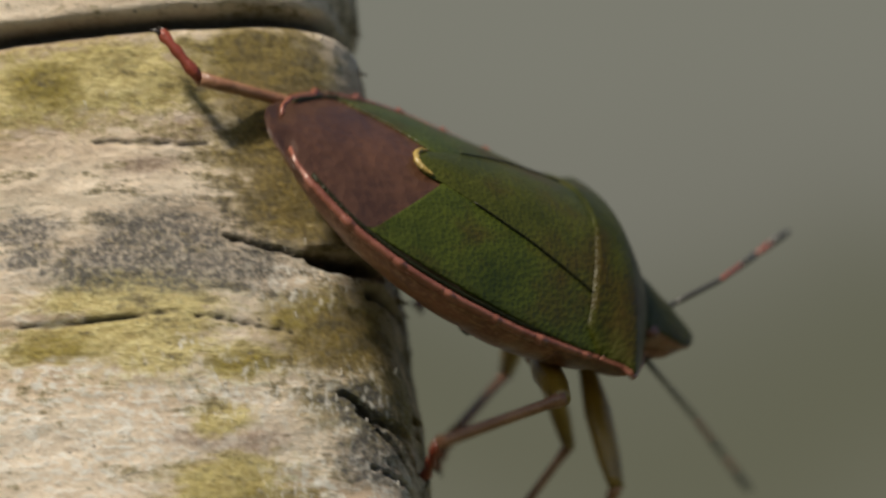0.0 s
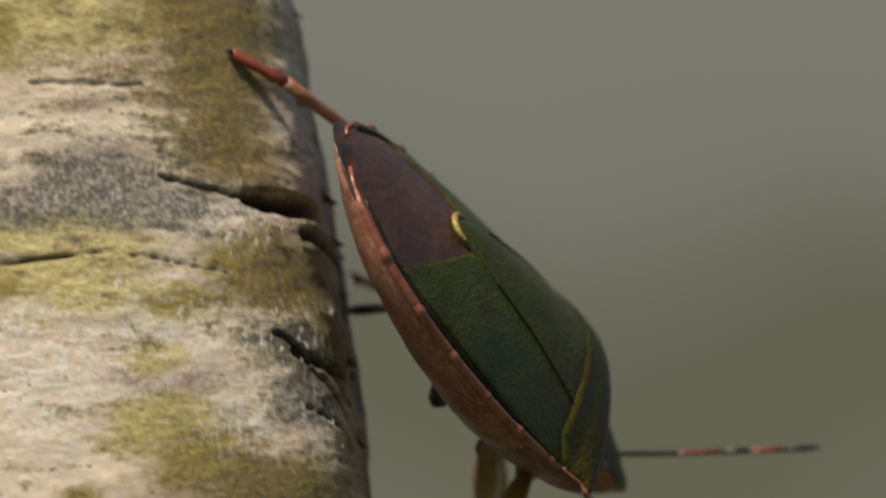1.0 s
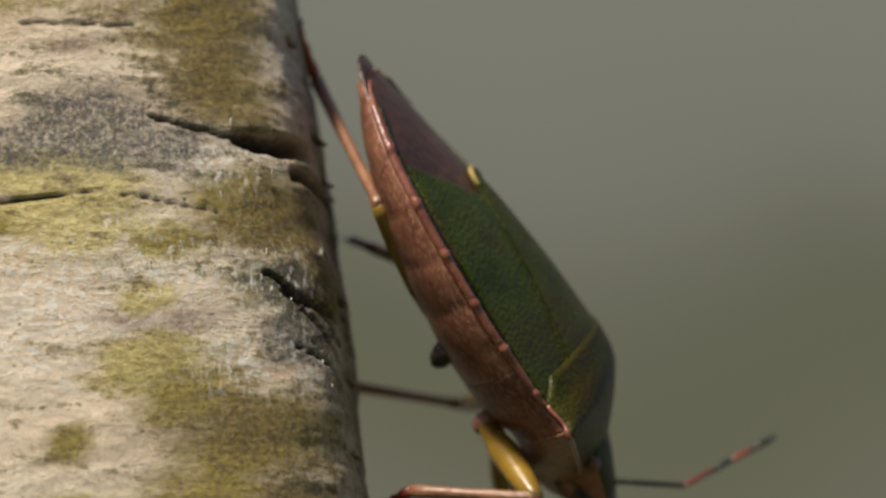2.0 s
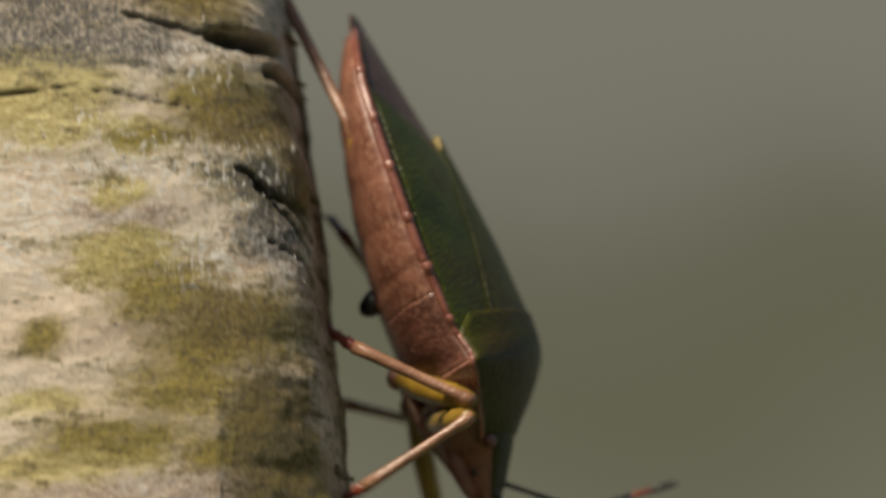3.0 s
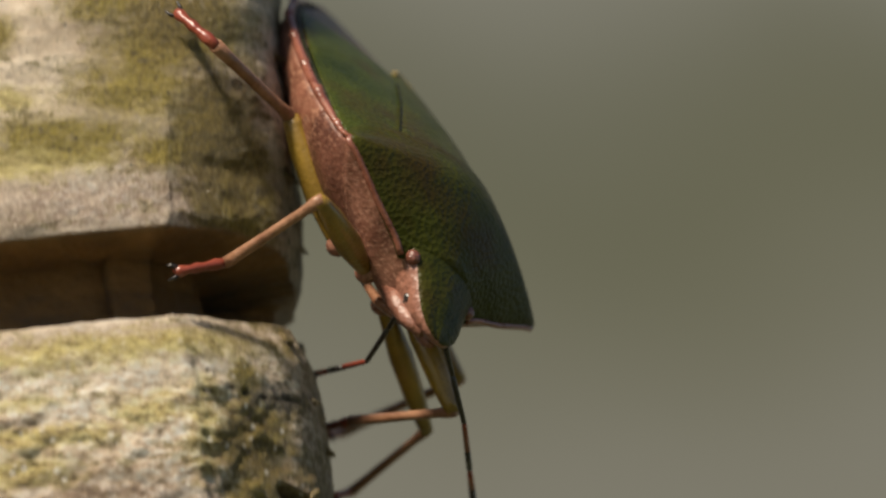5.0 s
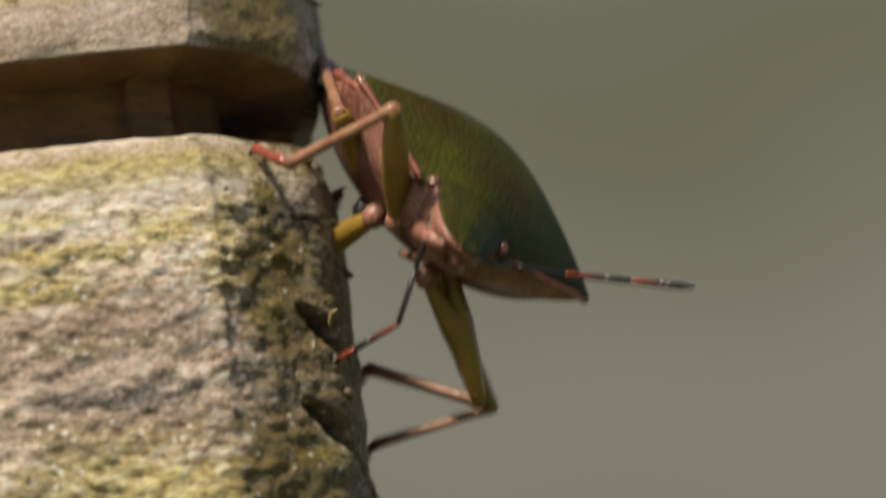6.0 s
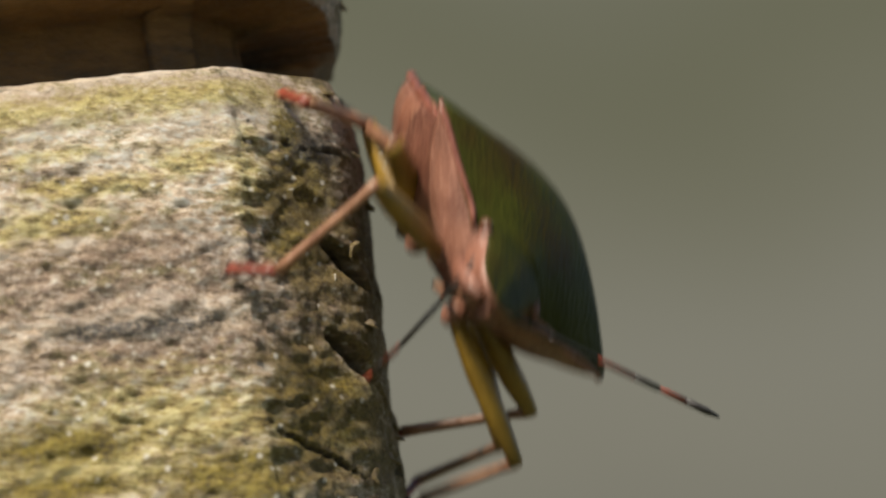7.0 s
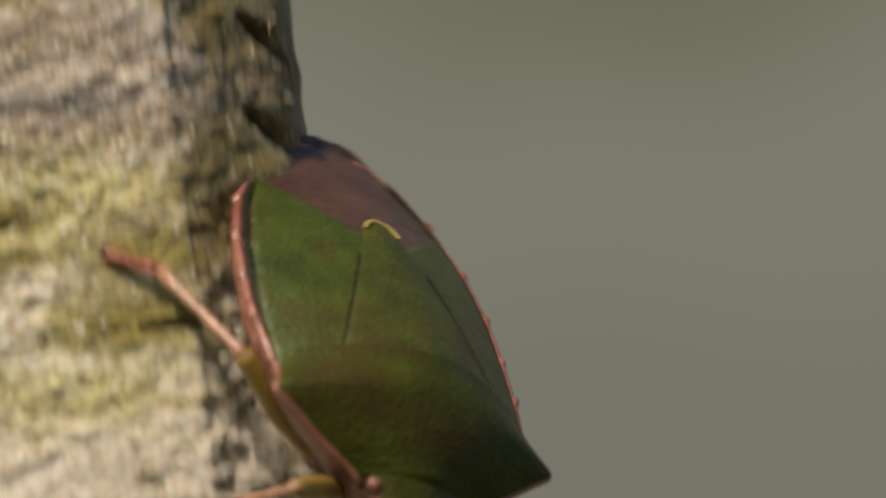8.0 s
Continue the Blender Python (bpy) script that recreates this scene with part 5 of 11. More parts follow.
    walk(front_right[2], [
        (0, turned(1.913, -3.614, -4.389, -0.0, 14.5, -106.9)),
        (0.1, turned(1.437, -4.084, -4.036, 2.1, 13.5, -101.8)),
        (0.15, turned(0.784, -4.984, -4.061, 30.7, 31.8, -57.0)),
        (0.2, turned(0.122, -5.567, -3.615, 69.7, 30.6, -4.1)),
        (0.3, turned(-0.733, -5.880, -2.879, 75.0, 50.4, 6.8)),
        (0.4, turned(-1.351, -5.887, -3.089, 77.3, 52.4, 9.3)),
        (0.5, turned(-1.753, -5.812, -3.228, 53.6, 64.3, -18.2)),
        (0.6, turned(-1.976, -5.342, -3.414, 77.6, 54.1, 7.6)),
        (0.7, turned(-1.767, -3.916, -3.376, 6.4, 31.8, -89.5)),
        (0.8, turned(-0.659, -2.318, -3.812, 12.1, 6.8, -114.8)),
        (0.9, turned(0.046, -2.067, -4.321, 13.6, -3.5, -120.4)),
        (1, turned(0.371, -2.189, -4.337, 13.7, 7.5, -114.8)),
        (1.1, turned(0.062, -2.654, -4.524, 13.5, 1.4, -117.3)),
        (1.2, turned(-0.230, -3.144, -4.656, 13.4, -3.1, -118.5)),
        (1.3, turned(-0.152, -3.354, -4.670, 13.6, -6.9, -119.5)),
        (1.4, turned(0.064, -3.422, -4.671, 13.4, -6.7, -118.1)),
        (1.5, turned(0.385, -3.361, -4.662, 13.3, 7.0, -109.0)),
        (1.6, turned(0.772, -3.182, -4.636, 13.5, 10.9, -105.9)),
        (1.7, turned(1.184, -2.911, -4.587, 14.0, 15.4, -102.4)),
        (1.8, turned(1.582, -2.578, -4.509, 14.8, 20.0, -98.6)),
        (1.9, turned(1.930, -2.220, -4.403, 15.9, 24.4, -94.7)),
        (2, turned(2.199, -1.883, -4.273, 17.1, 28.2, -91.0)),
        (2.1, turned(2.370, -1.611, -4.120, 18.3, 31.3, -87.4)),
        (2.2, turned(2.426, -1.448, -3.949, 19.2, 33.6, -84.5)),
        (2.3, turned(2.358, -1.428, -3.758, 19.8, 35.0, -82.4)),
        (2.4, turned(2.258, -1.522, -3.346, 19.8, 35.3, -81.2)),
        (2.5, turned(2.144, -1.590, -2.948, 20.1, 35.0, -79.5)),
        (2.6, turned(1.904, -1.612, -2.490, 21.6, 41.8, -77.2)),
        (2.7, turned(1.530, -1.653, -1.613, 31.7, 61.1, -64.4)),
        (2.8, turned(1.745, -2.153, -1.094, 158.4, 50.5, 70.9)),
        (2.9, turned(2.153, -2.049, -0.856, 166.9, 21.6, 86.0)),
        (3, turned(1.496, -3.996, -1.811, 170.5, 35.1, 93.3)),
        (3.1, turned(1.279, -3.058, -1.798, 169.3, 27.0, 90.8)),
        (3.2, turned(1.099, -2.023, -1.755, 170.0, 51.6, 91.3)),
        (3.3, turned(1.085, -2.404, -1.653, 167.7, 33.5, 86.5)),
        (3.4, turned(1.164, -3.295, -1.453, 166.0, 29.1, 82.8)),
        (3.5, turned(1.292, -3.842, -1.258, 166.0, 29.9, 82.1)),
        (3.6, turned(1.308, -3.257, -1.078, 175.2, 37.1, 98.2)),
        (3.7, turned(1.161, -2.475, -0.909, -171.5, 43.3, 118.6)),
        (3.8, turned(1.239, -2.354, -1.050, -170.1, 39.2, 122.6)),
        (3.9, turned(1.530, -2.491, -1.314, -171.2, 32.3, 122.8)),
        (4, turned(1.712, -2.602, -1.621, -171.9, 24.5, 124.2)),
        (4.1, turned(0.824, -2.272, -1.947, -115.0, 43.8, -169.3)),
        (4.2, turned(-0.918, -2.479, -2.567, -70.9, 38.2, -110.0)),
        (4.3, turned(-1.196, -2.641, -2.483, -66.4, 35.6, -102.7)),
        (4.4, turned(-1.294, -2.740, -2.435, -62.4, 35.1, -95.6)),
        (4.5, turned(-1.252, -2.784, -2.423, -58.4, 35.8, -88.8)),
        (4.6, turned(-1.098, -2.799, -2.441, -54.7, 37.1, -82.2)),
        (4.7, turned(-0.858, -2.807, -2.472, -51.1, 38.5, -76.2)),
        (4.8, turned(-0.562, -2.827, -2.495, -48.2, 39.7, -71.5)),
        (4.9, turned(-0.248, -2.871, -2.486, -46.3, 40.6, -68.4)),
        (5, turned(0.047, -2.940, -2.422, -45.8, 41.1, -67.5)),
        (5.1, turned(0.283, -3.029, -2.282, -47.3, 41.0, -69.8)),
        (5.2, turned(0.436, -3.128, -2.055, -51.7, 39.7, -76.2)),
        (5.3, turned(0.500, -3.242, -1.753, -59.4, 35.5, -88.0)),
        (5.4, turned(0.935, -3.387, -1.539, -81.4, 33.4, -117.5)),
        (5.5, turned(1.210, -3.648, -1.392, -99.5, 25.2, -144.1)),
        (5.6, turned(0.805, -3.463, -1.036, -101.4, 22.7, -150.6)),
        (5.7, turned(0.389, -3.288, -1.091, -100.9, 24.7, -152.0)),
        (5.8, turned(-0.327, -2.976, -2.047, -100.2, 31.1, -152.5)),
        (5.9, turned(-0.023, -3.133, -1.452, -100.7, 22.0, -153.3)),
        (6, turned(0.354, -3.112, -0.878, -100.7, 12.9, -153.2)),
        (6.1, turned(0.326, -2.907, -0.928, -99.7, 14.3, -147.5)),
        (6.2, turned(0.256, -2.741, -1.059, -98.5, 16.4, -141.4)),
        (6.3, turned(0.225, -2.845, -1.250, -98.6, 17.8, -140.4)),
        (6.4, turned(0.195, -3.064, -1.486, -98.7, 19.2, -139.7)),
        (6.5, turned(0.195, -3.182, -1.704, -98.9, 19.8, -139.0)),
        (6.6, turned(0.296, -2.973, -1.885, -97.7, 23.7, -135.7)),
        (6.7, turned(0.507, -2.552, -2.096, -99.0, 31.3, -139.5)),
        (6.8, turned(0.811, -2.135, -2.421, -102.8, 36.6, -147.0)),
        (6.9, turned(1.476, -1.816, -3.295, -101.3, 44.9, -145.4)),
        (7, turned(1.781, -2.184, -3.665, -107.6, 46.3, -154.0)),
        (7.1, turned(0.150, -2.894, -2.675, -63.2, 54.7, -98.8)),
        (7.2, turned(-1.414, -3.836, -2.175, -42.4, 44.5, -75.9)),
        (7.3, turned(-1.354, -3.737, -2.097, -41.5, 41.5, -81.1)),
        (7.4, turned(1.102, -2.682, -3.428, -29.7, 63.8, -56.3)),
        (7.45, turned(1.321, -2.761, -3.680, -50.7, 63.3, -89.0)),
        (7.5, turned(2.101, -3.631, -3.314, -150.3, 54.7, 161.3)),
        (7.6, turned(-0.342, -4.745, -1.978, -80.1, 56.0, -122.7)),
        (7.7, turned(-1.391, -4.240, -1.476, -87.4, 45.6, -131.1)),
        (7.8, turned(-1.201, -3.284, -1.413, -98.7, 43.8, -147.2)),
        (7.9, turned(-0.396, -2.526, -1.234, -107.6, 51.4, -160.6)),
        (8, turned(0.008, -2.047, -1.181, -122.1, 56.7, -178.4)),
    ])
    walk(middle_right[0], [
        (0, turned(0.000, 0.000, 0.000, 0.0, -16.7, -100.9)),
        (0.1, turned(0.000, 0.000, 0.000, -0.4, -22.4, -98.7)),
        (0.2, turned(0.000, 0.000, 0.000, 1.1, -15.3, -107.4)),
        (0.3, turned(0.000, 0.000, 0.000, 1.8, -11.8, -108.2)),
        (0.4, turned(0.000, 0.000, 0.000, 28.5, 6.5, -56.1)),
        (0.5, turned(0.000, 0.000, 0.000, 82.5, 49.4, 15.4)),
        (0.6, turned(0.000, 0.000, 0.000, 101.3, 51.1, 40.3)),
        (0.7, turned(0.000, 0.000, 0.000, 119.5, 47.0, 64.9)),
        (0.8, turned(0.000, 0.000, 0.000, 125.9, 42.2, 74.1)),
        (0.9, turned(0.000, 0.000, 0.000, 109.5, 40.2, 49.9)),
        (1, turned(0.000, 0.000, 0.000, 93.8, 30.5, 24.2)),
        (1.1, turned(0.000, 0.000, 0.000, 90.9, 26.3, 19.1)),
        (1.2, turned(0.000, 0.000, 0.000, 89.6, 24.8, 17.5)),
        (1.3, turned(0.000, 0.000, 0.000, 88.0, 23.2, 14.7)),
        (1.4, turned(0.000, 0.000, 0.000, 85.3, 19.1, 9.3)),
        (1.5, turned(0.000, 0.000, 0.000, 81.4, 12.6, -0.0)),
        (1.6, turned(0.000, 0.000, 0.000, 76.7, 4.7, -14.3)),
        (1.7, turned(0.000, 0.000, 0.000, 73.1, -1.9, -28.6)),
        (1.8, turned(0.000, 0.000, 0.000, 71.5, -4.4, -33.5)),
        (1.9, turned(0.000, 0.000, 0.000, 69.7, -9.7, -45.2)),
        (2, turned(0.000, 0.000, 0.000, 69.7, -11.2, -59.2)),
        (2.1, turned(0.000, 0.000, 0.000, 69.6, -9.3, -67.8)),
        (2.2, turned(0.000, 0.000, 0.000, 69.3, -7.9, -71.7)),
        (2.3, turned(0.000, 0.000, 0.000, 68.8, -8.8, -72.5)),
        (2.4, turned(0.000, 0.000, 0.000, 68.1, -14.7, -70.6)),
        (2.5, turned(0.000, 0.000, 0.000, 67.2, -19.4, -68.5)),
        (2.6, turned(0.000, 0.000, 0.000, 67.2, -19.3, -69.3)),
        (2.7, turned(0.000, 0.000, 0.000, 67.4, -18.5, -71.2)),
        (2.8, turned(0.000, 0.000, 0.000, 66.9, -20.1, -71.1)),
        (2.9, turned(0.000, 0.000, 0.000, 65.4, -23.6, -68.0)),
        (3, turned(0.000, 0.000, 0.000, 60.2, -31.3, -57.1)),
        (3.1, turned(0.000, 0.000, 0.000, 60.9, -30.2, -58.0)),
        (3.2, turned(0.000, 0.000, 0.000, 63.6, -28.0, -62.6)),
        (3.3, turned(0.000, 0.000, 0.000, 64.3, -29.2, -65.2)),
        (3.4, turned(0.000, 0.000, 0.000, 67.5, -28.3, -72.9)),
        (3.5, turned(0.000, 0.000, 0.000, 73.2, -22.0, -85.4)),
        (3.6, turned(0.000, 0.000, 0.000, 74.2, -22.1, -87.9)),
        (3.7, turned(0.000, 0.000, 0.000, 75.1, -22.4, -90.1)),
        (3.8, turned(0.000, 0.000, 0.000, 73.8, -25.9, -84.7)),
        (3.9, turned(0.000, 0.000, 0.000, 72.3, -27.8, -78.3)),
        (4, turned(0.000, 0.000, 0.000, 72.9, -27.5, -78.0)),
        (4.05, turned(0.000, 0.000, 0.000, 94.3, -30.9, -127.6)),
        (4.1, turned(0.000, 0.000, 0.000, 111.6, -20.3, -174.7)),
        (4.2, turned(0.000, 0.000, 0.000, 105.9, -24.2, -154.5)),
        (4.3, turned(0.000, 0.000, 0.000, 105.9, -21.4, -153.6)),
        (4.4, turned(0.000, 0.000, 0.000, 105.7, -19.1, -151.4)),
        (4.5, turned(0.000, 0.000, 0.000, 105.3, -17.6, -148.2)),
        (4.6, turned(0.000, 0.000, 0.000, 104.9, -16.8, -144.7)),
        (4.7, turned(0.000, 0.000, 0.000, 104.5, -16.4, -141.3)),
        (4.8, turned(0.000, 0.000, 0.000, 104.2, -16.2, -137.9)),
        (4.9, turned(0.000, 0.000, 0.000, 104.0, -16.3, -134.6)),
        (5, turned(0.000, 0.000, 0.000, 103.7, -16.3, -131.6)),
        (5.1, turned(0.000, 0.000, 0.000, 103.4, -16.4, -128.9)),
        (5.2, turned(0.000, 0.000, 0.000, 103.3, -16.3, -126.5)),
        (5.3, turned(0.000, 0.000, 0.000, 103.4, -15.9, -125.2)),
        (5.4, turned(0.000, 0.000, 0.000, 82.1, -39.0, -44.6)),
        (5.5, turned(0.000, 0.000, 0.000, 84.8, -14.3, -41.8)),
        (5.6, turned(0.000, 0.000, 0.000, 81.9, -21.3, -40.4)),
        (5.7, turned(0.000, 0.000, 0.000, 81.7, -25.1, -51.3)),
        (5.75, turned(0.000, 0.000, 0.000, 100.6, 10.6, -83.7)),
        (5.8, turned(0.000, 0.000, 0.000, 75.1, 38.0, -158.9)),
        (5.9, turned(0.000, 0.000, 0.000, 68.6, 44.7, -169.0)),
        (6, turned(0.000, 0.000, 0.000, 66.8, 51.2, -171.7)),
        (6.1, turned(0.000, 0.000, 0.000, 72.9, 54.5, -163.7)),
        (6.2, turned(0.000, 0.000, 0.000, 85.8, 55.2, -148.0)),
        (6.3, turned(0.000, 0.000, 0.000, 103.7, 52.4, -126.6)),
        (6.35, turned(0.000, 0.000, 0.000, 137.4, 48.4, -84.6)),
        (6.4, turned(0.000, 0.000, 0.000, 158.3, 32.0, -54.7)),
        (6.5, turned(0.000, 0.000, 0.000, 166.0, 15.4, -37.3)),
        (6.6, turned(0.000, 0.000, 0.000, 163.9, -1.0, -36.8)),
        (6.65, turned(0.000, 0.000, 0.000, 156.7, -11.1, -81.4)),
        (6.7, turned(0.000, 0.000, 0.000, 157.3, -20.4, -123.4)),
        (6.8, turned(0.000, 0.000, 0.000, 158.7, -5.2, -119.0)),
        (6.9, turned(0.000, 0.000, 0.000, 158.4, -5.7, -122.4)),
        (7, turned(0.000, 0.000, 0.000, 158.1, -7.1, -127.2)),
        (7.1, turned(0.000, 0.000, 0.000, 158.9, -4.2, -130.9)),
        (7.2, turned(0.000, 0.000, 0.000, 159.5, -2.7, -135.1)),
        (7.3, turned(0.000, 0.000, 0.000, 159.5, -14.4, -137.8)),
        (7.4, turned(0.000, 0.000, 0.000, 159.1, -4.5, -139.2)),
        (7.5, turned(0.000, 0.000, 0.000, 157.5, -3.1, -127.5)),
        (7.6, turned(0.000, 0.000, 0.000, 157.5, -8.8, -121.2)),
        (7.7, turned(0.000, 0.000, 0.000, 153.0, -20.4, -105.2)),
        (7.8, turned(0.000, 0.000, 0.000, 149.3, -27.2, -95.5)),
        (7.9, turned(0.000, 0.000, 0.000, 151.2, -29.1, -100.4)),
        (8, turned(0.000, 0.000, 0.000, 153.9, -24.8, -110.5)),
    ])
    walk(middle_right[1], [
        (0, turned(-0.633, -3.292, 1.004, 1.0, 54.3, 178.0)),
        (0.1, turned(-0.485, -3.199, 1.334, -10.1, 54.1, 163.1)),
        (0.2, turned(-1.005, -3.222, 0.926, -58.9, 67.1, 109.2)),
        (0.3, turned(-1.071, -3.254, 0.714, -67.5, 71.2, 98.5)),
        (0.4, turned(1.941, -2.886, -0.396, -21.6, 36.8, 157.3)),
        (0.5, turned(2.195, 0.606, -2.658, -11.7, 4.1, -153.3)),
        (0.6, turned(1.677, 1.423, -2.724, -11.5, 0.7, -150.2)),
        (0.7, turned(1.013, 2.163, -2.558, -12.1, -0.9, -148.4)),
        (0.8, turned(0.710, 2.495, -2.349, -12.9, -0.8, -150.0)),
        (0.9, turned(1.720, 2.043, -2.261, -10.0, 10.1, -147.3)),
        (1, turned(2.750, 1.235, -1.779, -7.9, 27.0, -146.2)),
        (1.1, turned(2.966, 1.027, -1.548, -10.6, 26.6, -150.6)),
        (1.2, turned(3.029, 0.954, -1.471, -11.4, 23.1, -152.3)),
        (1.3, turned(3.113, 0.815, -1.377, -13.4, 22.9, -155.9)),
        (1.4, turned(3.265, 0.534, -1.142, -17.0, 25.0, -162.6)),
        (1.5, turned(3.416, -0.001, -0.763, -23.2, 28.8, -174.0)),
        (1.6, turned(3.381, -0.859, -0.286, -32.8, 32.3, 169.3)),
        (1.7, turned(3.069, -1.678, 0.119, -38.7, 31.4, 157.5)),
        (1.8, turned(2.909, -1.928, 0.269, -33.5, 30.5, 169.1)),
        (1.9, turned(2.429, -2.451, 0.588, -31.9, 44.4, 168.2)),
        (2, turned(1.758, -2.948, 0.680, -42.2, 57.3, 152.5)),
        (2.1, turned(1.302, -3.199, 0.569, -56.7, 63.4, 134.6)),
        (2.2, turned(1.089, -3.290, 0.485, -65.4, 65.7, 124.6)),
        (2.3, turned(1.045, -3.297, 0.536, -64.3, 67.3, 125.9)),
        (2.4, turned(1.123, -3.195, 0.886, -55.0, 69.6, 136.6)),
        (2.5, turned(1.208, -3.072, 1.163, -43.3, 70.0, 149.9)),
        (2.6, turned(1.170, -3.090, 1.155, -38.0, 64.2, 155.8)),
        (2.7, turned(1.070, -3.142, 1.112, -38.6, 53.9, 155.5)),
        (2.8, turned(1.064, -3.109, 1.204, -46.4, 48.0, 145.6)),
        (2.9, turned(1.201, -2.972, 1.404, -48.5, 46.2, 142.2)),
        (3, turned(1.626, -2.508, 1.821, -25.2, 43.9, -179.5)),
        (3.1, turned(1.604, -2.565, 1.761, -33.4, 40.4, 169.3)),
        (3.2, turned(1.420, -2.745, 1.643, -43.6, 38.4, 154.4)),
        (3.3, turned(1.283, -2.772, 1.709, -31.2, 39.9, 175.8)),
        (3.4, turned(0.907, -2.944, 1.661, -12.0, 32.8, -145.9)),
        (3.5, turned(0.263, -3.235, 1.311, -5.1, 24.9, -130.6)),
        (3.6, turned(0.115, -3.240, 1.321, -7.2, 28.0, -132.6)),
        (3.7, turned(-0.008, -3.236, 1.334, -9.3, 30.6, -134.5)),
        (3.8, turned(0.288, -3.136, 1.528, -13.7, 33.9, -139.9)),
        (3.9, turned(0.626, -3.033, 1.631, -23.0, 36.6, -152.5)),
        (4, turned(0.648, -3.036, 1.617, -29.1, 38.6, -159.9)),
        (4.05, turned(-1.830, -2.379, 1.800, 3.4, 38.3, -105.7)),
        (4.1, turned(-3.269, -0.302, 1.214, 20.3, 17.5, -63.7)),
        (4.2, turned(-2.880, -1.377, 1.435, 19.2, 35.3, -63.1)),
        (4.3, turned(-2.917, -1.449, 1.281, 19.1, 28.2, -63.5)),
        (4.4, turned(-2.901, -1.587, 1.147, 18.5, 22.2, -65.0)),
        (4.5, turned(-2.834, -1.758, 1.060, 17.6, 17.7, -67.6)),
        (4.6, turned(-2.736, -1.935, 1.010, 16.9, 13.8, -71.1)),
        (4.7, turned(-2.619, -2.103, 0.986, 16.3, 10.3, -74.8)),
        (4.8, turned(-2.492, -2.255, 0.978, 15.9, 7.1, -78.7)),
        (4.9, turned(-2.361, -2.391, 0.979, 15.7, 4.0, -82.2)),
        (5, turned(-2.230, -2.511, 0.984, 15.9, 0.7, -85.2)),
        (5.1, turned(-2.107, -2.615, 0.988, 16.2, -2.6, -87.4)),
        (5.2, turned(-2.002, -2.697, 0.983, 16.7, -6.3, -88.5)),
        (5.3, turned(-1.941, -2.749, 0.962, 17.0, -10.3, -87.8)),
        (5.4, turned(1.936, -1.907, 2.206, -39.8, 31.2, -140.5)),
        (5.5, turned(2.530, -2.259, 0.862, -59.8, 40.6, -164.9)),
        (5.6, turned(2.485, -2.113, 1.268, -49.5, 40.1, -150.5)),
        (5.7, turned(1.982, -2.473, 1.486, -50.6, 44.4, -156.2)),
        (5.75, turned(0.379, -3.420, -0.639, -68.8, 12.4, 175.5)),
        (5.8, turned(-2.575, -0.996, -2.153, -66.7, -22.6, 157.0)),
        (5.9, turned(-2.441, -0.473, -2.464, -69.0, -33.1, 167.1)),
        (6, turned(-2.174, -0.317, -2.724, -70.8, -39.7, 172.2)),
        (6.1, turned(-1.952, -0.571, -2.849, -68.6, -39.7, 167.7)),
        (6.2, turned(-1.694, -1.059, -2.874, -65.2, -37.8, 160.3)),
        (6.3, turned(-1.275, -1.715, -2.771, -63.7, -27.5, 155.1)),
        (6.35, turned(0.220, -2.310, -2.620, -64.9, -19.1, 156.5)),
        (6.4, turned(1.715, -2.422, -1.855, -66.2, -9.6, 159.7)),
        (6.5, turned(2.684, -2.047, -0.927, -68.2, -2.3, 179.5)),
        (6.6, turned(2.801, -2.097, 0.064, -64.9, 18.2, -173.7)),
        (6.65, turned(0.517, -3.396, 0.673, 68.8, 73.4, -56.6)),
        (6.7, turned(-1.804, -2.739, 1.221, 139.1, 43.7, -6.4)),
        (6.8, turned(-1.690, -3.048, 0.321, 137.5, 28.6, -10.6)),
        (6.9, turned(-1.863, -2.942, 0.352, 131.5, 24.2, -22.4)),
        (7, turned(-2.098, -2.769, 0.427, 125.5, 17.4, -36.4)),
        (7.1, turned(-2.285, -2.639, 0.258, 125.6, 21.7, -42.8)),
        (7.2, turned(-2.474, -2.470, 0.164, 123.1, 25.5, -54.9)),
        (7.3, turned(-2.508, -2.280, 0.871, 110.7, 22.2, -83.6)),
        (7.4, turned(-2.639, -2.282, 0.279, 106.5, 0.3, -101.3)),
        (7.5, turned(-2.130, -2.771, 0.188, 107.0, -4.6, -110.3)),
        (7.6, turned(-1.793, -2.958, 0.534, 108.2, 0.7, -134.0)),
        (7.7, turned(-0.858, -3.165, 1.221, 108.9, 15.9, -153.8)),
        (7.8, turned(-0.300, -3.100, 1.596, 105.4, 29.0, -170.0)),
        (7.9, turned(-0.552, -3.007, 1.703, 107.5, 22.5, -168.8)),
        (8, turned(-1.115, -2.975, 1.469, 110.2, 12.9, -157.6)),
    ])
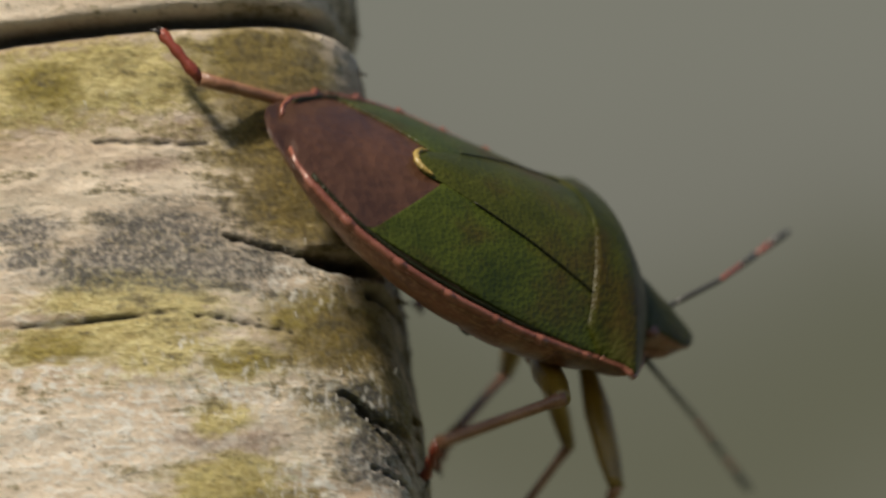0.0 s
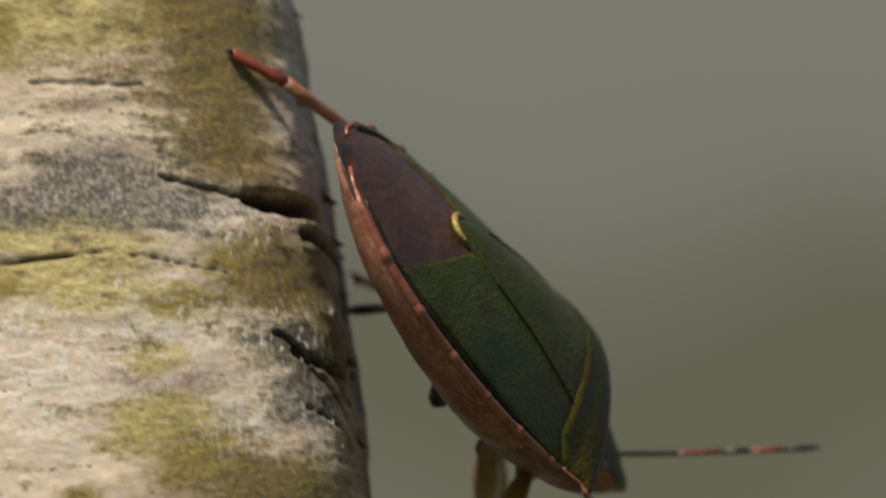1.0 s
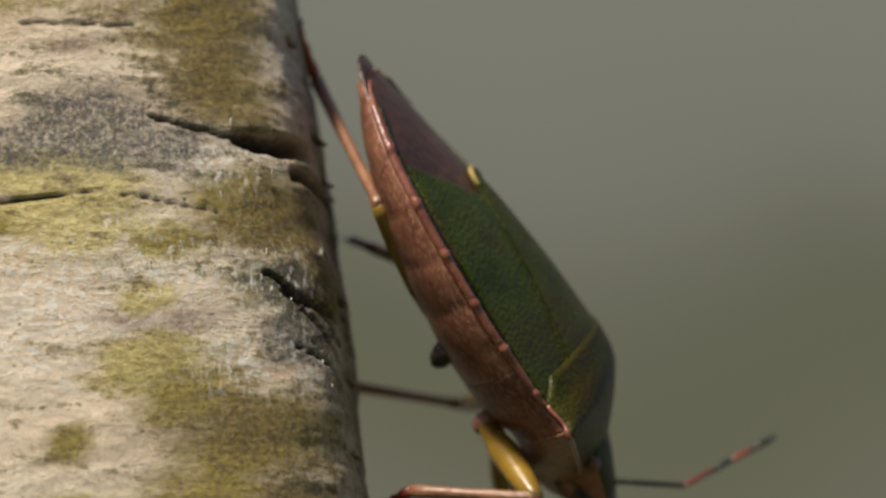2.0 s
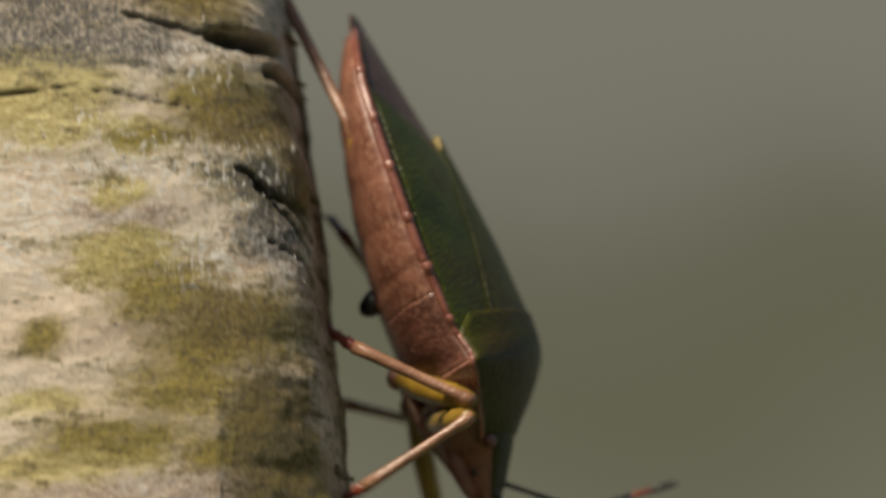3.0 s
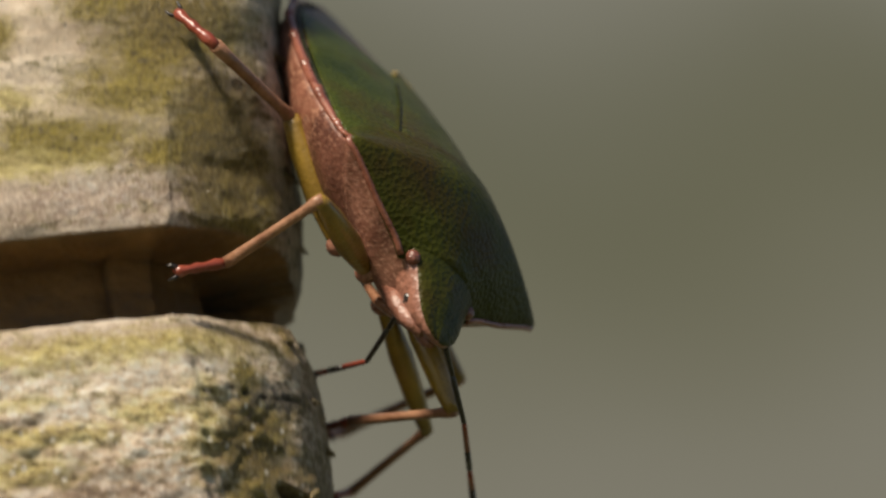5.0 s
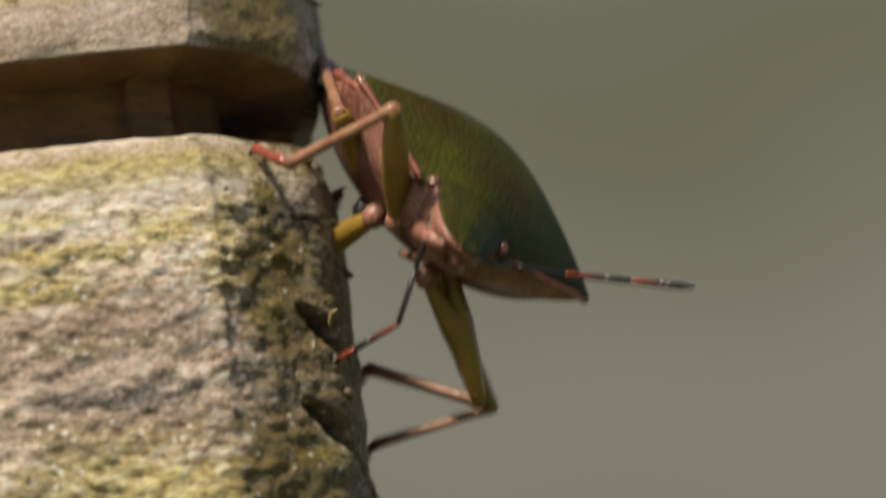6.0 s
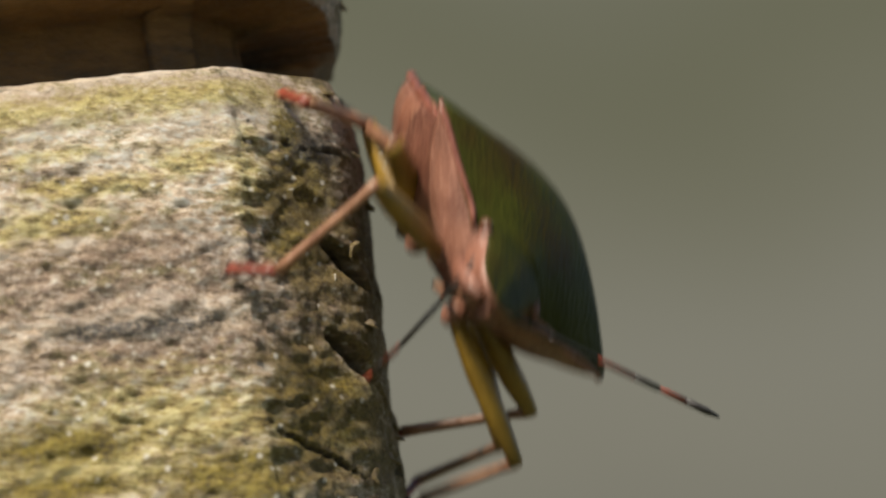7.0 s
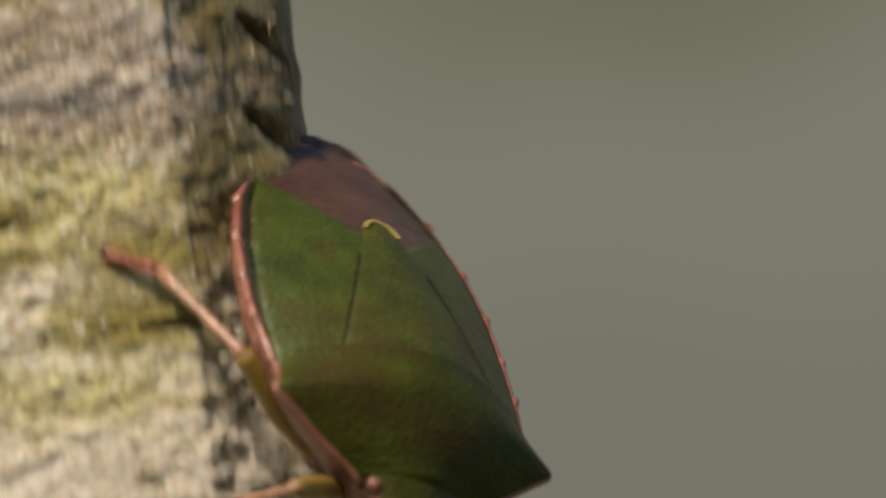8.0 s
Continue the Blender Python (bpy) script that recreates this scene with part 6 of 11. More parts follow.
    walk(middle_right[2], [
        (0, turned(-2.617, -3.226, -1.756, -0.0, 61.7, 31.4)),
        (0.1, turned(-2.391, -2.617, -1.420, -76.4, 61.1, -47.7)),
        (0.2, turned(-1.440, -1.971, -2.205, -137.5, 4.6, -105.9)),
        (0.3, turned(-1.233, -2.172, -2.505, -136.5, -15.0, -118.9)),
        (0.4, turned(-0.571, -1.835, -2.433, -132.8, -2.3, -136.5)),
        (0.5, turned(-0.835, -0.917, -2.903, -132.5, -10.3, -115.2)),
        (0.6, turned(-1.274, -0.268, -2.766, -132.8, -9.7, -112.7)),
        (0.7, turned(-1.885, 0.385, -2.501, -133.1, -9.8, -110.9)),
        (0.8, turned(-2.232, 0.792, -2.304, -132.8, -9.8, -112.4)),
        (0.9, turned(-1.096, 0.233, -2.855, -132.0, -11.6, -119.8)),
        (1, turned(0.232, -0.450, -3.322, -132.8, -5.0, -116.8)),
        (1.1, turned(0.318, -0.467, -3.069, -132.9, -3.8, -116.0)),
        (1.2, turned(0.259, -0.499, -2.803, -132.2, -8.6, -122.4)),
        (1.3, turned(0.255, -0.467, -2.701, -132.1, -6.8, -122.8)),
        (1.4, turned(0.325, -0.390, -2.579, -132.1, -2.0, -123.1)),
        (1.5, turned(0.453, -0.314, -2.400, -132.7, 6.5, -124.1)),
        (1.6, turned(0.557, -0.324, -2.102, -134.1, 20.9, -125.2)),
        (1.7, turned(0.388, -0.567, -1.653, -135.9, 48.1, -121.7)),
        (1.8, turned(0.033, -1.371, -1.457, 85.2, 88.0, 108.6)),
        (1.9, turned(0.049, -1.952, -1.789, 52.2, 59.3, 79.7)),
        (2, turned(0.131, -2.100, -2.182, 50.3, 44.7, 79.0)),
        (2.1, turned(0.233, -2.115, -2.471, 50.6, 36.6, 80.2)),
        (2.2, turned(0.297, -2.141, -2.615, 63.6, 49.4, 100.2)),
        (2.3, turned(0.274, -2.235, -2.601, 63.8, 48.1, 101.2)),
        (2.4, turned(0.262, -2.378, -2.300, 68.8, 53.2, 107.0)),
        (2.5, turned(0.201, -2.488, -2.032, 76.7, 57.7, 116.4)),
        (2.6, turned(-0.182, -2.482, -1.905, 102.1, 59.9, 147.5)),
        (2.7, turned(-0.753, -2.307, -1.634, 58.0, 34.6, 92.4)),
        (2.8, turned(-0.811, -1.823, -1.324, 62.2, 29.3, 99.4)),
        (2.9, turned(-0.658, -1.532, -1.052, 85.3, 43.1, 139.8)),
        (3, turned(-0.825, -2.533, -0.537, 75.6, 25.5, 130.8)),
        (3.1, turned(-0.942, -2.084, -0.442, 88.1, 28.9, 156.0)),
        (3.2, turned(-0.981, -1.594, -0.470, 89.2, 29.9, 157.4)),
        (3.3, turned(-1.320, -2.582, -0.470, 76.7, 27.3, 131.9)),
        (3.4, turned(-1.461, -4.544, -0.182, 111.9, 21.7, -154.8)),
        (3.5, turned(-1.745, -5.577, -0.120, 96.0, 32.5, 170.4)),
        (3.6, turned(-1.918, -5.449, -0.275, 95.9, 33.6, 173.3)),
        (3.7, turned(-2.057, -5.323, -0.400, 97.9, 34.8, 179.9)),
        (3.8, turned(-1.871, -4.953, -0.369, 107.4, 31.5, -159.8)),
        (3.9, turned(-1.796, -4.292, -0.396, 120.0, 20.6, -128.3)),
        (4, turned(-1.845, -3.949, -0.505, 123.9, 14.5, -111.8)),
        (4.05, turned(-2.552, -4.946, -0.308, 125.7, 24.3, -107.5)),
        (4.1, turned(-1.828, -3.207, 0.190, 128.5, 34.0, -102.6)),
        (4.2, turned(-1.625, -3.854, -0.528, 115.0, 23.3, -125.9)),
        (4.3, turned(-1.576, -4.129, -0.326, 112.2, 22.2, -133.1)),
        (4.4, turned(-1.568, -4.436, -0.143, 109.8, 21.3, -140.0)),
        (4.5, turned(-1.600, -4.754, 0.029, 108.0, 20.3, -145.3)),
        (4.6, turned(-1.663, -5.058, 0.200, 106.9, 19.5, -149.1)),
        (4.7, turned(-1.745, -5.331, 0.375, 106.3, 18.7, -151.2)),
        (4.8, turned(-1.829, -5.563, 0.557, 106.3, 17.9, -152.1)),
        (4.9, turned(-1.902, -5.751, 0.746, 106.6, 16.6, -152.1)),
        (5, turned(-1.947, -5.899, 0.942, 106.9, 14.9, -151.9)),
        (5.1, turned(-1.954, -6.008, 1.145, 107.2, 12.7, -151.8)),
        (5.2, turned(-1.913, -6.076, 1.354, 107.4, 9.9, -152.1)),
        (5.3, turned(-1.813, -6.092, 1.570, 107.6, 6.6, -152.9)),
        (5.4, turned(-0.307, -3.755, 0.442, 107.1, 8.4, -107.5)),
        (5.5, turned(0.038, -2.931, -1.351, 106.5, 3.0, -41.4)),
        (5.6, turned(0.217, -3.391, -0.920, 105.7, 19.9, -27.4)),
        (5.7, turned(-0.239, -3.454, -0.895, 105.7, 27.7, -20.2)),
        (5.75, turned(-2.930, -3.162, -1.372, 106.3, 26.1, -15.3)),
        (5.8, turned(-5.463, 0.229, -0.845, 103.2, -10.9, -29.1)),
        (5.9, turned(-5.216, 0.163, -0.606, 102.5, -13.7, -24.6)),
        (6, turned(-4.764, 0.036, -0.552, 100.7, -12.7, -17.0)),
        (6.1, turned(-4.508, -0.013, -0.677, 100.5, -11.4, -15.5)),
        (6.2, turned(-4.223, -0.152, -0.790, 100.3, -11.9, -13.4)),
        (6.3, turned(-4.009, -0.449, -1.197, 101.7, -25.4, -15.9)),
        (6.35, turned(-2.727, -1.030, -1.507, 163.0, -74.0, -91.6)),
        (6.4, turned(-1.428, -1.254, -1.289, -132.3, -31.3, -175.9)),
        (6.5, turned(-0.713, -2.016, -0.792, -131.8, -7.8, 176.0)),
        (6.6, turned(-0.409, -2.449, -0.999, -135.3, -18.6, -167.8)),
        (6.65, turned(1.051, -4.204, -2.585, -132.3, 4.2, 167.8)),
        (6.7, turned(0.642, -3.014, -1.125, -130.7, 13.7, -179.9)),
        (6.8, turned(1.247, -3.595, -1.302, -132.1, 16.0, 173.6)),
        (6.9, turned(1.003, -4.125, -1.041, -131.0, 16.6, 178.2)),
        (7, turned(0.513, -4.694, -0.588, -127.0, 18.3, -169.5)),
        (7.1, turned(0.034, -4.783, -1.000, -100.9, 33.5, -122.7)),
        (7.2, turned(-0.711, -4.984, -1.295, -94.2, 38.7, -118.3)),
        (7.3, turned(-2.158, -5.409, -0.414, -90.9, 32.8, -114.7)),
        (7.4, turned(-3.305, -5.616, 0.261, -93.2, 25.7, -119.7)),
        (7.5, turned(-3.304, -5.950, 0.462, -101.4, 28.3, -138.9)),
        (7.6, turned(-4.154, -5.404, 0.486, -98.5, 20.4, -133.9)),
        (7.7, turned(-3.791, -4.613, 0.289, -93.4, 27.9, -120.8)),
        (7.8, turned(-3.229, -3.617, -0.052, -92.7, 21.8, -119.0)),
        (7.9, turned(-3.632, -3.619, 0.399, -92.9, 20.2, -120.1)),
        (8, turned(-4.181, -4.234, 0.708, -95.1, 23.4, -123.8)),
    ])
    walk(hind_right[0], [
        (0, turned(0.000, 0.000, 0.000, -1.4, -26.2, 135.7)),
        (0.1, turned(0.000, 0.000, 0.000, -2.8, -23.4, 135.5)),
        (0.2, turned(0.000, 0.000, 0.000, -3.6, -16.5, 137.9)),
        (0.3, turned(0.000, 0.000, 0.000, 8.3, -20.2, 95.9)),
        (0.4, turned(0.000, 0.000, 0.000, 4.9, -27.5, 102.2)),
        (0.5, turned(0.000, 0.000, 0.000, 1.6, -29.8, 107.6)),
        (0.6, turned(0.000, 0.000, 0.000, 0.5, -28.0, 108.4)),
        (0.7, turned(0.000, 0.000, 0.000, -1.0, -23.6, 110.4)),
        (0.8, turned(0.000, 0.000, 0.000, -2.8, -21.1, 113.9)),
        (0.9, turned(0.000, 0.000, 0.000, -4.3, -21.9, 116.1)),
        (1, turned(0.000, 0.000, 0.000, -5.7, -23.3, 118.0)),
        (1.1, turned(0.000, 0.000, 0.000, -5.5, -23.3, 119.5)),
        (1.2, turned(0.000, 0.000, 0.000, -5.1, -23.4, 120.3)),
        (1.3, turned(0.000, 0.000, 0.000, -5.1, -11.6, 121.7)),
        (1.4, turned(0.000, 0.000, 0.000, -4.9, -10.6, 123.9)),
        (1.5, turned(0.000, 0.000, 0.000, -4.8, -7.4, 128.2)),
        (1.6, turned(0.000, 0.000, 0.000, -5.9, -6.4, 142.8)),
        (1.65, turned(0.000, 0.000, 0.000, -7.4, -6.3, 162.6)),
        (1.7, turned(0.000, 0.000, 0.000, -7.7, -9.5, 168.8)),
        (1.8, turned(0.000, 0.000, 0.000, -8.5, -4.4, -175.6)),
        (1.9, turned(0.000, 0.000, 0.000, -10.9, -7.0, -156.0)),
        (2, turned(0.000, 0.000, 0.000, -10.2, -7.4, -160.0)),
        (2.1, turned(0.000, 0.000, 0.000, -9.9, -7.3, -159.3)),
        (2.2, turned(0.000, 0.000, 0.000, -9.6, -7.3, -159.1)),
        (2.3, turned(0.000, 0.000, 0.000, -9.3, -7.3, -159.0)),
        (2.4, turned(0.000, 0.000, 0.000, -8.8, -6.9, -159.8)),
        (2.5, turned(0.000, 0.000, 0.000, -11.2, -24.9, -155.1)),
        (2.6, turned(0.000, 0.000, 0.000, -11.8, -23.2, -153.2)),
        (2.7, turned(0.000, 0.000, 0.000, -11.5, -18.7, -152.0)),
        (2.8, turned(0.000, 0.000, 0.000, -13.9, -15.9, -144.1)),
        (2.9, turned(0.000, 0.000, 0.000, -18.8, -16.6, -129.6)),
        (3, turned(0.000, 0.000, 0.000, -13.4, -12.9, -148.8)),
        (3.1, turned(0.000, 0.000, 0.000, -13.7, -13.6, -149.6)),
        (3.15, turned(0.000, 0.000, 0.000, -15.6, -16.1, -143.8)),
        (3.2, turned(0.000, 0.000, 0.000, -14.0, -14.5, -150.2)),
        (3.25, turned(0.000, 0.000, 0.000, -62.8, -26.7, -86.1)),
        (3.3, turned(0.000, 0.000, 0.000, -101.8, -4.3, -16.0)),
        (3.35, turned(0.000, 0.000, 0.000, -102.9, -10.5, 8.7)),
        (3.4, turned(0.000, 0.000, 0.000, -110.7, -5.7, 68.0)),
        (3.5, turned(0.000, 0.000, 0.000, -109.9, -13.5, 66.6)),
        (3.6, turned(0.000, 0.000, 0.000, -110.7, -15.1, 72.8)),
        (3.7, turned(0.000, 0.000, 0.000, -113.0, -15.5, 84.1)),
        (3.8, turned(0.000, 0.000, 0.000, -113.7, -17.0, 87.7)),
        (3.9, turned(0.000, 0.000, 0.000, -113.1, -19.2, 86.5)),
        (4, turned(0.000, 0.000, 0.000, -115.1, -17.2, 92.7)),
        (4.1, turned(0.000, 0.000, 0.000, -117.1, -13.4, 99.1)),
        (4.2, turned(0.000, 0.000, 0.000, -118.1, -11.0, 103.1)),
        (4.3, turned(0.000, 0.000, 0.000, -118.7, -9.6, 106.1)),
        (4.4, turned(0.000, 0.000, 0.000, -119.0, -8.9, 107.9)),
        (4.5, turned(0.000, 0.000, 0.000, -122.5, -11.9, 112.9)),
        (4.6, turned(0.000, 0.000, 0.000, -132.9, -18.2, 127.0)),
        (4.7, turned(0.000, 0.000, 0.000, -149.7, -22.1, 148.4)),
        (4.8, turned(0.000, 0.000, 0.000, -168.3, -19.5, 172.0)),
        (4.9, turned(0.000, 0.000, 0.000, 177.2, -11.4, -168.5)),
        (5, turned(0.000, 0.000, 0.000, 168.9, -2.8, -156.1)),
        (5.1, turned(0.000, 0.000, 0.000, 166.2, 0.9, -151.7)),
        (5.2, turned(0.000, 0.000, 0.000, 166.5, 3.0, -151.1)),
        (5.3, turned(0.000, 0.000, 0.000, 166.9, 3.9, -149.1)),
        (5.4, turned(0.000, 0.000, 0.000, 166.0, 5.5, -138.8)),
        (5.5, turned(0.000, 0.000, 0.000, 165.5, 7.1, -129.6)),
        (5.6, turned(0.000, 0.000, 0.000, 164.6, 0.1, -119.8)),
        (5.7, turned(0.000, 0.000, 0.000, 151.6, -9.8, -80.3)),
        (5.8, turned(0.000, 0.000, 0.000, 147.3, -16.7, -70.2)),
        (5.9, turned(0.000, 0.000, 0.000, 144.3, -14.6, -58.3)),
        (6, turned(0.000, 0.000, 0.000, 142.5, -12.4, -49.8)),
        (6.1, turned(0.000, 0.000, 0.000, 142.1, -12.0, -47.1)),
        (6.2, turned(0.000, 0.000, 0.000, 141.7, -12.0, -45.1)),
        (6.3, turned(0.000, 0.000, 0.000, 141.7, -12.6, -44.7)),
        (6.4, turned(0.000, 0.000, 0.000, 141.9, -13.4, -45.6)),
        (6.5, turned(0.000, 0.000, 0.000, 142.2, -14.0, -46.8)),
        (6.6, turned(0.000, 0.000, 0.000, 142.5, -15.4, -48.0)),
        (6.7, turned(0.000, 0.000, 0.000, 143.1, -17.4, -50.9)),
        (6.8, turned(0.000, 0.000, 0.000, 143.9, -17.9, -53.9)),
        (6.9, turned(0.000, 0.000, 0.000, 143.4, -11.9, -50.7)),
        (7, turned(0.000, 0.000, 0.000, 143.5, -5.5, -49.1)),
        (7.1, turned(0.000, 0.000, 0.000, 144.9, -3.1, -58.3)),
        (7.2, turned(0.000, 0.000, 0.000, 146.2, -0.3, -73.9)),
        (7.25, turned(0.000, 0.000, 0.000, 145.5, 0.6, -97.3)),
        (7.3, turned(0.000, 0.000, 0.000, 143.9, 2.2, -120.9)),
        (7.4, turned(0.000, 0.000, 0.000, 143.2, 5.6, -130.9)),
        (7.5, turned(0.000, 0.000, 0.000, 143.0, 9.6, -130.6)),
        (7.6, turned(0.000, 0.000, 0.000, 141.8, 8.0, -145.3)),
        (7.7, turned(0.000, 0.000, 0.000, 141.7, 5.1, -156.4)),
        (7.8, turned(0.000, 0.000, 0.000, 142.7, 2.4, -165.1)),
        (7.9, turned(0.000, 0.000, 0.000, 144.4, -1.6, -168.4)),
        (8, turned(0.000, 0.000, 0.000, 142.6, -9.1, -177.5)),
    ])
    walk(hind_right[1], [
        (0, turned(-2.955, 2.881, 2.031, -0.2, 8.3, -174.7)),
        (0.1, turned(-3.013, 2.960, 1.824, 0.3, 12.0, -174.1)),
        (0.2, turned(-3.274, 2.954, 1.308, 0.9, 15.0, -174.6)),
        (0.3, turned(-0.451, 4.293, 1.588, 2.1, 5.0, -174.9)),
        (0.4, turned(-0.859, 3.987, 2.127, 6.4, 12.1, -157.5)),
        (0.5, turned(-1.206, 3.806, 2.287, 6.9, 15.0, -161.8)),
        (0.6, turned(-1.286, 3.851, 2.162, 5.9, 11.3, -164.3)),
        (0.7, turned(-1.469, 3.949, 1.845, 5.0, 4.8, -165.9)),
        (0.8, turned(-1.740, 3.923, 1.657, 4.3, 2.3, -168.8)),
        (0.9, turned(-1.879, 3.831, 1.718, 3.3, 6.3, -173.5)),
        (1, turned(-1.988, 3.728, 1.817, 2.2, 10.1, -177.8)),
        (1.1, turned(-2.082, 3.676, 1.821, 2.4, 8.2, -178.5)),
        (1.2, turned(-2.128, 3.643, 1.832, 2.8, 5.6, -178.4)),
        (1.3, turned(-2.373, 3.832, 0.920, 2.7, -3.3, -174.9)),
        (1.4, turned(-2.520, 3.753, 0.850, 3.1, -3.1, -174.1)),
        (1.5, turned(-2.823, 3.584, 0.589, 3.5, -4.6, -174.1)),
        (1.6, turned(-3.644, 2.760, 0.518, 4.2, -5.5, -178.8)),
        (1.65, turned(-4.364, 1.365, 0.501, 5.1, -6.7, 167.8)),
        (1.7, turned(-4.450, 0.881, 0.757, 5.8, 3.2, 148.8)),
        (1.8, turned(-4.573, -0.353, 0.350, 6.0, 2.3, 128.2)),
        (1.9, turned(-4.169, -1.860, 0.557, 6.4, 0.6, 130.9)),
        (2, turned(-4.286, -1.561, 0.591, 6.2, 5.9, 119.8)),
        (2.1, turned(-4.266, -1.618, 0.583, 6.7, 5.8, 119.9)),
        (2.2, turned(-4.264, -1.623, 0.587, 7.3, 5.1, 121.1)),
        (2.3, turned(-4.259, -1.636, 0.585, 8.0, 3.8, 123.5)),
        (2.4, turned(-4.285, -1.577, 0.557, 8.4, -0.6, 128.3)),
        (2.5, turned(-3.781, -1.758, 1.942, 10.7, 4.1, 146.1)),
        (2.6, turned(-3.773, -1.905, 1.813, 10.6, 1.7, 146.4)),
        (2.7, turned(-3.850, -2.040, 1.473, 10.3, 0.2, 140.3)),
        (2.8, turned(-3.585, -2.592, 1.262, 10.6, 1.0, 140.8)),
        (2.9, turned(-2.815, -3.393, 1.315, 12.0, 4.8, 151.4)),
        (3, turned(-3.835, -2.322, 1.029, 14.3, 7.3, 161.3)),
        (3.1, turned(-3.857, -2.259, 1.085, 13.3, 7.3, 154.6)),
        (3.15, turned(-3.565, -2.609, 1.279, 13.8, 5.7, 162.1)),
        (3.2, turned(-3.865, -2.211, 1.153, 12.9, 6.6, 154.2)),
        (3.25, turned(0.277, -4.098, 2.071, 13.5, 1.8, 166.2)),
        (3.3, turned(4.410, -1.259, 0.350, 12.7, -5.9, -176.9)),
        (3.35, turned(4.470, 0.688, 0.841, 12.5, 4.5, 167.2)),
        (3.4, turned(1.714, 4.244, 0.463, 14.1, 14.7, 179.7)),
        (3.5, turned(1.773, 4.106, 1.073, 8.0, 28.9, 167.5)),
        (3.6, turned(1.314, 4.243, 1.199, 7.6, 28.8, 170.1)),
        (3.7, turned(0.462, 4.407, 1.234, 8.7, 26.4, 176.1)),
        (3.8, turned(0.178, 4.396, 1.342, 11.2, 27.3, -175.1)),
        (3.9, turned(0.273, 4.336, 1.511, 17.8, 29.0, -158.9)),
        (4, turned(-0.205, 4.390, 1.360, 31.8, 25.6, -129.7)),
        (4.1, turned(-0.710, 4.420, 1.061, 38.0, 18.4, -114.7)),
        (4.2, turned(-1.025, 4.397, 0.884, 39.8, 14.9, -109.6)),
        (4.3, turned(-1.252, 4.358, 0.771, 40.4, 13.2, -107.9)),
        (4.4, turned(-1.391, 4.326, 0.711, 40.4, 12.2, -108.7)),
        (4.5, turned(-1.747, 4.147, 0.951, 38.2, 15.4, -114.3)),
        (4.6, turned(-2.625, 3.492, 1.438, 31.1, 22.5, -129.9)),
        (4.7, turned(-3.625, 2.236, 1.737, 17.8, 28.4, -153.8)),
        (4.8, turned(-4.292, 0.600, 1.541, 1.2, 28.6, 178.5)),
        (4.9, turned(-4.418, -0.902, 0.911, -12.3, 22.8, 154.5)),
        (5, turned(-4.199, -1.864, 0.231, -19.6, 15.9, 138.9)),
        (5.1, turned(-4.047, -2.186, -0.070, -21.8, 12.7, 133.2)),
        (5.2, turned(-4.021, -2.221, -0.241, -21.2, 11.4, 136.1)),
        (5.3, turned(-3.939, -2.354, -0.314, -20.7, 10.4, 139.1)),
        (5.4, turned(-3.441, -3.020, -0.441, -21.8, 8.1, 142.7)),
        (5.5, turned(-2.909, -3.517, -0.569, -22.9, 6.6, 146.9)),
        (5.6, turned(-2.290, -3.990, -0.009, -21.7, 2.8, 147.2)),
        (5.7, turned(0.768, -4.468, 0.782, -20.8, -1.3, 160.1)),
        (5.8, turned(1.495, -4.146, 1.320, -14.6, 14.7, 173.7)),
        (5.9, turned(2.334, -3.790, 1.159, -14.6, 3.0, -178.0)),
        (6, turned(2.903, -3.429, 0.989, -15.7, -8.7, -174.2)),
        (6.1, turned(3.064, -3.294, 0.962, -15.8, -7.7, -173.5)),
        (6.2, turned(3.176, -3.186, 0.960, -15.8, -5.6, -172.6)),
        (6.3, turned(3.194, -3.156, 1.001, -15.8, -2.7, -170.5)),
        (6.4, turned(3.129, -3.200, 1.063, -15.5, 1.3, -167.9)),
        (6.5, turned(3.052, -3.256, 1.115, -15.3, 4.5, -166.9)),
        (6.6, turned(2.966, -3.297, 1.219, -15.4, 7.2, -169.1)),
        (6.7, turned(2.767, -3.410, 1.372, -16.0, 9.9, -173.5)),
        (6.8, turned(2.578, -3.538, 1.413, -16.7, 11.4, -176.9)),
        (6.9, turned(2.852, -3.480, 0.954, -16.9, 10.9, -177.1)),
        (7, turned(2.994, -3.466, 0.436, -17.2, 8.2, -176.5)),
        (7.1, turned(2.411, -3.909, 0.246, -18.1, 5.3, 175.3)),
        (7.2, turned(1.272, -4.420, 0.028, -19.0, -1.9, 162.9)),
        (7.25, turned(-0.588, -4.562, -0.049, -19.8, -1.5, 153.7)),
        (7.3, turned(-2.361, -3.944, -0.178, -20.8, -1.4, 143.9)),
        (7.4, turned(-2.998, -3.460, -0.450, -22.8, -4.0, 143.7)),
        (7.5, turned(-2.951, -3.445, -0.765, -24.6, -1.1, 141.8)),
        (7.6, turned(-3.744, -2.595, -0.640, -19.4, 16.6, 154.3)),
        (7.7, turned(-4.199, -1.835, -0.408, -18.2, 11.1, 149.4)),
        (7.8, turned(-4.440, -1.187, -0.191, -16.7, 6.7, 142.9)),
        (7.9, turned(-4.504, -0.928, 0.125, -14.4, 13.5, 148.1)),
        (8, turned(-4.538, -0.197, 0.723, -12.1, 22.2, 162.9)),
    ])
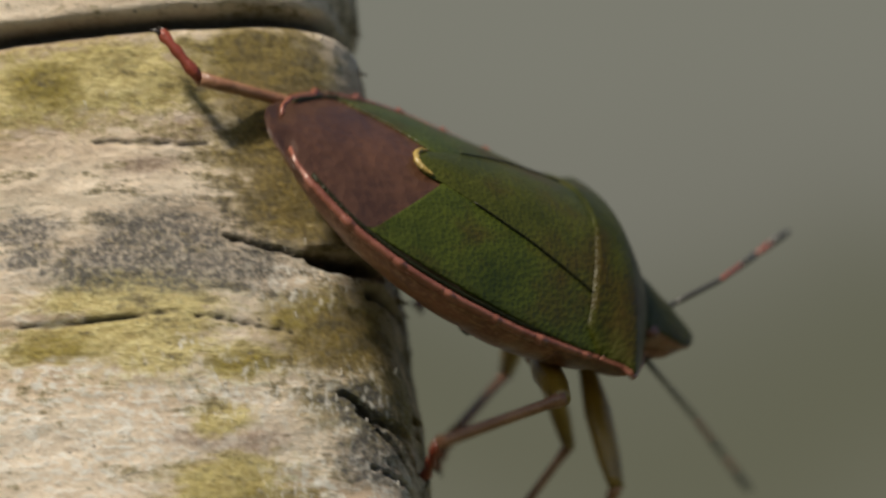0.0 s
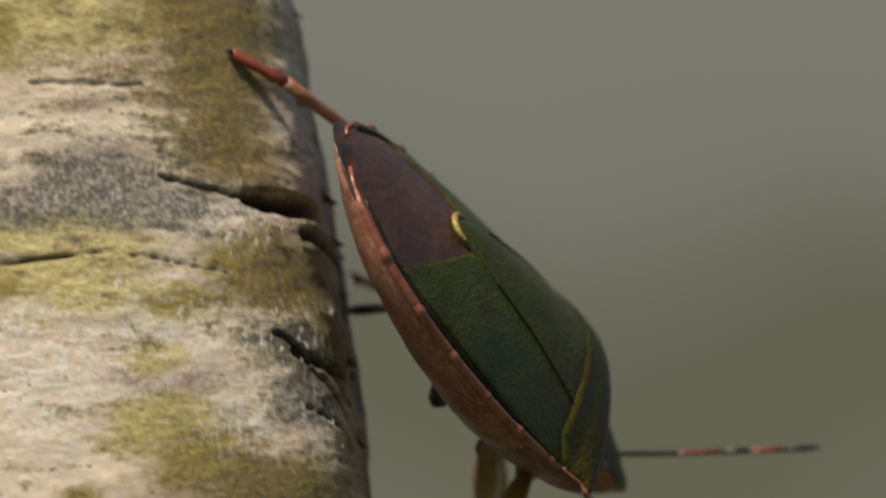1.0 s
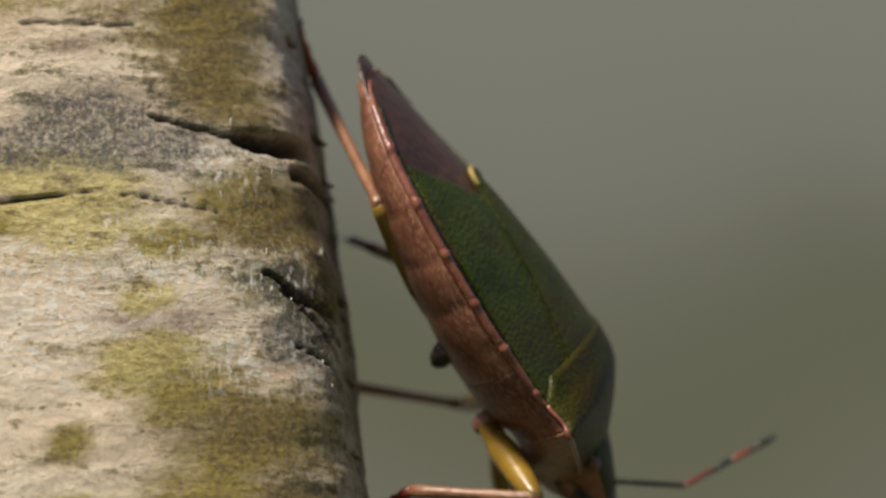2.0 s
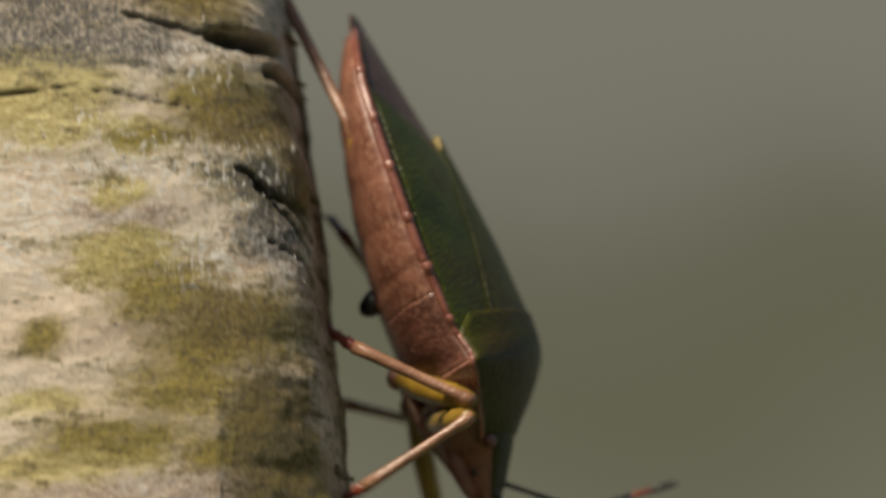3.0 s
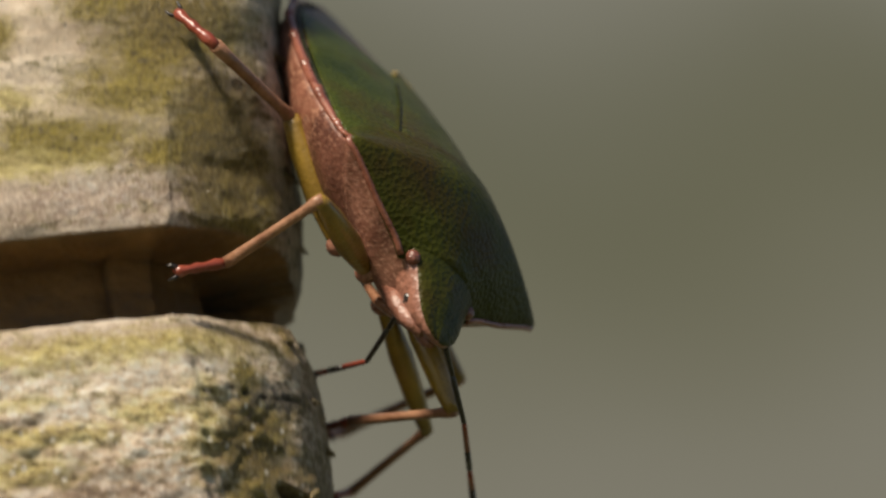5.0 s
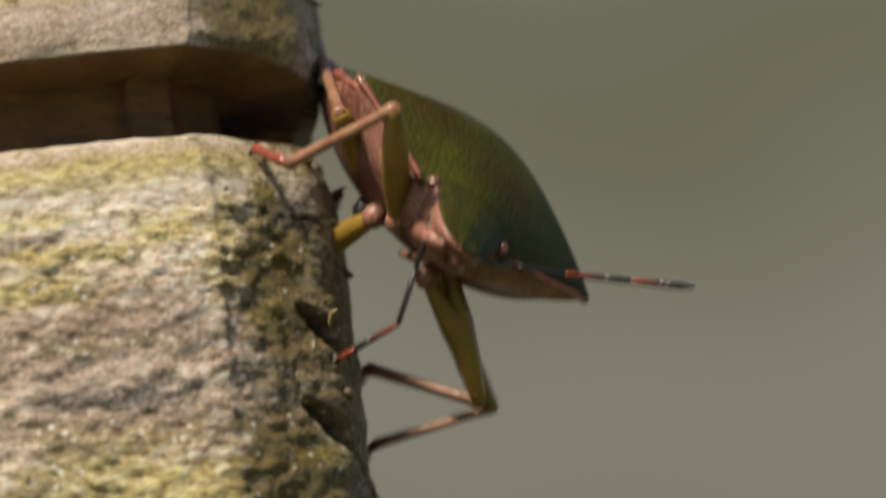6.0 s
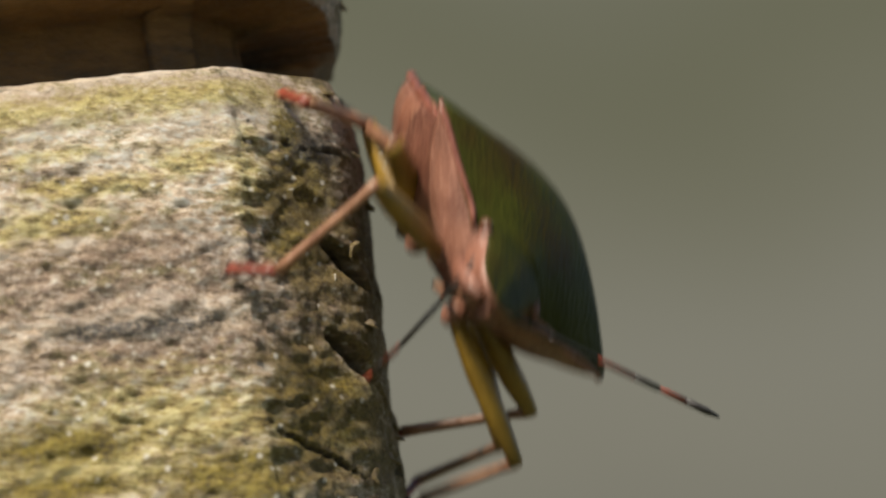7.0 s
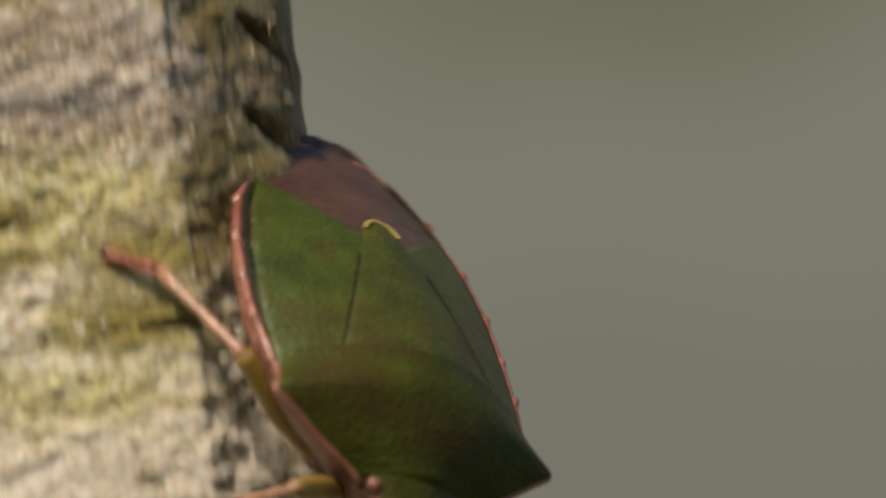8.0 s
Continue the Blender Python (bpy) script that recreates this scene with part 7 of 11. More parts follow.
    walk(hind_right[2], [
        (0, turned(-8.867, 2.335, 1.164, -0.7, -6.4, 136.3)),
        (0.1, turned(-8.850, 2.357, 0.573, 0.4, 3.2, 139.3)),
        (0.2, turned(-9.046, 2.410, -0.240, 3.6, 9.3, 140.1)),
        (0.3, turned(-6.406, 3.765, 1.074, -1.0, 6.7, 102.9)),
        (0.4, turned(-6.280, 1.744, 0.867, 19.1, 26.1, 150.7)),
        (0.5, turned(-6.708, 1.990, 0.727, -4.2, 36.3, 95.0)),
        (0.6, turned(-6.948, 2.253, 0.987, 4.7, 38.3, 109.5)),
        (0.7, turned(-7.268, 2.491, 1.336, 20.4, 34.8, 135.3)),
        (0.8, turned(-7.620, 2.753, 1.414, 29.3, 29.1, 152.3)),
        (0.9, turned(-7.803, 3.158, 1.054, 31.7, 28.0, 158.0)),
        (1, turned(-7.891, 3.505, 0.765, 32.3, 28.2, 160.1)),
        (1.1, turned(-8.019, 3.514, 0.971, 32.4, 26.0, 160.1)),
        (1.2, turned(-8.097, 3.471, 1.246, 33.0, 22.7, 161.0)),
        (1.3, turned(-8.338, 3.300, 1.275, 33.9, 19.9, 163.0)),
        (1.4, turned(-8.479, 3.134, 1.181, 35.9, 12.9, 169.9)),
        (1.5, turned(-8.772, 2.970, 1.071, 16.0, 6.7, 168.3)),
        (1.6, turned(-9.614, 2.630, 1.101, -3.7, 0.3, 169.0)),
        (1.65, turned(-10.190, 2.623, 1.195, -13.5, -2.7, 170.1)),
        (1.7, turned(-9.571, 3.990, 0.421, -23.5, -5.4, 171.8)),
        (1.8, turned(-8.273, 4.364, 0.109, -43.8, -9.9, 176.4)),
        (1.9, turned(-8.095, 2.677, 0.492, -64.6, -12.5, -177.7)),
        (2, turned(-7.251, 3.618, -0.026, -85.7, -12.8, -171.1)),
        (2.1, turned(-7.239, 3.559, -0.015, -106.7, -10.8, -164.9)),
        (2.2, turned(-7.354, 3.493, 0.054, -110.5, -14.6, -147.4)),
        (2.3, turned(-7.564, 3.356, 0.186, -107.0, -13.7, -160.3)),
        (2.4, turned(-8.003, 3.132, 0.626, -112.3, -17.8, -135.4)),
        (2.5, turned(-8.751, 1.577, 1.516, -106.8, -17.8, -149.6)),
        (2.6, turned(-8.772, 1.408, 1.640, -113.9, -17.8, -128.2)),
        (2.7, turned(-8.465, 1.795, 1.448, -115.0, -18.4, -124.7)),
        (2.8, turned(-8.231, 1.202, 1.156, -118.1, -14.5, -115.3)),
        (2.9, turned(-8.063, -0.528, 0.819, -117.4, -10.6, -121.1)),
        (3, turned(-9.470, -0.409, 0.256, -119.2, -12.6, -77.8)),
        (3.1, turned(-9.234, 0.291, 0.321, -115.9, -16.7, -86.9)),
        (3.15, turned(-9.247, -0.774, 0.687, -72.4, -30.6, -178.2)),
        (3.2, turned(-9.232, 0.382, 0.465, -55.1, 7.9, 105.1)),
        (3.25, turned(-5.548, -2.677, 1.875, -54.7, 7.8, 131.4)),
        (3.3, turned(-1.549, -1.581, 0.967, -54.4, 6.3, 157.7)),
        (3.35, turned(-1.361, 2.023, 0.369, -55.0, 4.9, -175.5)),
        (3.4, turned(-4.091, 4.280, -1.060, -56.2, 2.7, -148.7)),
        (3.5, turned(-3.356, 5.245, -1.823, -60.5, -0.4, -113.0)),
        (3.6, turned(-3.867, 5.147, -1.691, -61.0, 2.5, -107.8)),
        (3.7, turned(-4.899, 4.775, -1.435, -61.1, 4.2, -102.8)),
        (3.8, turned(-5.133, 3.937, -1.412, -61.4, 3.4, -103.4)),
        (3.9, turned(-4.622, 2.446, -1.400, -63.7, -0.7, -119.5)),
        (4, turned(-3.667, 0.228, -1.227, -75.0, -4.8, -175.3)),
        (4.1, turned(-3.091, -0.755, -0.825, -74.0, -1.1, 170.6)),
        (4.2, turned(-2.965, -1.067, -0.662, -73.8, -1.7, 169.1)),
        (4.3, turned(-3.049, -1.201, -0.596, -73.5, -1.1, 166.3)),
        (4.4, turned(-3.273, -1.227, -0.560, -73.3, -1.9, 163.4)),
        (4.5, turned(-4.133, -1.122, -0.643, -72.5, -2.8, 171.0)),
        (4.6, turned(-6.184, -0.759, -0.856, -70.9, -5.6, -169.3)),
        (4.7, turned(-8.359, -0.094, -1.120, -70.4, -9.8, -142.2)),
        (4.8, turned(-9.561, 0.740, -1.327, -72.2, -14.2, -112.4)),
        (4.9, turned(-9.411, 1.479, -1.414, -75.7, -16.9, -84.3)),
        (5, turned(-8.546, 1.934, -1.406, -78.9, -17.7, -63.6)),
        (5.1, turned(-8.054, 2.082, -1.387, -80.2, -17.7, -55.5)),
        (5.2, turned(-8.266, 1.851, -1.425, -82.5, -16.3, -47.8)),
        (5.3, turned(-8.397, 1.512, -1.400, -85.2, -12.7, -38.9)),
        (5.4, turned(-8.165, 0.581, -1.286, -85.6, -7.9, -27.8)),
        (5.5, turned(-7.902, -0.263, -1.261, -83.7, -11.0, -29.2)),
        (5.6, turned(-7.327, -0.742, -0.303, -80.3, -21.5, -57.6)),
        (5.7, turned(-4.873, -2.427, 0.912, -64.8, -22.0, -126.2)),
        (5.8, turned(-4.273, -3.507, -0.206, -56.9, -2.0, -153.8)),
        (5.9, turned(-3.653, -4.003, 0.845, -56.5, -5.2, -162.9)),
        (6, turned(-2.999, -4.026, 1.892, -56.0, -8.7, -166.5)),
        (6.1, turned(-2.845, -3.964, 1.760, -56.0, -7.3, -167.6)),
        (6.2, turned(-2.746, -3.954, 1.546, -56.3, -6.9, -167.5)),
        (6.3, turned(-2.717, -4.151, 1.282, -56.6, -6.8, -166.3)),
        (6.4, turned(-2.735, -4.461, 0.931, -57.1, -6.5, -164.5)),
        (6.5, turned(-2.773, -4.613, 0.647, -57.6, -7.0, -162.1)),
        (6.6, turned(-2.880, -4.423, 0.476, -58.5, -10.3, -156.4)),
        (6.7, turned(-3.105, -4.082, 0.339, -60.7, -15.2, -146.4)),
        (6.8, turned(-3.294, -3.853, 0.221, -62.3, -17.1, -140.9)),
        (6.9, turned(-3.030, -3.781, -0.186, -58.6, -5.0, -157.7)),
        (7, turned(-2.936, -3.822, -0.411, -59.6, 13.2, 178.1)),
        (7.1, turned(-3.542, -3.416, -0.304, -62.9, 22.4, 164.3)),
        (7.2, turned(-4.461, -2.661, 0.231, -60.5, 36.7, 166.5)),
        (7.25, turned(-5.964, -1.901, 0.111, -26.2, 40.5, -116.3)),
        (7.3, turned(-7.209, -0.411, -0.029, -20.5, 3.9, -65.5)),
        (7.4, turned(-7.823, 0.083, -0.027, -20.3, -14.1, -57.5)),
        (7.5, turned(-7.659, 0.272, -0.645, -19.6, -18.6, -56.6)),
        (7.6, turned(-8.928, -0.109, -2.356, -12.4, -30.7, -73.6)),
        (7.7, turned(-9.267, 1.165, -1.555, -7.8, -36.4, -81.8)),
        (7.8, turned(-9.194, 2.407, -0.888, -10.9, -37.5, -76.5)),
        (7.9, turned(-9.453, 2.159, -1.279, -16.0, -33.7, -67.8)),
        (8, turned(-9.851, 1.433, -1.541, -19.5, -29.0, -61.4)),
    ])
    walk(front_left[0], [
        (0, turned(0.000, 0.000, 0.000, 0.0, 41.6, -11.1)),
        (0.1, turned(0.000, 0.000, 0.000, -0.5, 36.5, -12.2)),
        (0.2, turned(0.000, 0.000, 0.000, -2.7, 36.0, -16.3)),
        (0.3, turned(0.000, 0.000, 0.000, -10.4, 35.7, -29.1)),
        (0.4, turned(0.000, 0.000, 0.000, -15.6, 34.1, -38.3)),
        (0.5, turned(0.000, 0.000, 0.000, -16.6, 32.4, -41.2)),
        (0.6, turned(0.000, 0.000, 0.000, -9.8, 31.7, -31.1)),
        (0.7, turned(0.000, 0.000, 0.000, 0.9, 30.4, -15.1)),
        (0.8, turned(0.000, 0.000, 0.000, 11.0, 28.4, 0.3)),
        (0.9, turned(0.000, 0.000, 0.000, 18.6, 26.7, 11.7)),
        (1, turned(0.000, 0.000, 0.000, 21.5, 25.6, 15.6)),
        (1.1, turned(0.000, 0.000, 0.000, 18.1, 32.4, 12.6)),
        (1.2, turned(0.000, 0.000, 0.000, 13.1, 39.2, 7.7)),
        (1.3, turned(0.000, 0.000, 0.000, 11.4, 40.8, 6.3)),
        (1.4, turned(0.000, 0.000, 0.000, 11.1, 40.7, 6.8)),
        (1.5, turned(0.000, 0.000, 0.000, 12.1, 39.1, 8.9)),
        (1.6, turned(0.000, 0.000, 0.000, 13.8, 36.5, 12.0)),
        (1.7, turned(0.000, 0.000, 0.000, 15.8, 33.3, 15.6)),
        (1.8, turned(0.000, 0.000, 0.000, 17.5, 29.8, 19.3)),
        (1.9, turned(0.000, 0.000, 0.000, 18.9, 26.5, 22.5)),
        (2, turned(0.000, 0.000, 0.000, 19.9, 23.7, 25.3)),
        (2.1, turned(0.000, 0.000, 0.000, 20.6, 21.6, 27.5)),
        (2.2, turned(0.000, 0.000, 0.000, 20.9, 20.6, 29.1)),
        (2.3, turned(0.000, 0.000, 0.000, 21.0, 20.9, 30.1)),
        (2.4, turned(0.000, 0.000, 0.000, 21.1, 21.3, 31.3)),
        (2.5, turned(0.000, 0.000, 0.000, 21.1, 21.8, 32.5)),
        (2.6, turned(0.000, 0.000, 0.000, 22.0, 23.3, 35.9)),
        (2.7, turned(0.000, 0.000, 0.000, 25.0, 26.2, 45.2)),
        (2.8, turned(0.000, 0.000, 0.000, 29.6, 20.6, 59.6)),
        (2.9, turned(0.000, 0.000, 0.000, 31.3, 14.3, 66.4)),
        (3, turned(0.000, 0.000, 0.000, 31.6, 10.7, 46.3)),
        (3.1, turned(0.000, 0.000, 0.000, 32.5, 14.3, 54.8)),
        (3.2, turned(0.000, 0.000, 0.000, 34.0, 20.4, 64.3)),
        (3.3, turned(0.000, 0.000, 0.000, 32.4, 20.8, 59.1)),
        (3.4, turned(0.000, 0.000, 0.000, 26.4, 22.1, 38.9)),
        (3.5, turned(0.000, 0.000, 0.000, 22.8, 20.9, 27.3)),
        (3.6, turned(0.000, 0.000, 0.000, 27.2, 21.9, 36.9)),
        (3.7, turned(0.000, 0.000, 0.000, 33.1, 20.5, 49.9)),
        (3.8, turned(0.000, 0.000, 0.000, 34.7, 8.4, 52.5)),
        (3.85, turned(0.000, 0.000, 0.000, 36.0, 1.3, 28.5)),
        (3.9, turned(0.000, 0.000, 0.000, 40.3, -5.4, 4.1)),
        (4, turned(0.000, 0.000, 0.000, 41.1, 7.9, 10.0)),
        (4.1, turned(0.000, 0.000, 0.000, 53.5, 10.4, 46.8)),
        (4.2, turned(0.000, 0.000, 0.000, 61.8, 7.0, 76.1)),
        (4.3, turned(0.000, 0.000, 0.000, 62.1, 8.6, 80.1)),
        (4.4, turned(0.000, 0.000, 0.000, 62.3, 10.1, 82.7)),
        (4.5, turned(0.000, 0.000, 0.000, 62.3, 11.5, 84.1)),
        (4.6, turned(0.000, 0.000, 0.000, 62.1, 13.0, 84.6)),
        (4.7, turned(0.000, 0.000, 0.000, 61.8, 14.5, 84.5)),
        (4.8, turned(0.000, 0.000, 0.000, 61.5, 16.3, 84.4)),
        (4.9, turned(0.000, 0.000, 0.000, 61.2, 18.4, 84.2)),
        (5, turned(0.000, 0.000, 0.000, 60.9, 20.7, 84.0)),
        (5.1, turned(0.000, 0.000, 0.000, 60.7, 23.0, 84.1)),
        (5.2, turned(0.000, 0.000, 0.000, 60.5, 25.2, 84.5)),
        (5.3, turned(0.000, 0.000, 0.000, 60.4, 27.1, 84.9)),
        (5.4, turned(0.000, 0.000, 0.000, 60.3, 31.0, 87.8)),
        (5.5, turned(0.000, 0.000, 0.000, 60.4, 33.2, 91.5)),
        (5.6, turned(0.000, 0.000, 0.000, 63.4, 22.5, 96.2)),
        (5.7, turned(0.000, 0.000, 0.000, 68.4, 19.0, 106.1)),
        (5.8, turned(0.000, 0.000, 0.000, 66.2, 6.0, 96.8)),
        (5.9, turned(0.000, 0.000, 0.000, 65.8, 10.2, 97.2)),
        (6, turned(0.000, 0.000, 0.000, 66.8, 17.4, 103.5)),
        (6.1, turned(0.000, 0.000, 0.000, 70.3, 6.2, 114.0)),
        (6.2, turned(0.000, 0.000, 0.000, 73.2, 5.9, 129.1)),
        (6.3, turned(0.000, 0.000, 0.000, 73.0, 3.5, 128.6)),
        (6.4, turned(0.000, 0.000, 0.000, 72.6, 1.6, 124.8)),
        (6.5, turned(0.000, 0.000, 0.000, 72.5, 1.1, 123.3)),
        (6.6, turned(0.000, 0.000, 0.000, 72.6, 1.9, 123.6)),
        (6.7, turned(0.000, 0.000, 0.000, 72.8, 3.6, 124.6)),
        (6.8, turned(0.000, 0.000, 0.000, 73.1, 4.5, 124.7)),
        (6.9, turned(0.000, 0.000, 0.000, 72.1, 3.9, 101.9)),
        (7, turned(0.000, 0.000, 0.000, 71.6, 7.2, 84.8)),
        (7.1, turned(0.000, 0.000, 0.000, 70.3, -0.1, 83.7)),
        (7.2, turned(0.000, 0.000, 0.000, 69.5, -4.1, 97.3)),
        (7.3, turned(0.000, 0.000, 0.000, 67.3, -18.3, 100.7)),
        (7.4, turned(0.000, 0.000, 0.000, 65.2, -18.4, 101.7)),
        (7.5, turned(0.000, 0.000, 0.000, 63.3, -12.9, 100.7)),
        (7.6, turned(0.000, 0.000, 0.000, 62.8, -1.9, 105.2)),
        (7.7, turned(0.000, 0.000, 0.000, 63.0, 7.3, 106.3)),
        (7.8, turned(0.000, 0.000, 0.000, 63.1, 17.8, 106.8)),
        (7.9, turned(0.000, 0.000, 0.000, 63.3, 24.1, 107.0)),
        (8, turned(0.000, 0.000, 0.000, 63.8, 24.1, 108.2)),
    ])
    walk(front_left[1], [
        (0, turned(3.084, -0.604, -2.786, 0.0, 52.8, -117.3)),
        (0.1, turned(3.299, -0.714, -2.498, 4.4, 41.4, -112.6)),
        (0.2, turned(3.261, -0.952, -2.469, 6.6, 22.6, -108.5)),
        (0.3, turned(2.979, -1.656, -2.454, 7.0, 15.7, -109.6)),
        (0.4, turned(2.728, -2.160, -2.352, 7.1, 19.2, -113.2)),
        (0.5, turned(2.673, -2.335, -2.246, 6.9, 22.1, -118.2)),
        (0.6, turned(3.059, -1.850, -2.205, 3.3, 21.8, -129.6)),
        (0.7, turned(3.501, -0.938, -2.122, -0.3, 20.4, -141.0)),
        (0.8, turned(3.694, 0.016, -1.999, -1.7, 23.5, -145.0)),
        (0.9, turned(3.675, 0.763, -1.886, 1.9, 25.6, -136.5)),
        (1, turned(3.650, 1.017, -1.813, 4.5, 24.1, -130.0)),
        (1.1, turned(3.464, 0.772, -2.246, 4.2, 20.2, -130.3)),
        (1.2, turned(3.228, 0.435, -2.652, 4.0, 16.9, -130.4)),
        (1.3, turned(3.158, 0.352, -2.747, 4.3, 15.9, -129.0)),
        (1.4, turned(3.161, 0.379, -2.739, 4.5, 16.2, -127.5)),
        (1.5, turned(3.219, 0.504, -2.651, 4.9, 17.3, -125.8)),
        (1.6, turned(3.301, 0.702, -2.501, 5.3, 19.4, -123.7)),
        (1.7, turned(3.380, 0.945, -2.306, 5.9, 22.0, -121.5)),
        (1.8, turned(3.440, 1.200, -2.089, 6.5, 24.9, -119.2)),
        (1.9, turned(3.472, 1.439, -1.874, 7.2, 28.1, -116.9)),
        (2, turned(3.479, 1.643, -1.685, 7.8, 30.8, -115.0)),
        (2.1, turned(3.464, 1.802, -1.546, 8.2, 32.7, -113.3)),
        (2.2, turned(3.436, 1.911, -1.477, 8.4, 33.5, -112.2)),
        (2.3, turned(3.397, 1.964, -1.498, 8.1, 32.5, -111.8)),
        (2.4, turned(3.345, 2.031, -1.526, 8.6, 27.9, -109.9)),
        (2.5, turned(3.288, 2.096, -1.559, 8.7, 23.8, -108.4)),
        (2.6, turned(3.122, 2.266, -1.659, 10.1, 22.6, -105.3)),
        (2.7, turned(2.658, 2.674, -1.851, 13.0, 20.2, -97.5)),
        (2.8, turned(1.989, 3.391, -1.478, 19.9, 20.7, -81.4)),
        (2.9, turned(1.628, 3.730, -1.038, 25.5, 17.5, -67.7)),
        (3, turned(2.850, 2.984, -0.784, 24.7, 23.9, -68.6)),
        (3.1, turned(2.346, 3.325, -1.036, 25.6, 19.4, -68.6)),
        (3.2, turned(1.710, 3.545, -1.465, 27.5, 13.5, -64.3)),
        (3.3, turned(2.022, 3.367, -1.489, 27.5, 7.4, -68.2)),
        (3.4, turned(3.027, 2.444, -1.582, 28.4, 0.8, -79.6)),
        (3.5, turned(3.486, 1.801, -1.496, 29.2, 8.0, -78.4)),
        (3.6, turned(3.118, 2.337, -1.567, 29.4, 7.6, -78.1)),
        (3.7, turned(2.537, 3.006, -1.471, 29.6, 9.1, -78.4)),
        (3.8, turned(2.529, 3.297, -0.612, 29.3, 25.6, -78.4)),
        (3.85, turned(3.690, 2.003, -0.100, -20.8, 70.2, -126.3)),
        (3.9, turned(4.170, 0.303, 0.399, -129.1, 46.5, 126.8)),
        (4, turned(4.097, 0.724, -0.575, -132.1, 19.9, 126.4)),
        (4.1, turned(2.829, 3.012, -0.753, -124.6, 20.4, 145.1)),
        (4.2, turned(1.001, 4.047, -0.508, -125.4, 38.1, 146.9)),
        (4.3, turned(0.716, 4.091, -0.625, -122.9, 37.3, 151.1)),
        (4.4, turned(0.527, 4.102, -0.733, -122.1, 38.3, 152.3)),
        (4.5, turned(0.426, 4.094, -0.836, -122.4, 40.6, 151.8)),
        (4.6, turned(0.388, 4.075, -0.940, -123.8, 44.1, 149.9)),
        (4.7, turned(0.384, 4.047, -1.053, -125.8, 48.5, 147.0)),
        (4.8, turned(0.395, 4.011, -1.179, -128.6, 53.3, 143.6)),
        (4.9, turned(0.406, 3.965, -1.325, -131.5, 58.3, 140.1)),
        (5, turned(0.406, 3.909, -1.481, -133.7, 63.0, 137.7)),
        (5.1, turned(0.395, 3.846, -1.640, -132.7, 67.1, 138.8)),
        (5.2, turned(0.370, 3.783, -1.787, -124.9, 70.0, 147.4)),
        (5.3, turned(0.335, 3.724, -1.914, -107.5, 69.9, 165.9)),
        (5.4, turned(0.139, 3.600, -2.161, -87.9, 62.6, -168.9)),
        (5.5, turned(-0.093, 3.513, -2.301, -75.2, 51.3, -150.1)),
        (5.6, turned(-0.417, 3.857, -1.610, -53.8, 37.3, -122.7)),
        (5.7, turned(-1.098, 3.816, -1.368, -47.8, 37.5, -113.4)),
        (5.8, turned(-0.492, 4.148, -0.437, -58.9, 38.8, -130.6)),
        (5.9, turned(-0.513, 4.102, -0.746, -59.5, 47.6, -132.6)),
        (6, turned(-0.934, 3.899, -1.252, -56.7, 59.3, -130.3)),
        (6.1, turned(-1.697, 3.815, -0.456, -60.2, 52.6, -133.9)),
        (6.2, turned(-2.635, 3.243, -0.431, -80.3, 50.1, -157.6)),
        (6.3, turned(-2.615, 3.276, -0.259, -76.5, 49.4, -151.8)),
        (6.4, turned(-2.397, 3.447, -0.118, -67.1, 48.2, -138.6)),
        (6.5, turned(-2.304, 3.510, -0.081, -63.4, 46.8, -133.1)),
        (6.6, turned(-2.321, 3.498, -0.135, -66.0, 42.9, -136.0)),
        (6.7, turned(-2.382, 3.449, -0.260, -69.2, 38.0, -140.3)),
        (6.8, turned(-2.388, 3.439, -0.329, -70.1, 32.9, -141.4)),
        (6.9, turned(-0.864, 4.100, -0.286, -76.4, 40.5, -152.3)),
        (7, turned(0.376, 4.150, -0.525, -99.0, 51.3, 174.3)),
        (7.1, turned(0.466, 4.174, 0.006, -96.5, 35.6, 174.9)),
        (7.2, turned(-0.527, 4.156, 0.304, -105.5, 46.6, 157.0)),
        (7.3, turned(-0.744, 3.917, 1.320, -108.4, 58.5, 152.8)),
        (7.4, turned(-0.815, 3.902, 1.322, -104.7, 67.3, 156.0)),
        (7.5, turned(-0.758, 4.023, 0.939, -109.1, 74.9, 149.4)),
        (7.6, turned(-1.102, 4.050, 0.142, -38.3, 64.2, -134.6)),
        (7.7, turned(-1.171, 3.998, -0.531, -46.0, 64.9, -142.4)),
        (7.8, turned(-1.157, 3.829, -1.279, -62.3, 68.9, -159.9)),
        (7.9, turned(-1.121, 3.665, -1.719, -68.6, 66.9, -166.3)),
        (8, turned(-1.203, 3.643, -1.710, -66.1, 62.5, -163.3)),
    ])
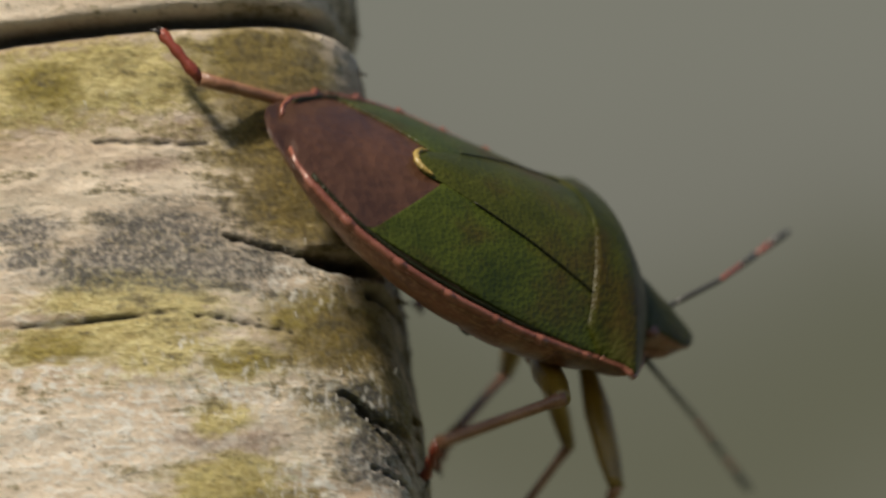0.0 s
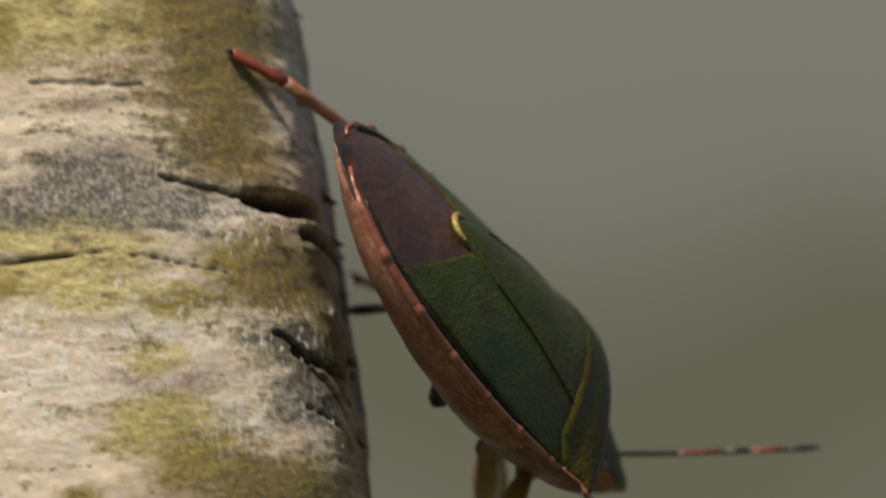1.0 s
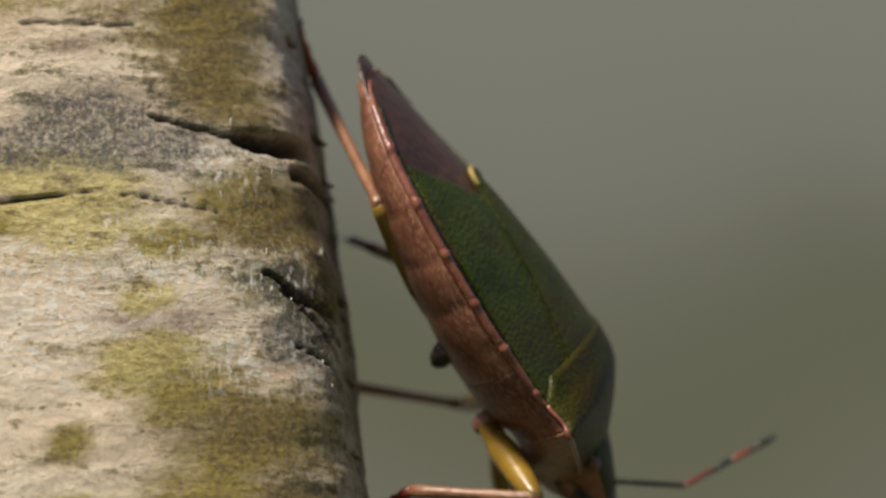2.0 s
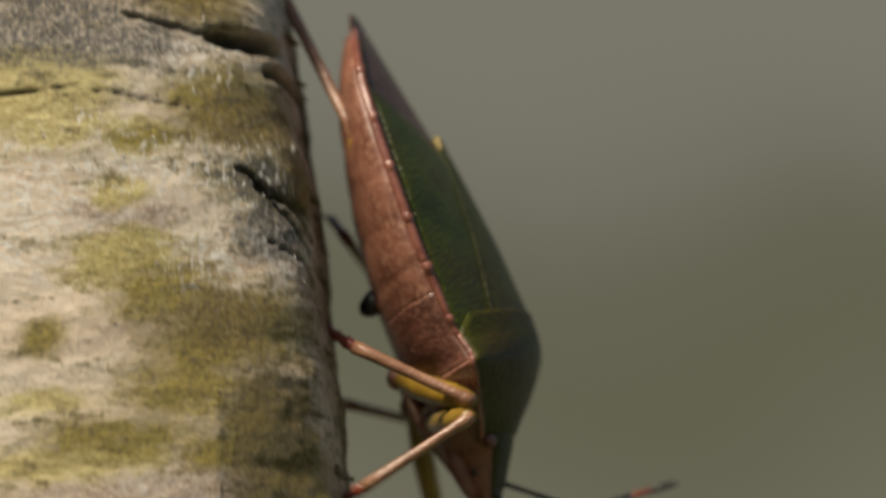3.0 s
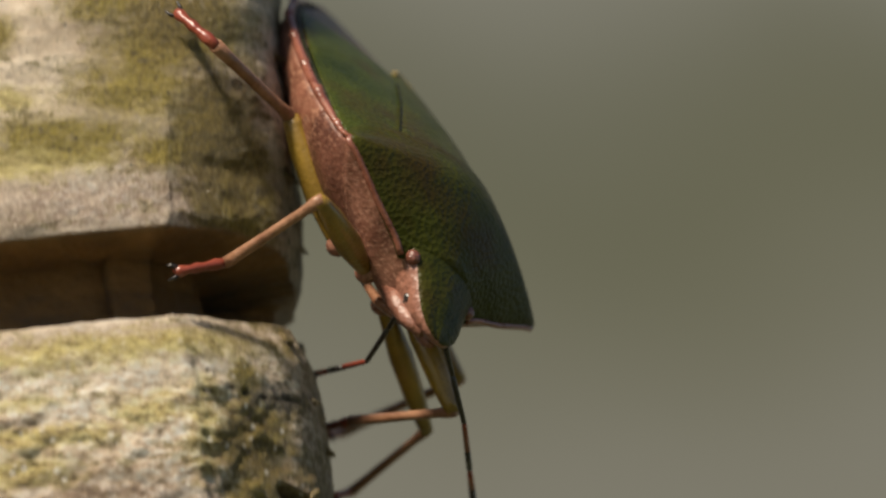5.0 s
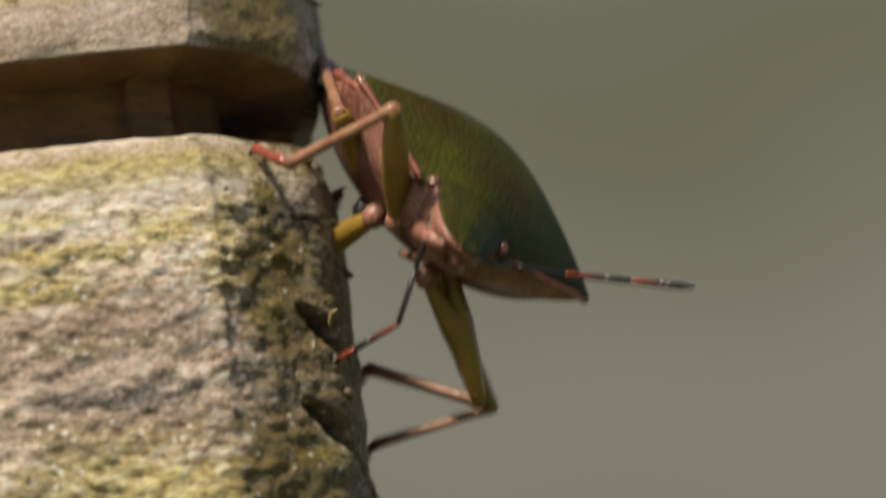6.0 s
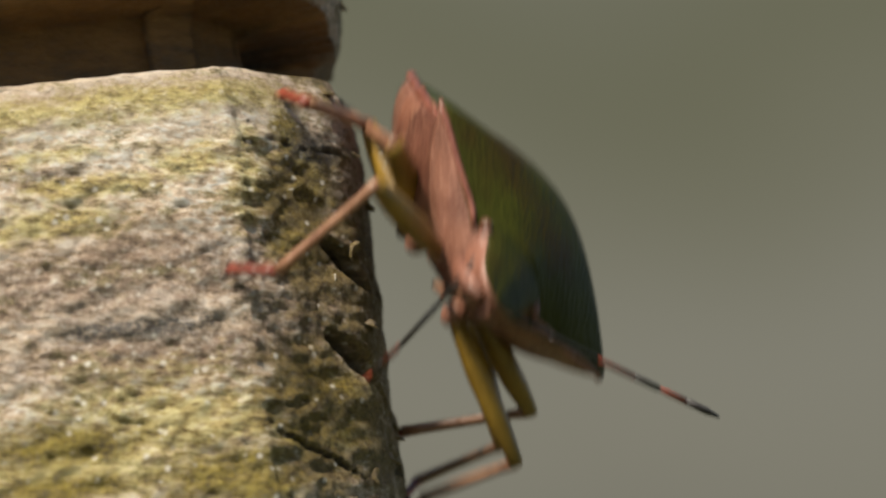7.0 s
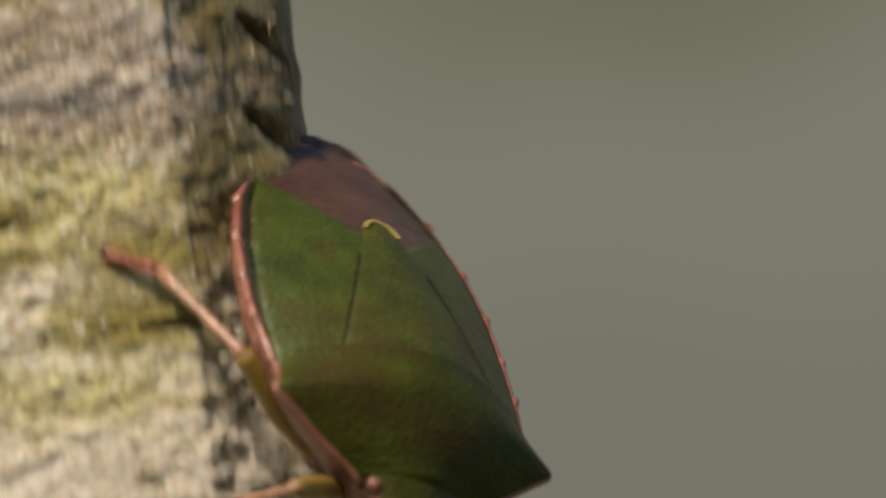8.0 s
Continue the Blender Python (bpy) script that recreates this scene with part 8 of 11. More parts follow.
    walk(front_left[2], [
        (0, turned(2.167, -2.378, -5.413, -0.0, 13.5, -114.4)),
        (0.1, turned(2.346, -2.998, -4.681, 1.3, 28.8, -114.3)),
        (0.2, turned(2.296, -3.842, -3.738, 7.2, 57.7, -108.7)),
        (0.3, turned(1.914, -4.650, -3.344, 49.7, 82.3, -66.3)),
        (0.4, turned(1.500, -5.026, -3.434, 148.1, 78.9, 31.8)),
        (0.5, turned(1.228, -5.030, -3.487, 158.1, 74.0, 41.3)),
        (0.6, turned(1.103, -4.210, -3.428, 165.7, 79.5, 48.4)),
        (0.7, turned(1.099, -2.888, -3.270, -16.3, 79.0, -135.2)),
        (0.8, turned(1.215, -1.720, -3.315, -5.6, 52.3, -124.4)),
        (0.9, turned(1.517, -1.285, -3.314, -2.2, 36.3, -119.4)),
        (1, turned(1.715, -1.291, -3.163, -1.0, 32.2, -117.5)),
        (1.1, turned(1.458, -1.588, -3.383, -1.4, 28.5, -117.7)),
        (1.2, turned(1.182, -1.971, -3.611, -1.7, 25.1, -117.8)),
        (1.3, turned(1.158, -2.113, -3.652, -1.4, 24.4, -116.0)),
        (1.4, turned(1.232, -2.135, -3.658, -0.8, 24.8, -113.7)),
        (1.5, turned(1.380, -2.054, -3.636, 0.1, 26.2, -111.1)),
        (1.6, turned(1.574, -1.888, -3.595, 1.0, 28.3, -108.0)),
        (1.7, turned(1.783, -1.664, -3.542, 2.3, 30.7, -104.6)),
        (1.8, turned(1.981, -1.411, -3.482, 3.8, 33.4, -100.9)),
        (1.9, turned(2.152, -1.157, -3.424, 5.4, 36.1, -97.2)),
        (2, turned(2.282, -0.928, -3.374, 6.9, 38.2, -93.9)),
        (2.1, turned(2.366, -0.746, -3.333, 7.8, 39.4, -91.3)),
        (2.2, turned(2.395, -0.636, -3.299, 7.9, 39.7, -90.3)),
        (2.3, turned(2.365, -0.621, -3.271, 6.7, 38.8, -91.1)),
        (2.4, turned(2.354, -0.712, -3.071, 5.0, 36.8, -93.0)),
        (2.5, turned(2.336, -0.768, -2.892, 3.4, 34.1, -94.6)),
        (2.6, turned(2.317, -0.671, -2.930, 2.9, 29.9, -95.7)),
        (2.7, turned(2.252, -0.397, -2.988, 3.9, 25.3, -93.5)),
        (2.8, turned(2.449, 0.339, -2.645, 8.1, 25.2, -83.8)),
        (2.9, turned(2.823, 0.820, -2.032, 11.2, 24.8, -76.6)),
        (3, turned(3.948, 0.174, -2.123, 14.3, 23.9, -69.3)),
        (3.1, turned(3.486, 0.430, -2.133, 14.4, 23.0, -70.9)),
        (3.2, turned(3.102, 0.655, -2.237, 14.4, 23.0, -72.9)),
        (3.3, turned(3.239, 0.329, -1.913, 19.6, 44.2, -65.2)),
        (3.4, turned(3.625, -0.801, -1.625, 116.4, 70.8, 37.1)),
        (3.5, turned(4.144, -1.399, -1.956, 153.4, 50.7, 78.0)),
        (3.6, turned(3.789, -0.865, -2.003, 160.8, 40.4, 89.6)),
        (3.7, turned(3.190, -0.186, -1.997, 165.8, 30.3, 100.1)),
        (3.8, turned(3.127, 0.383, -2.040, 167.3, 27.8, 104.9)),
        (3.85, turned(3.029, 1.103, -3.205, 167.4, 43.1, 105.1)),
        (3.9, turned(2.809, 2.124, -1.994, 167.3, 58.3, 104.9)),
        (4, turned(2.258, 3.225, -1.696, 177.0, 73.0, 115.7)),
        (4.1, turned(0.295, 4.783, -1.908, 21.8, 58.9, -36.7)),
        (4.2, turned(-1.177, 5.464, -2.542, 18.5, 25.2, -36.4)),
        (4.3, turned(-1.579, 5.362, -2.627, 18.8, 25.3, -35.1)),
        (4.4, turned(-1.766, 5.306, -2.777, 18.4, 24.0, -35.8)),
        (4.5, turned(-1.780, 5.279, -2.985, 17.5, 21.7, -37.6)),
        (4.6, turned(-1.662, 5.264, -3.237, 16.6, 18.7, -39.9)),
        (4.7, turned(-1.451, 5.239, -3.523, 15.9, 15.1, -42.3)),
        (4.8, turned(-1.190, 5.182, -3.827, 15.4, 11.3, -44.2)),
        (4.9, turned(-0.924, 5.079, -4.132, 15.1, 7.6, -45.4)),
        (5, turned(-0.701, 4.917, -4.422, 14.9, 4.3, -45.5)),
        (5.1, turned(-0.570, 4.691, -4.681, 15.0, 1.9, -44.2)),
        (5.2, turned(-0.581, 4.390, -4.889, 15.0, 1.1, -41.1)),
        (5.3, turned(-0.767, 4.000, -5.012, 15.1, 2.5, -35.8)),
        (5.4, turned(-1.351, 3.308, -5.090, 17.3, 16.0, -27.4)),
        (5.5, turned(-1.882, 2.486, -4.876, 19.5, 34.0, -20.6)),
        (5.6, turned(-1.834, 1.646, -3.611, 121.7, 75.4, 90.6)),
        (5.7, turned(-2.137, 1.411, -3.375, 170.3, 30.8, 147.1)),
        (5.8, turned(-2.168, 2.195, -2.502, 172.7, 17.2, 149.2)),
        (5.9, turned(-2.020, 2.463, -3.183, 175.2, 16.7, 158.3)),
        (6, turned(-2.022, 2.616, -4.091, 177.5, 17.1, 166.6)),
        (6.1, turned(-3.086, 2.369, -3.078, 146.7, 59.4, 131.5)),
        (6.2, turned(-4.590, 2.434, -2.962, 50.3, 53.4, 30.6)),
        (6.3, turned(-4.509, 2.263, -2.765, 63.8, 60.2, 46.8)),
        (6.4, turned(-4.049, 1.992, -2.577, 109.9, 63.9, 99.1)),
        (6.5, turned(-3.846, 1.860, -2.487, 129.5, 57.9, 121.7)),
        (6.6, turned(-4.061, 1.818, -2.380, 118.2, 58.1, 108.9)),
        (6.7, turned(-4.382, 1.791, -2.295, 99.9, 56.5, 88.0)),
        (6.8, turned(-4.554, 1.712, -2.122, 92.8, 54.6, 79.8)),
        (6.9, turned(-3.082, 2.932, -2.431, 134.8, 46.2, 135.5)),
        (7, turned(-1.681, 4.356, -3.098, 144.8, 28.3, 151.4)),
        (7.1, turned(-2.205, 4.411, -1.917, 71.5, 63.8, 55.4)),
        (7.2, turned(-2.612, 5.041, -2.095, 21.9, 22.7, -23.1)),
        (7.3, turned(-2.276, 4.704, -1.495, 20.1, 38.4, -29.2)),
        (7.4, turned(-1.980, 4.422, -1.721, 20.2, 47.7, -32.6)),
        (7.5, turned(-1.494, 4.459, -2.248, 23.5, 55.3, -31.7)),
        (7.6, turned(-2.109, 3.026, -2.829, 15.7, 53.3, -38.5)),
        (7.7, turned(-2.282, 3.145, -3.518, -8.7, 60.9, -63.9)),
        (7.8, turned(-2.272, 3.421, -4.359, -46.0, 63.5, -102.4)),
        (7.9, turned(-2.379, 3.357, -4.754, -63.4, 64.0, -120.5)),
        (8, turned(-2.667, 3.203, -4.635, -79.5, 66.0, -138.1)),
    ])
    walk(middle_left[0], [
        (0, turned(0.000, 0.000, 0.000, 0.0, 59.2, 25.1)),
        (0.1, turned(0.000, 0.000, 0.000, 0.5, 61.2, 24.9)),
        (0.2, turned(0.000, 0.000, 0.000, 0.5, 63.5, 24.2)),
        (0.3, turned(0.000, 0.000, 0.000, 0.4, 65.0, 23.6)),
        (0.4, turned(0.000, 0.000, 0.000, 0.1, 65.3, 22.4)),
        (0.5, turned(0.000, 0.000, 0.000, 1.1, 64.2, 22.6)),
        (0.6, turned(0.000, 0.000, 0.000, 23.5, 51.4, 47.9)),
        (0.65, turned(0.000, 0.000, 0.000, 111.5, 34.7, 145.2)),
        (0.7, turned(0.000, 0.000, 0.000, 131.0, -9.3, -162.6)),
        (0.8, turned(0.000, 0.000, 0.000, 131.2, -7.4, -166.7)),
        (0.9, turned(0.000, 0.000, 0.000, 130.7, -7.3, -169.3)),
        (1, turned(0.000, 0.000, 0.000, 130.0, -8.8, -172.0)),
        (1.1, turned(0.000, 0.000, 0.000, 132.4, -17.8, 170.7)),
        (1.15, turned(0.000, 0.000, 0.000, 133.4, 28.6, 128.2)),
        (1.2, turned(0.000, 0.000, 0.000, 66.3, 52.4, 36.4)),
        (1.3, turned(0.000, 0.000, 0.000, 65.4, 55.3, 36.3)),
        (1.4, turned(0.000, 0.000, 0.000, 67.7, 55.6, 39.7)),
        (1.5, turned(0.000, 0.000, 0.000, 72.6, 53.7, 45.7)),
        (1.6, turned(0.000, 0.000, 0.000, 78.6, 49.9, 53.1)),
        (1.7, turned(0.000, 0.000, 0.000, 84.5, 45.0, 60.7)),
        (1.8, turned(0.000, 0.000, 0.000, 90.0, 39.4, 68.5)),
        (1.9, turned(0.000, 0.000, 0.000, 94.9, 33.8, 76.2)),
        (2, turned(0.000, 0.000, 0.000, 99.1, 28.5, 84.2)),
        (2.1, turned(0.000, 0.000, 0.000, 102.3, 23.9, 91.8)),
        (2.2, turned(0.000, 0.000, 0.000, 104.7, 20.3, 98.6)),
        (2.3, turned(0.000, 0.000, 0.000, 106.3, 17.8, 103.9)),
        (2.35, turned(0.000, 0.000, 0.000, 107.6, 18.8, 109.2)),
        (2.4, turned(0.000, 0.000, 0.000, 108.8, 19.3, 114.6)),
        (2.5, turned(0.000, 0.000, 0.000, 113.5, 24.5, 144.9)),
        (2.6, turned(0.000, 0.000, 0.000, 114.1, 26.8, 145.5)),
        (2.7, turned(0.000, 0.000, 0.000, 105.6, 26.5, 121.0)),
        (2.8, turned(0.000, 0.000, 0.000, 98.5, 17.7, 93.6)),
        (2.9, turned(0.000, 0.000, 0.000, 97.7, 13.5, 82.7)),
        (3, turned(0.000, 0.000, 0.000, 97.7, 14.5, 83.0)),
        (3.1, turned(0.000, 0.000, 0.000, 97.1, 16.4, 87.2)),
        (3.2, turned(0.000, 0.000, 0.000, 96.5, 20.0, 92.2)),
        (3.3, turned(0.000, 0.000, 0.000, 96.5, 22.8, 95.3)),
        (3.35, turned(0.000, 0.000, 0.000, 98.5, 41.2, 110.1)),
        (3.4, turned(0.000, 0.000, 0.000, 110.8, 57.5, 133.6)),
        (3.5, turned(0.000, 0.000, 0.000, 116.8, 62.8, 141.7)),
        (3.6, turned(0.000, 0.000, 0.000, 79.0, 30.1, 87.4)),
        (3.65, turned(0.000, 0.000, 0.000, 78.7, 13.7, 79.4)),
        (3.7, turned(0.000, 0.000, 0.000, 78.3, 0.8, 68.3)),
        (3.8, turned(0.000, 0.000, 0.000, 78.8, -0.6, 76.1)),
        (3.85, turned(0.000, 0.000, 0.000, 77.4, 13.1, 82.9)),
        (3.9, turned(0.000, 0.000, 0.000, 77.8, 26.8, 90.2)),
        (4, turned(0.000, 0.000, 0.000, 85.7, 28.7, 109.2)),
        (4.1, turned(0.000, 0.000, 0.000, 87.4, -0.0, 112.4)),
        (4.15, turned(0.000, 0.000, 0.000, 87.5, 4.1, 121.8)),
        (4.2, turned(0.000, 0.000, 0.000, 88.2, 8.1, 131.3)),
        (4.3, turned(0.000, 0.000, 0.000, 89.0, 9.6, 136.8)),
        (4.4, turned(0.000, 0.000, 0.000, 89.2, 11.3, 137.5)),
        (4.5, turned(0.000, 0.000, 0.000, 87.7, 12.9, 130.0)),
        (4.6, turned(0.000, 0.000, 0.000, 83.1, 16.0, 111.0)),
        (4.7, turned(0.000, 0.000, 0.000, 75.9, 17.5, 85.7)),
        (4.8, turned(0.000, 0.000, 0.000, 68.8, 15.9, 60.4)),
        (4.9, turned(0.000, 0.000, 0.000, 64.2, 12.8, 41.4)),
        (5, turned(0.000, 0.000, 0.000, 62.7, 11.2, 33.9)),
        (5.1, turned(0.000, 0.000, 0.000, 61.3, 16.6, 28.9)),
        (5.2, turned(0.000, 0.000, 0.000, 60.0, 19.7, 25.8)),
        (5.3, turned(0.000, 0.000, 0.000, 59.3, 21.8, 24.8)),
        (5.4, turned(0.000, 0.000, 0.000, 59.7, 30.7, 28.1)),
        (5.5, turned(0.000, 0.000, 0.000, 62.7, 39.8, 37.4)),
        (5.6, turned(0.000, 0.000, 0.000, 77.6, 46.8, 61.0)),
        (5.7, turned(0.000, 0.000, 0.000, 122.7, 44.5, 125.7)),
        (5.8, turned(0.000, 0.000, 0.000, 117.9, 4.0, 108.8)),
        (5.9, turned(0.000, 0.000, 0.000, 113.3, 12.4, 87.6)),
        (6, turned(0.000, 0.000, 0.000, 114.2, 32.2, 89.1)),
        (6.1, turned(0.000, 0.000, 0.000, 119.8, 26.9, 99.9)),
        (6.2, turned(0.000, 0.000, 0.000, 125.1, 19.6, 112.2)),
        (6.3, turned(0.000, 0.000, 0.000, 126.9, 18.5, 117.5)),
        (6.4, turned(0.000, 0.000, 0.000, 127.9, 18.3, 120.8)),
        (6.5, turned(0.000, 0.000, 0.000, 128.3, 17.3, 122.3)),
        (6.6, turned(0.000, 0.000, 0.000, 126.1, 15.0, 116.0)),
        (6.7, turned(0.000, 0.000, 0.000, 123.0, 13.5, 106.6)),
        (6.8, turned(0.000, 0.000, 0.000, 121.9, 12.0, 102.7)),
        (6.9, turned(0.000, 0.000, 0.000, 122.5, 7.3, 105.7)),
        (7, turned(0.000, 0.000, 0.000, 122.6, 1.6, 108.1)),
        (7.1, turned(0.000, 0.000, 0.000, 121.1, -7.6, 98.3)),
        (7.15, turned(0.000, 0.000, 0.000, 121.3, -2.3, 92.6)),
        (7.2, turned(0.000, 0.000, 0.000, 121.2, 3.0, 86.5)),
        (7.3, turned(0.000, 0.000, 0.000, 120.5, 8.5, 85.6)),
        (7.4, turned(0.000, 0.000, 0.000, 119.5, 12.9, 84.0)),
        (7.5, turned(0.000, 0.000, 0.000, 118.3, 17.9, 82.2)),
        (7.6, turned(0.000, 0.000, 0.000, 120.1, 25.9, 90.5)),
        (7.7, turned(0.000, 0.000, 0.000, 123.4, 28.0, 97.9)),
        (7.8, turned(0.000, 0.000, 0.000, 126.0, 28.9, 102.9)),
        (7.9, turned(0.000, 0.000, 0.000, 129.1, 30.5, 108.4)),
        (8, turned(0.000, 0.000, 0.000, 132.5, 27.8, 115.5)),
    ])
    walk(middle_left[1], [
        (0, turned(1.671, 0.782, -3.091, -0.0, 14.1, -123.4)),
        (0.1, turned(1.573, 0.730, -3.155, 0.9, 9.7, -123.3)),
        (0.2, turned(1.461, 0.656, -3.224, 1.9, 6.5, -123.2)),
        (0.3, turned(1.398, 0.609, -3.261, 2.6, 5.0, -124.5)),
        (0.4, turned(1.391, 0.575, -3.270, 3.1, 5.1, -127.4)),
        (0.5, turned(1.449, 0.603, -3.240, 3.4, 5.2, -132.7)),
        (0.6, turned(1.510, 1.667, -2.811, 2.2, 5.5, -139.3)),
        (0.65, turned(-2.431, 1.691, -2.046, 7.2, 61.6, -133.1)),
        (0.7, turned(-3.390, -1.060, 0.582, -158.0, 59.6, 56.1)),
        (0.8, turned(-3.475, -0.818, 0.463, -137.1, 50.7, 79.4)),
        (0.9, turned(-3.509, -0.667, 0.454, -135.0, 46.3, 81.4)),
        (1, turned(-3.523, -0.495, 0.549, -137.0, 46.9, 78.7)),
        (1.1, turned(-3.382, 0.556, 1.099, 158.4, 53.3, 4.7)),
        (1.15, turned(-1.954, 2.483, -1.725, 77.2, 62.8, -75.6)),
        (1.2, turned(1.768, 1.307, -2.851, 27.6, 38.9, -128.4)),
        (1.3, turned(1.653, 1.216, -2.958, 28.2, 37.5, -126.9)),
        (1.4, turned(1.565, 1.299, -2.971, 27.8, 36.8, -127.0)),
        (1.5, turned(1.489, 1.527, -2.900, 26.3, 36.3, -128.6)),
        (1.6, turned(1.393, 1.853, -2.755, 24.2, 36.0, -131.4)),
        (1.7, turned(1.247, 2.224, -2.541, 21.7, 35.8, -135.0)),
        (1.8, turned(1.024, 2.588, -2.283, 19.1, 35.4, -138.7)),
        (1.9, turned(0.710, 2.907, -2.002, 16.8, 35.1, -141.8)),
        (2, turned(0.321, 3.147, -1.721, 15.3, 34.9, -144.0)),
        (2.1, turned(-0.103, 3.289, -1.460, 14.2, 35.0, -145.1)),
        (2.2, turned(-0.501, 3.340, -1.245, 13.9, 35.1, -145.4)),
        (2.3, turned(-0.827, 3.326, -1.100, 14.3, 35.0, -144.3)),
        (2.35, turned(-1.121, 3.218, -1.159, 19.3, 20.8, -129.5)),
        (2.4, turned(-1.415, 3.088, -1.192, 20.1, 5.9, -116.9)),
        (2.5, turned(-2.682, 1.882, -1.491, 22.3, 6.9, -103.8)),
        (2.6, turned(-2.648, 1.821, -1.624, 24.4, 7.9, -92.7)),
        (2.7, turned(-1.662, 2.759, -1.608, 26.6, 7.0, -81.9)),
        (2.8, turned(-0.213, 3.422, -1.095, 14.9, 32.9, -101.2)),
        (2.9, turned(0.443, 3.472, -0.843, 14.1, 34.8, -102.8)),
        (3, turned(0.424, 3.460, -0.901, 13.1, 24.6, -104.4)),
        (3.1, turned(0.163, 3.452, -1.010, 13.1, 24.8, -105.4)),
        (3.2, turned(-0.128, 3.380, -1.231, 14.4, 25.8, -104.1)),
        (3.3, turned(-0.311, 3.303, -1.396, 16.0, 19.8, -101.3)),
        (3.35, turned(-0.933, 2.545, -2.369, 16.3, -2.2, -87.8)),
        (3.4, turned(-1.334, 1.402, -3.035, 11.3, -23.7, -74.5)),
        (3.5, turned(-1.292, 1.017, -3.203, 10.3, -24.7, -70.5)),
        (3.6, turned(0.143, 3.112, -1.804, 12.1, -7.5, -74.6)),
        (3.65, turned(0.641, 3.439, -0.851, 3.9, 28.5, -81.8)),
        (3.7, turned(1.330, 3.345, -0.049, -16.1, 59.7, -103.3)),
        (3.8, turned(0.868, 3.494, 0.036, -12.9, 64.9, -98.7)),
        (3.85, turned(0.431, 3.480, -0.816, 1.3, 43.3, -78.9)),
        (3.9, turned(-0.010, 3.215, -1.618, 4.3, 20.0, -69.9)),
        (4, turned(-1.041, 2.983, -1.727, 6.6, 23.1, -64.9)),
        (4.1, turned(-1.368, 3.330, 0.002, -24.4, 47.0, -103.9)),
        (4.15, turned(-1.895, 3.050, -0.258, -47.2, 39.5, -134.6)),
        (4.2, turned(-2.353, 2.678, -0.502, -61.4, 26.1, -157.3)),
        (4.3, turned(-2.590, 2.427, -0.599, -61.8, 22.6, -158.8)),
        (4.4, turned(-2.605, 2.383, -0.705, -62.3, 22.2, -160.4)),
        (4.5, turned(-2.260, 2.685, -0.804, -62.3, 24.3, -161.4)),
        (4.6, turned(-1.242, 3.230, -0.992, -62.5, 29.6, -164.1)),
        (4.7, turned(0.258, 3.424, -1.084, -63.2, 36.5, -167.9)),
        (4.8, turned(1.712, 3.009, -0.989, -64.6, 43.3, -172.2)),
        (4.9, turned(2.637, 2.318, -0.799, -66.3, 48.5, -176.0)),
        (5, turned(2.933, 1.968, -0.699, -67.2, 50.5, -177.7)),
        (5.1, turned(3.022, 1.666, -1.025, -73.9, 58.0, 173.6)),
        (5.2, turned(3.051, 1.479, -1.212, -77.9, 62.6, 168.9)),
        (5.3, turned(3.035, 1.400, -1.336, -73.1, 62.5, 174.4)),
        (5.4, turned(2.733, 1.457, -1.836, -59.7, 56.4, -166.2)),
        (5.5, turned(2.195, 1.678, -2.308, -46.2, 45.9, -145.4)),
        (5.6, turned(1.197, 2.152, -2.626, -58.8, 12.8, -169.2)),
        (5.7, turned(-1.496, 2.086, -2.524, -56.5, 20.1, -167.4)),
        (5.8, turned(-1.159, 3.399, -0.251, -75.6, 47.8, 151.0)),
        (5.9, turned(0.147, 3.513, -0.772, -46.3, 23.7, -160.8)),
        (6, turned(0.048, 3.045, -1.920, -36.8, 24.6, -134.3)),
        (6.1, turned(-0.549, 3.164, -1.626, -32.0, 32.4, -125.5)),
        (6.2, turned(-1.279, 3.140, -1.210, -24.8, 42.7, -115.1)),
        (6.3, turned(-1.572, 3.030, -1.145, -22.9, 44.0, -112.1)),
        (6.4, turned(-1.754, 2.935, -1.128, -22.1, 42.7, -110.3)),
        (6.5, turned(-1.836, 2.905, -1.072, -22.4, 41.9, -110.1)),
        (6.6, turned(-1.522, 3.126, -0.932, -27.4, 50.2, -116.8)),
        (6.7, turned(-1.000, 3.354, -0.841, -44.9, 64.4, -137.3)),
        (6.8, turned(-0.771, 3.436, -0.747, -65.2, 71.1, -159.1)),
        (6.9, turned(-0.969, 3.436, -0.460, -48.7, 72.0, -141.1)),
        (7, turned(-1.123, 3.419, -0.102, -28.9, 68.1, -119.5)),
        (7.1, turned(-0.515, 3.531, 0.474, -29.3, 64.9, -123.8)),
        (7.15, turned(-0.163, 3.593, 0.144, -64.3, 55.4, -163.6)),
        (7.2, turned(0.219, 3.588, -0.189, -81.1, 39.3, 174.6)),
        (7.3, turned(0.275, 3.550, -0.532, -88.6, 51.1, 162.6)),
        (7.4, turned(0.367, 3.490, -0.804, -90.2, 59.3, 159.4)),
        (7.5, turned(0.469, 3.394, -1.105, -98.7, 64.8, 148.1)),
        (7.6, turned(-0.028, 3.237, -1.575, -46.1, 62.3, -153.0)),
        (7.7, turned(-0.440, 3.149, -1.689, -47.1, 59.1, -153.6)),
        (7.8, turned(-0.702, 3.074, -1.739, -44.9, 63.3, -151.1)),
        (7.9, turned(-0.982, 2.942, -1.829, -37.4, 65.4, -142.3)),
        (8, turned(-1.372, 2.875, -1.675, -33.2, 64.6, -137.5)),
    ])
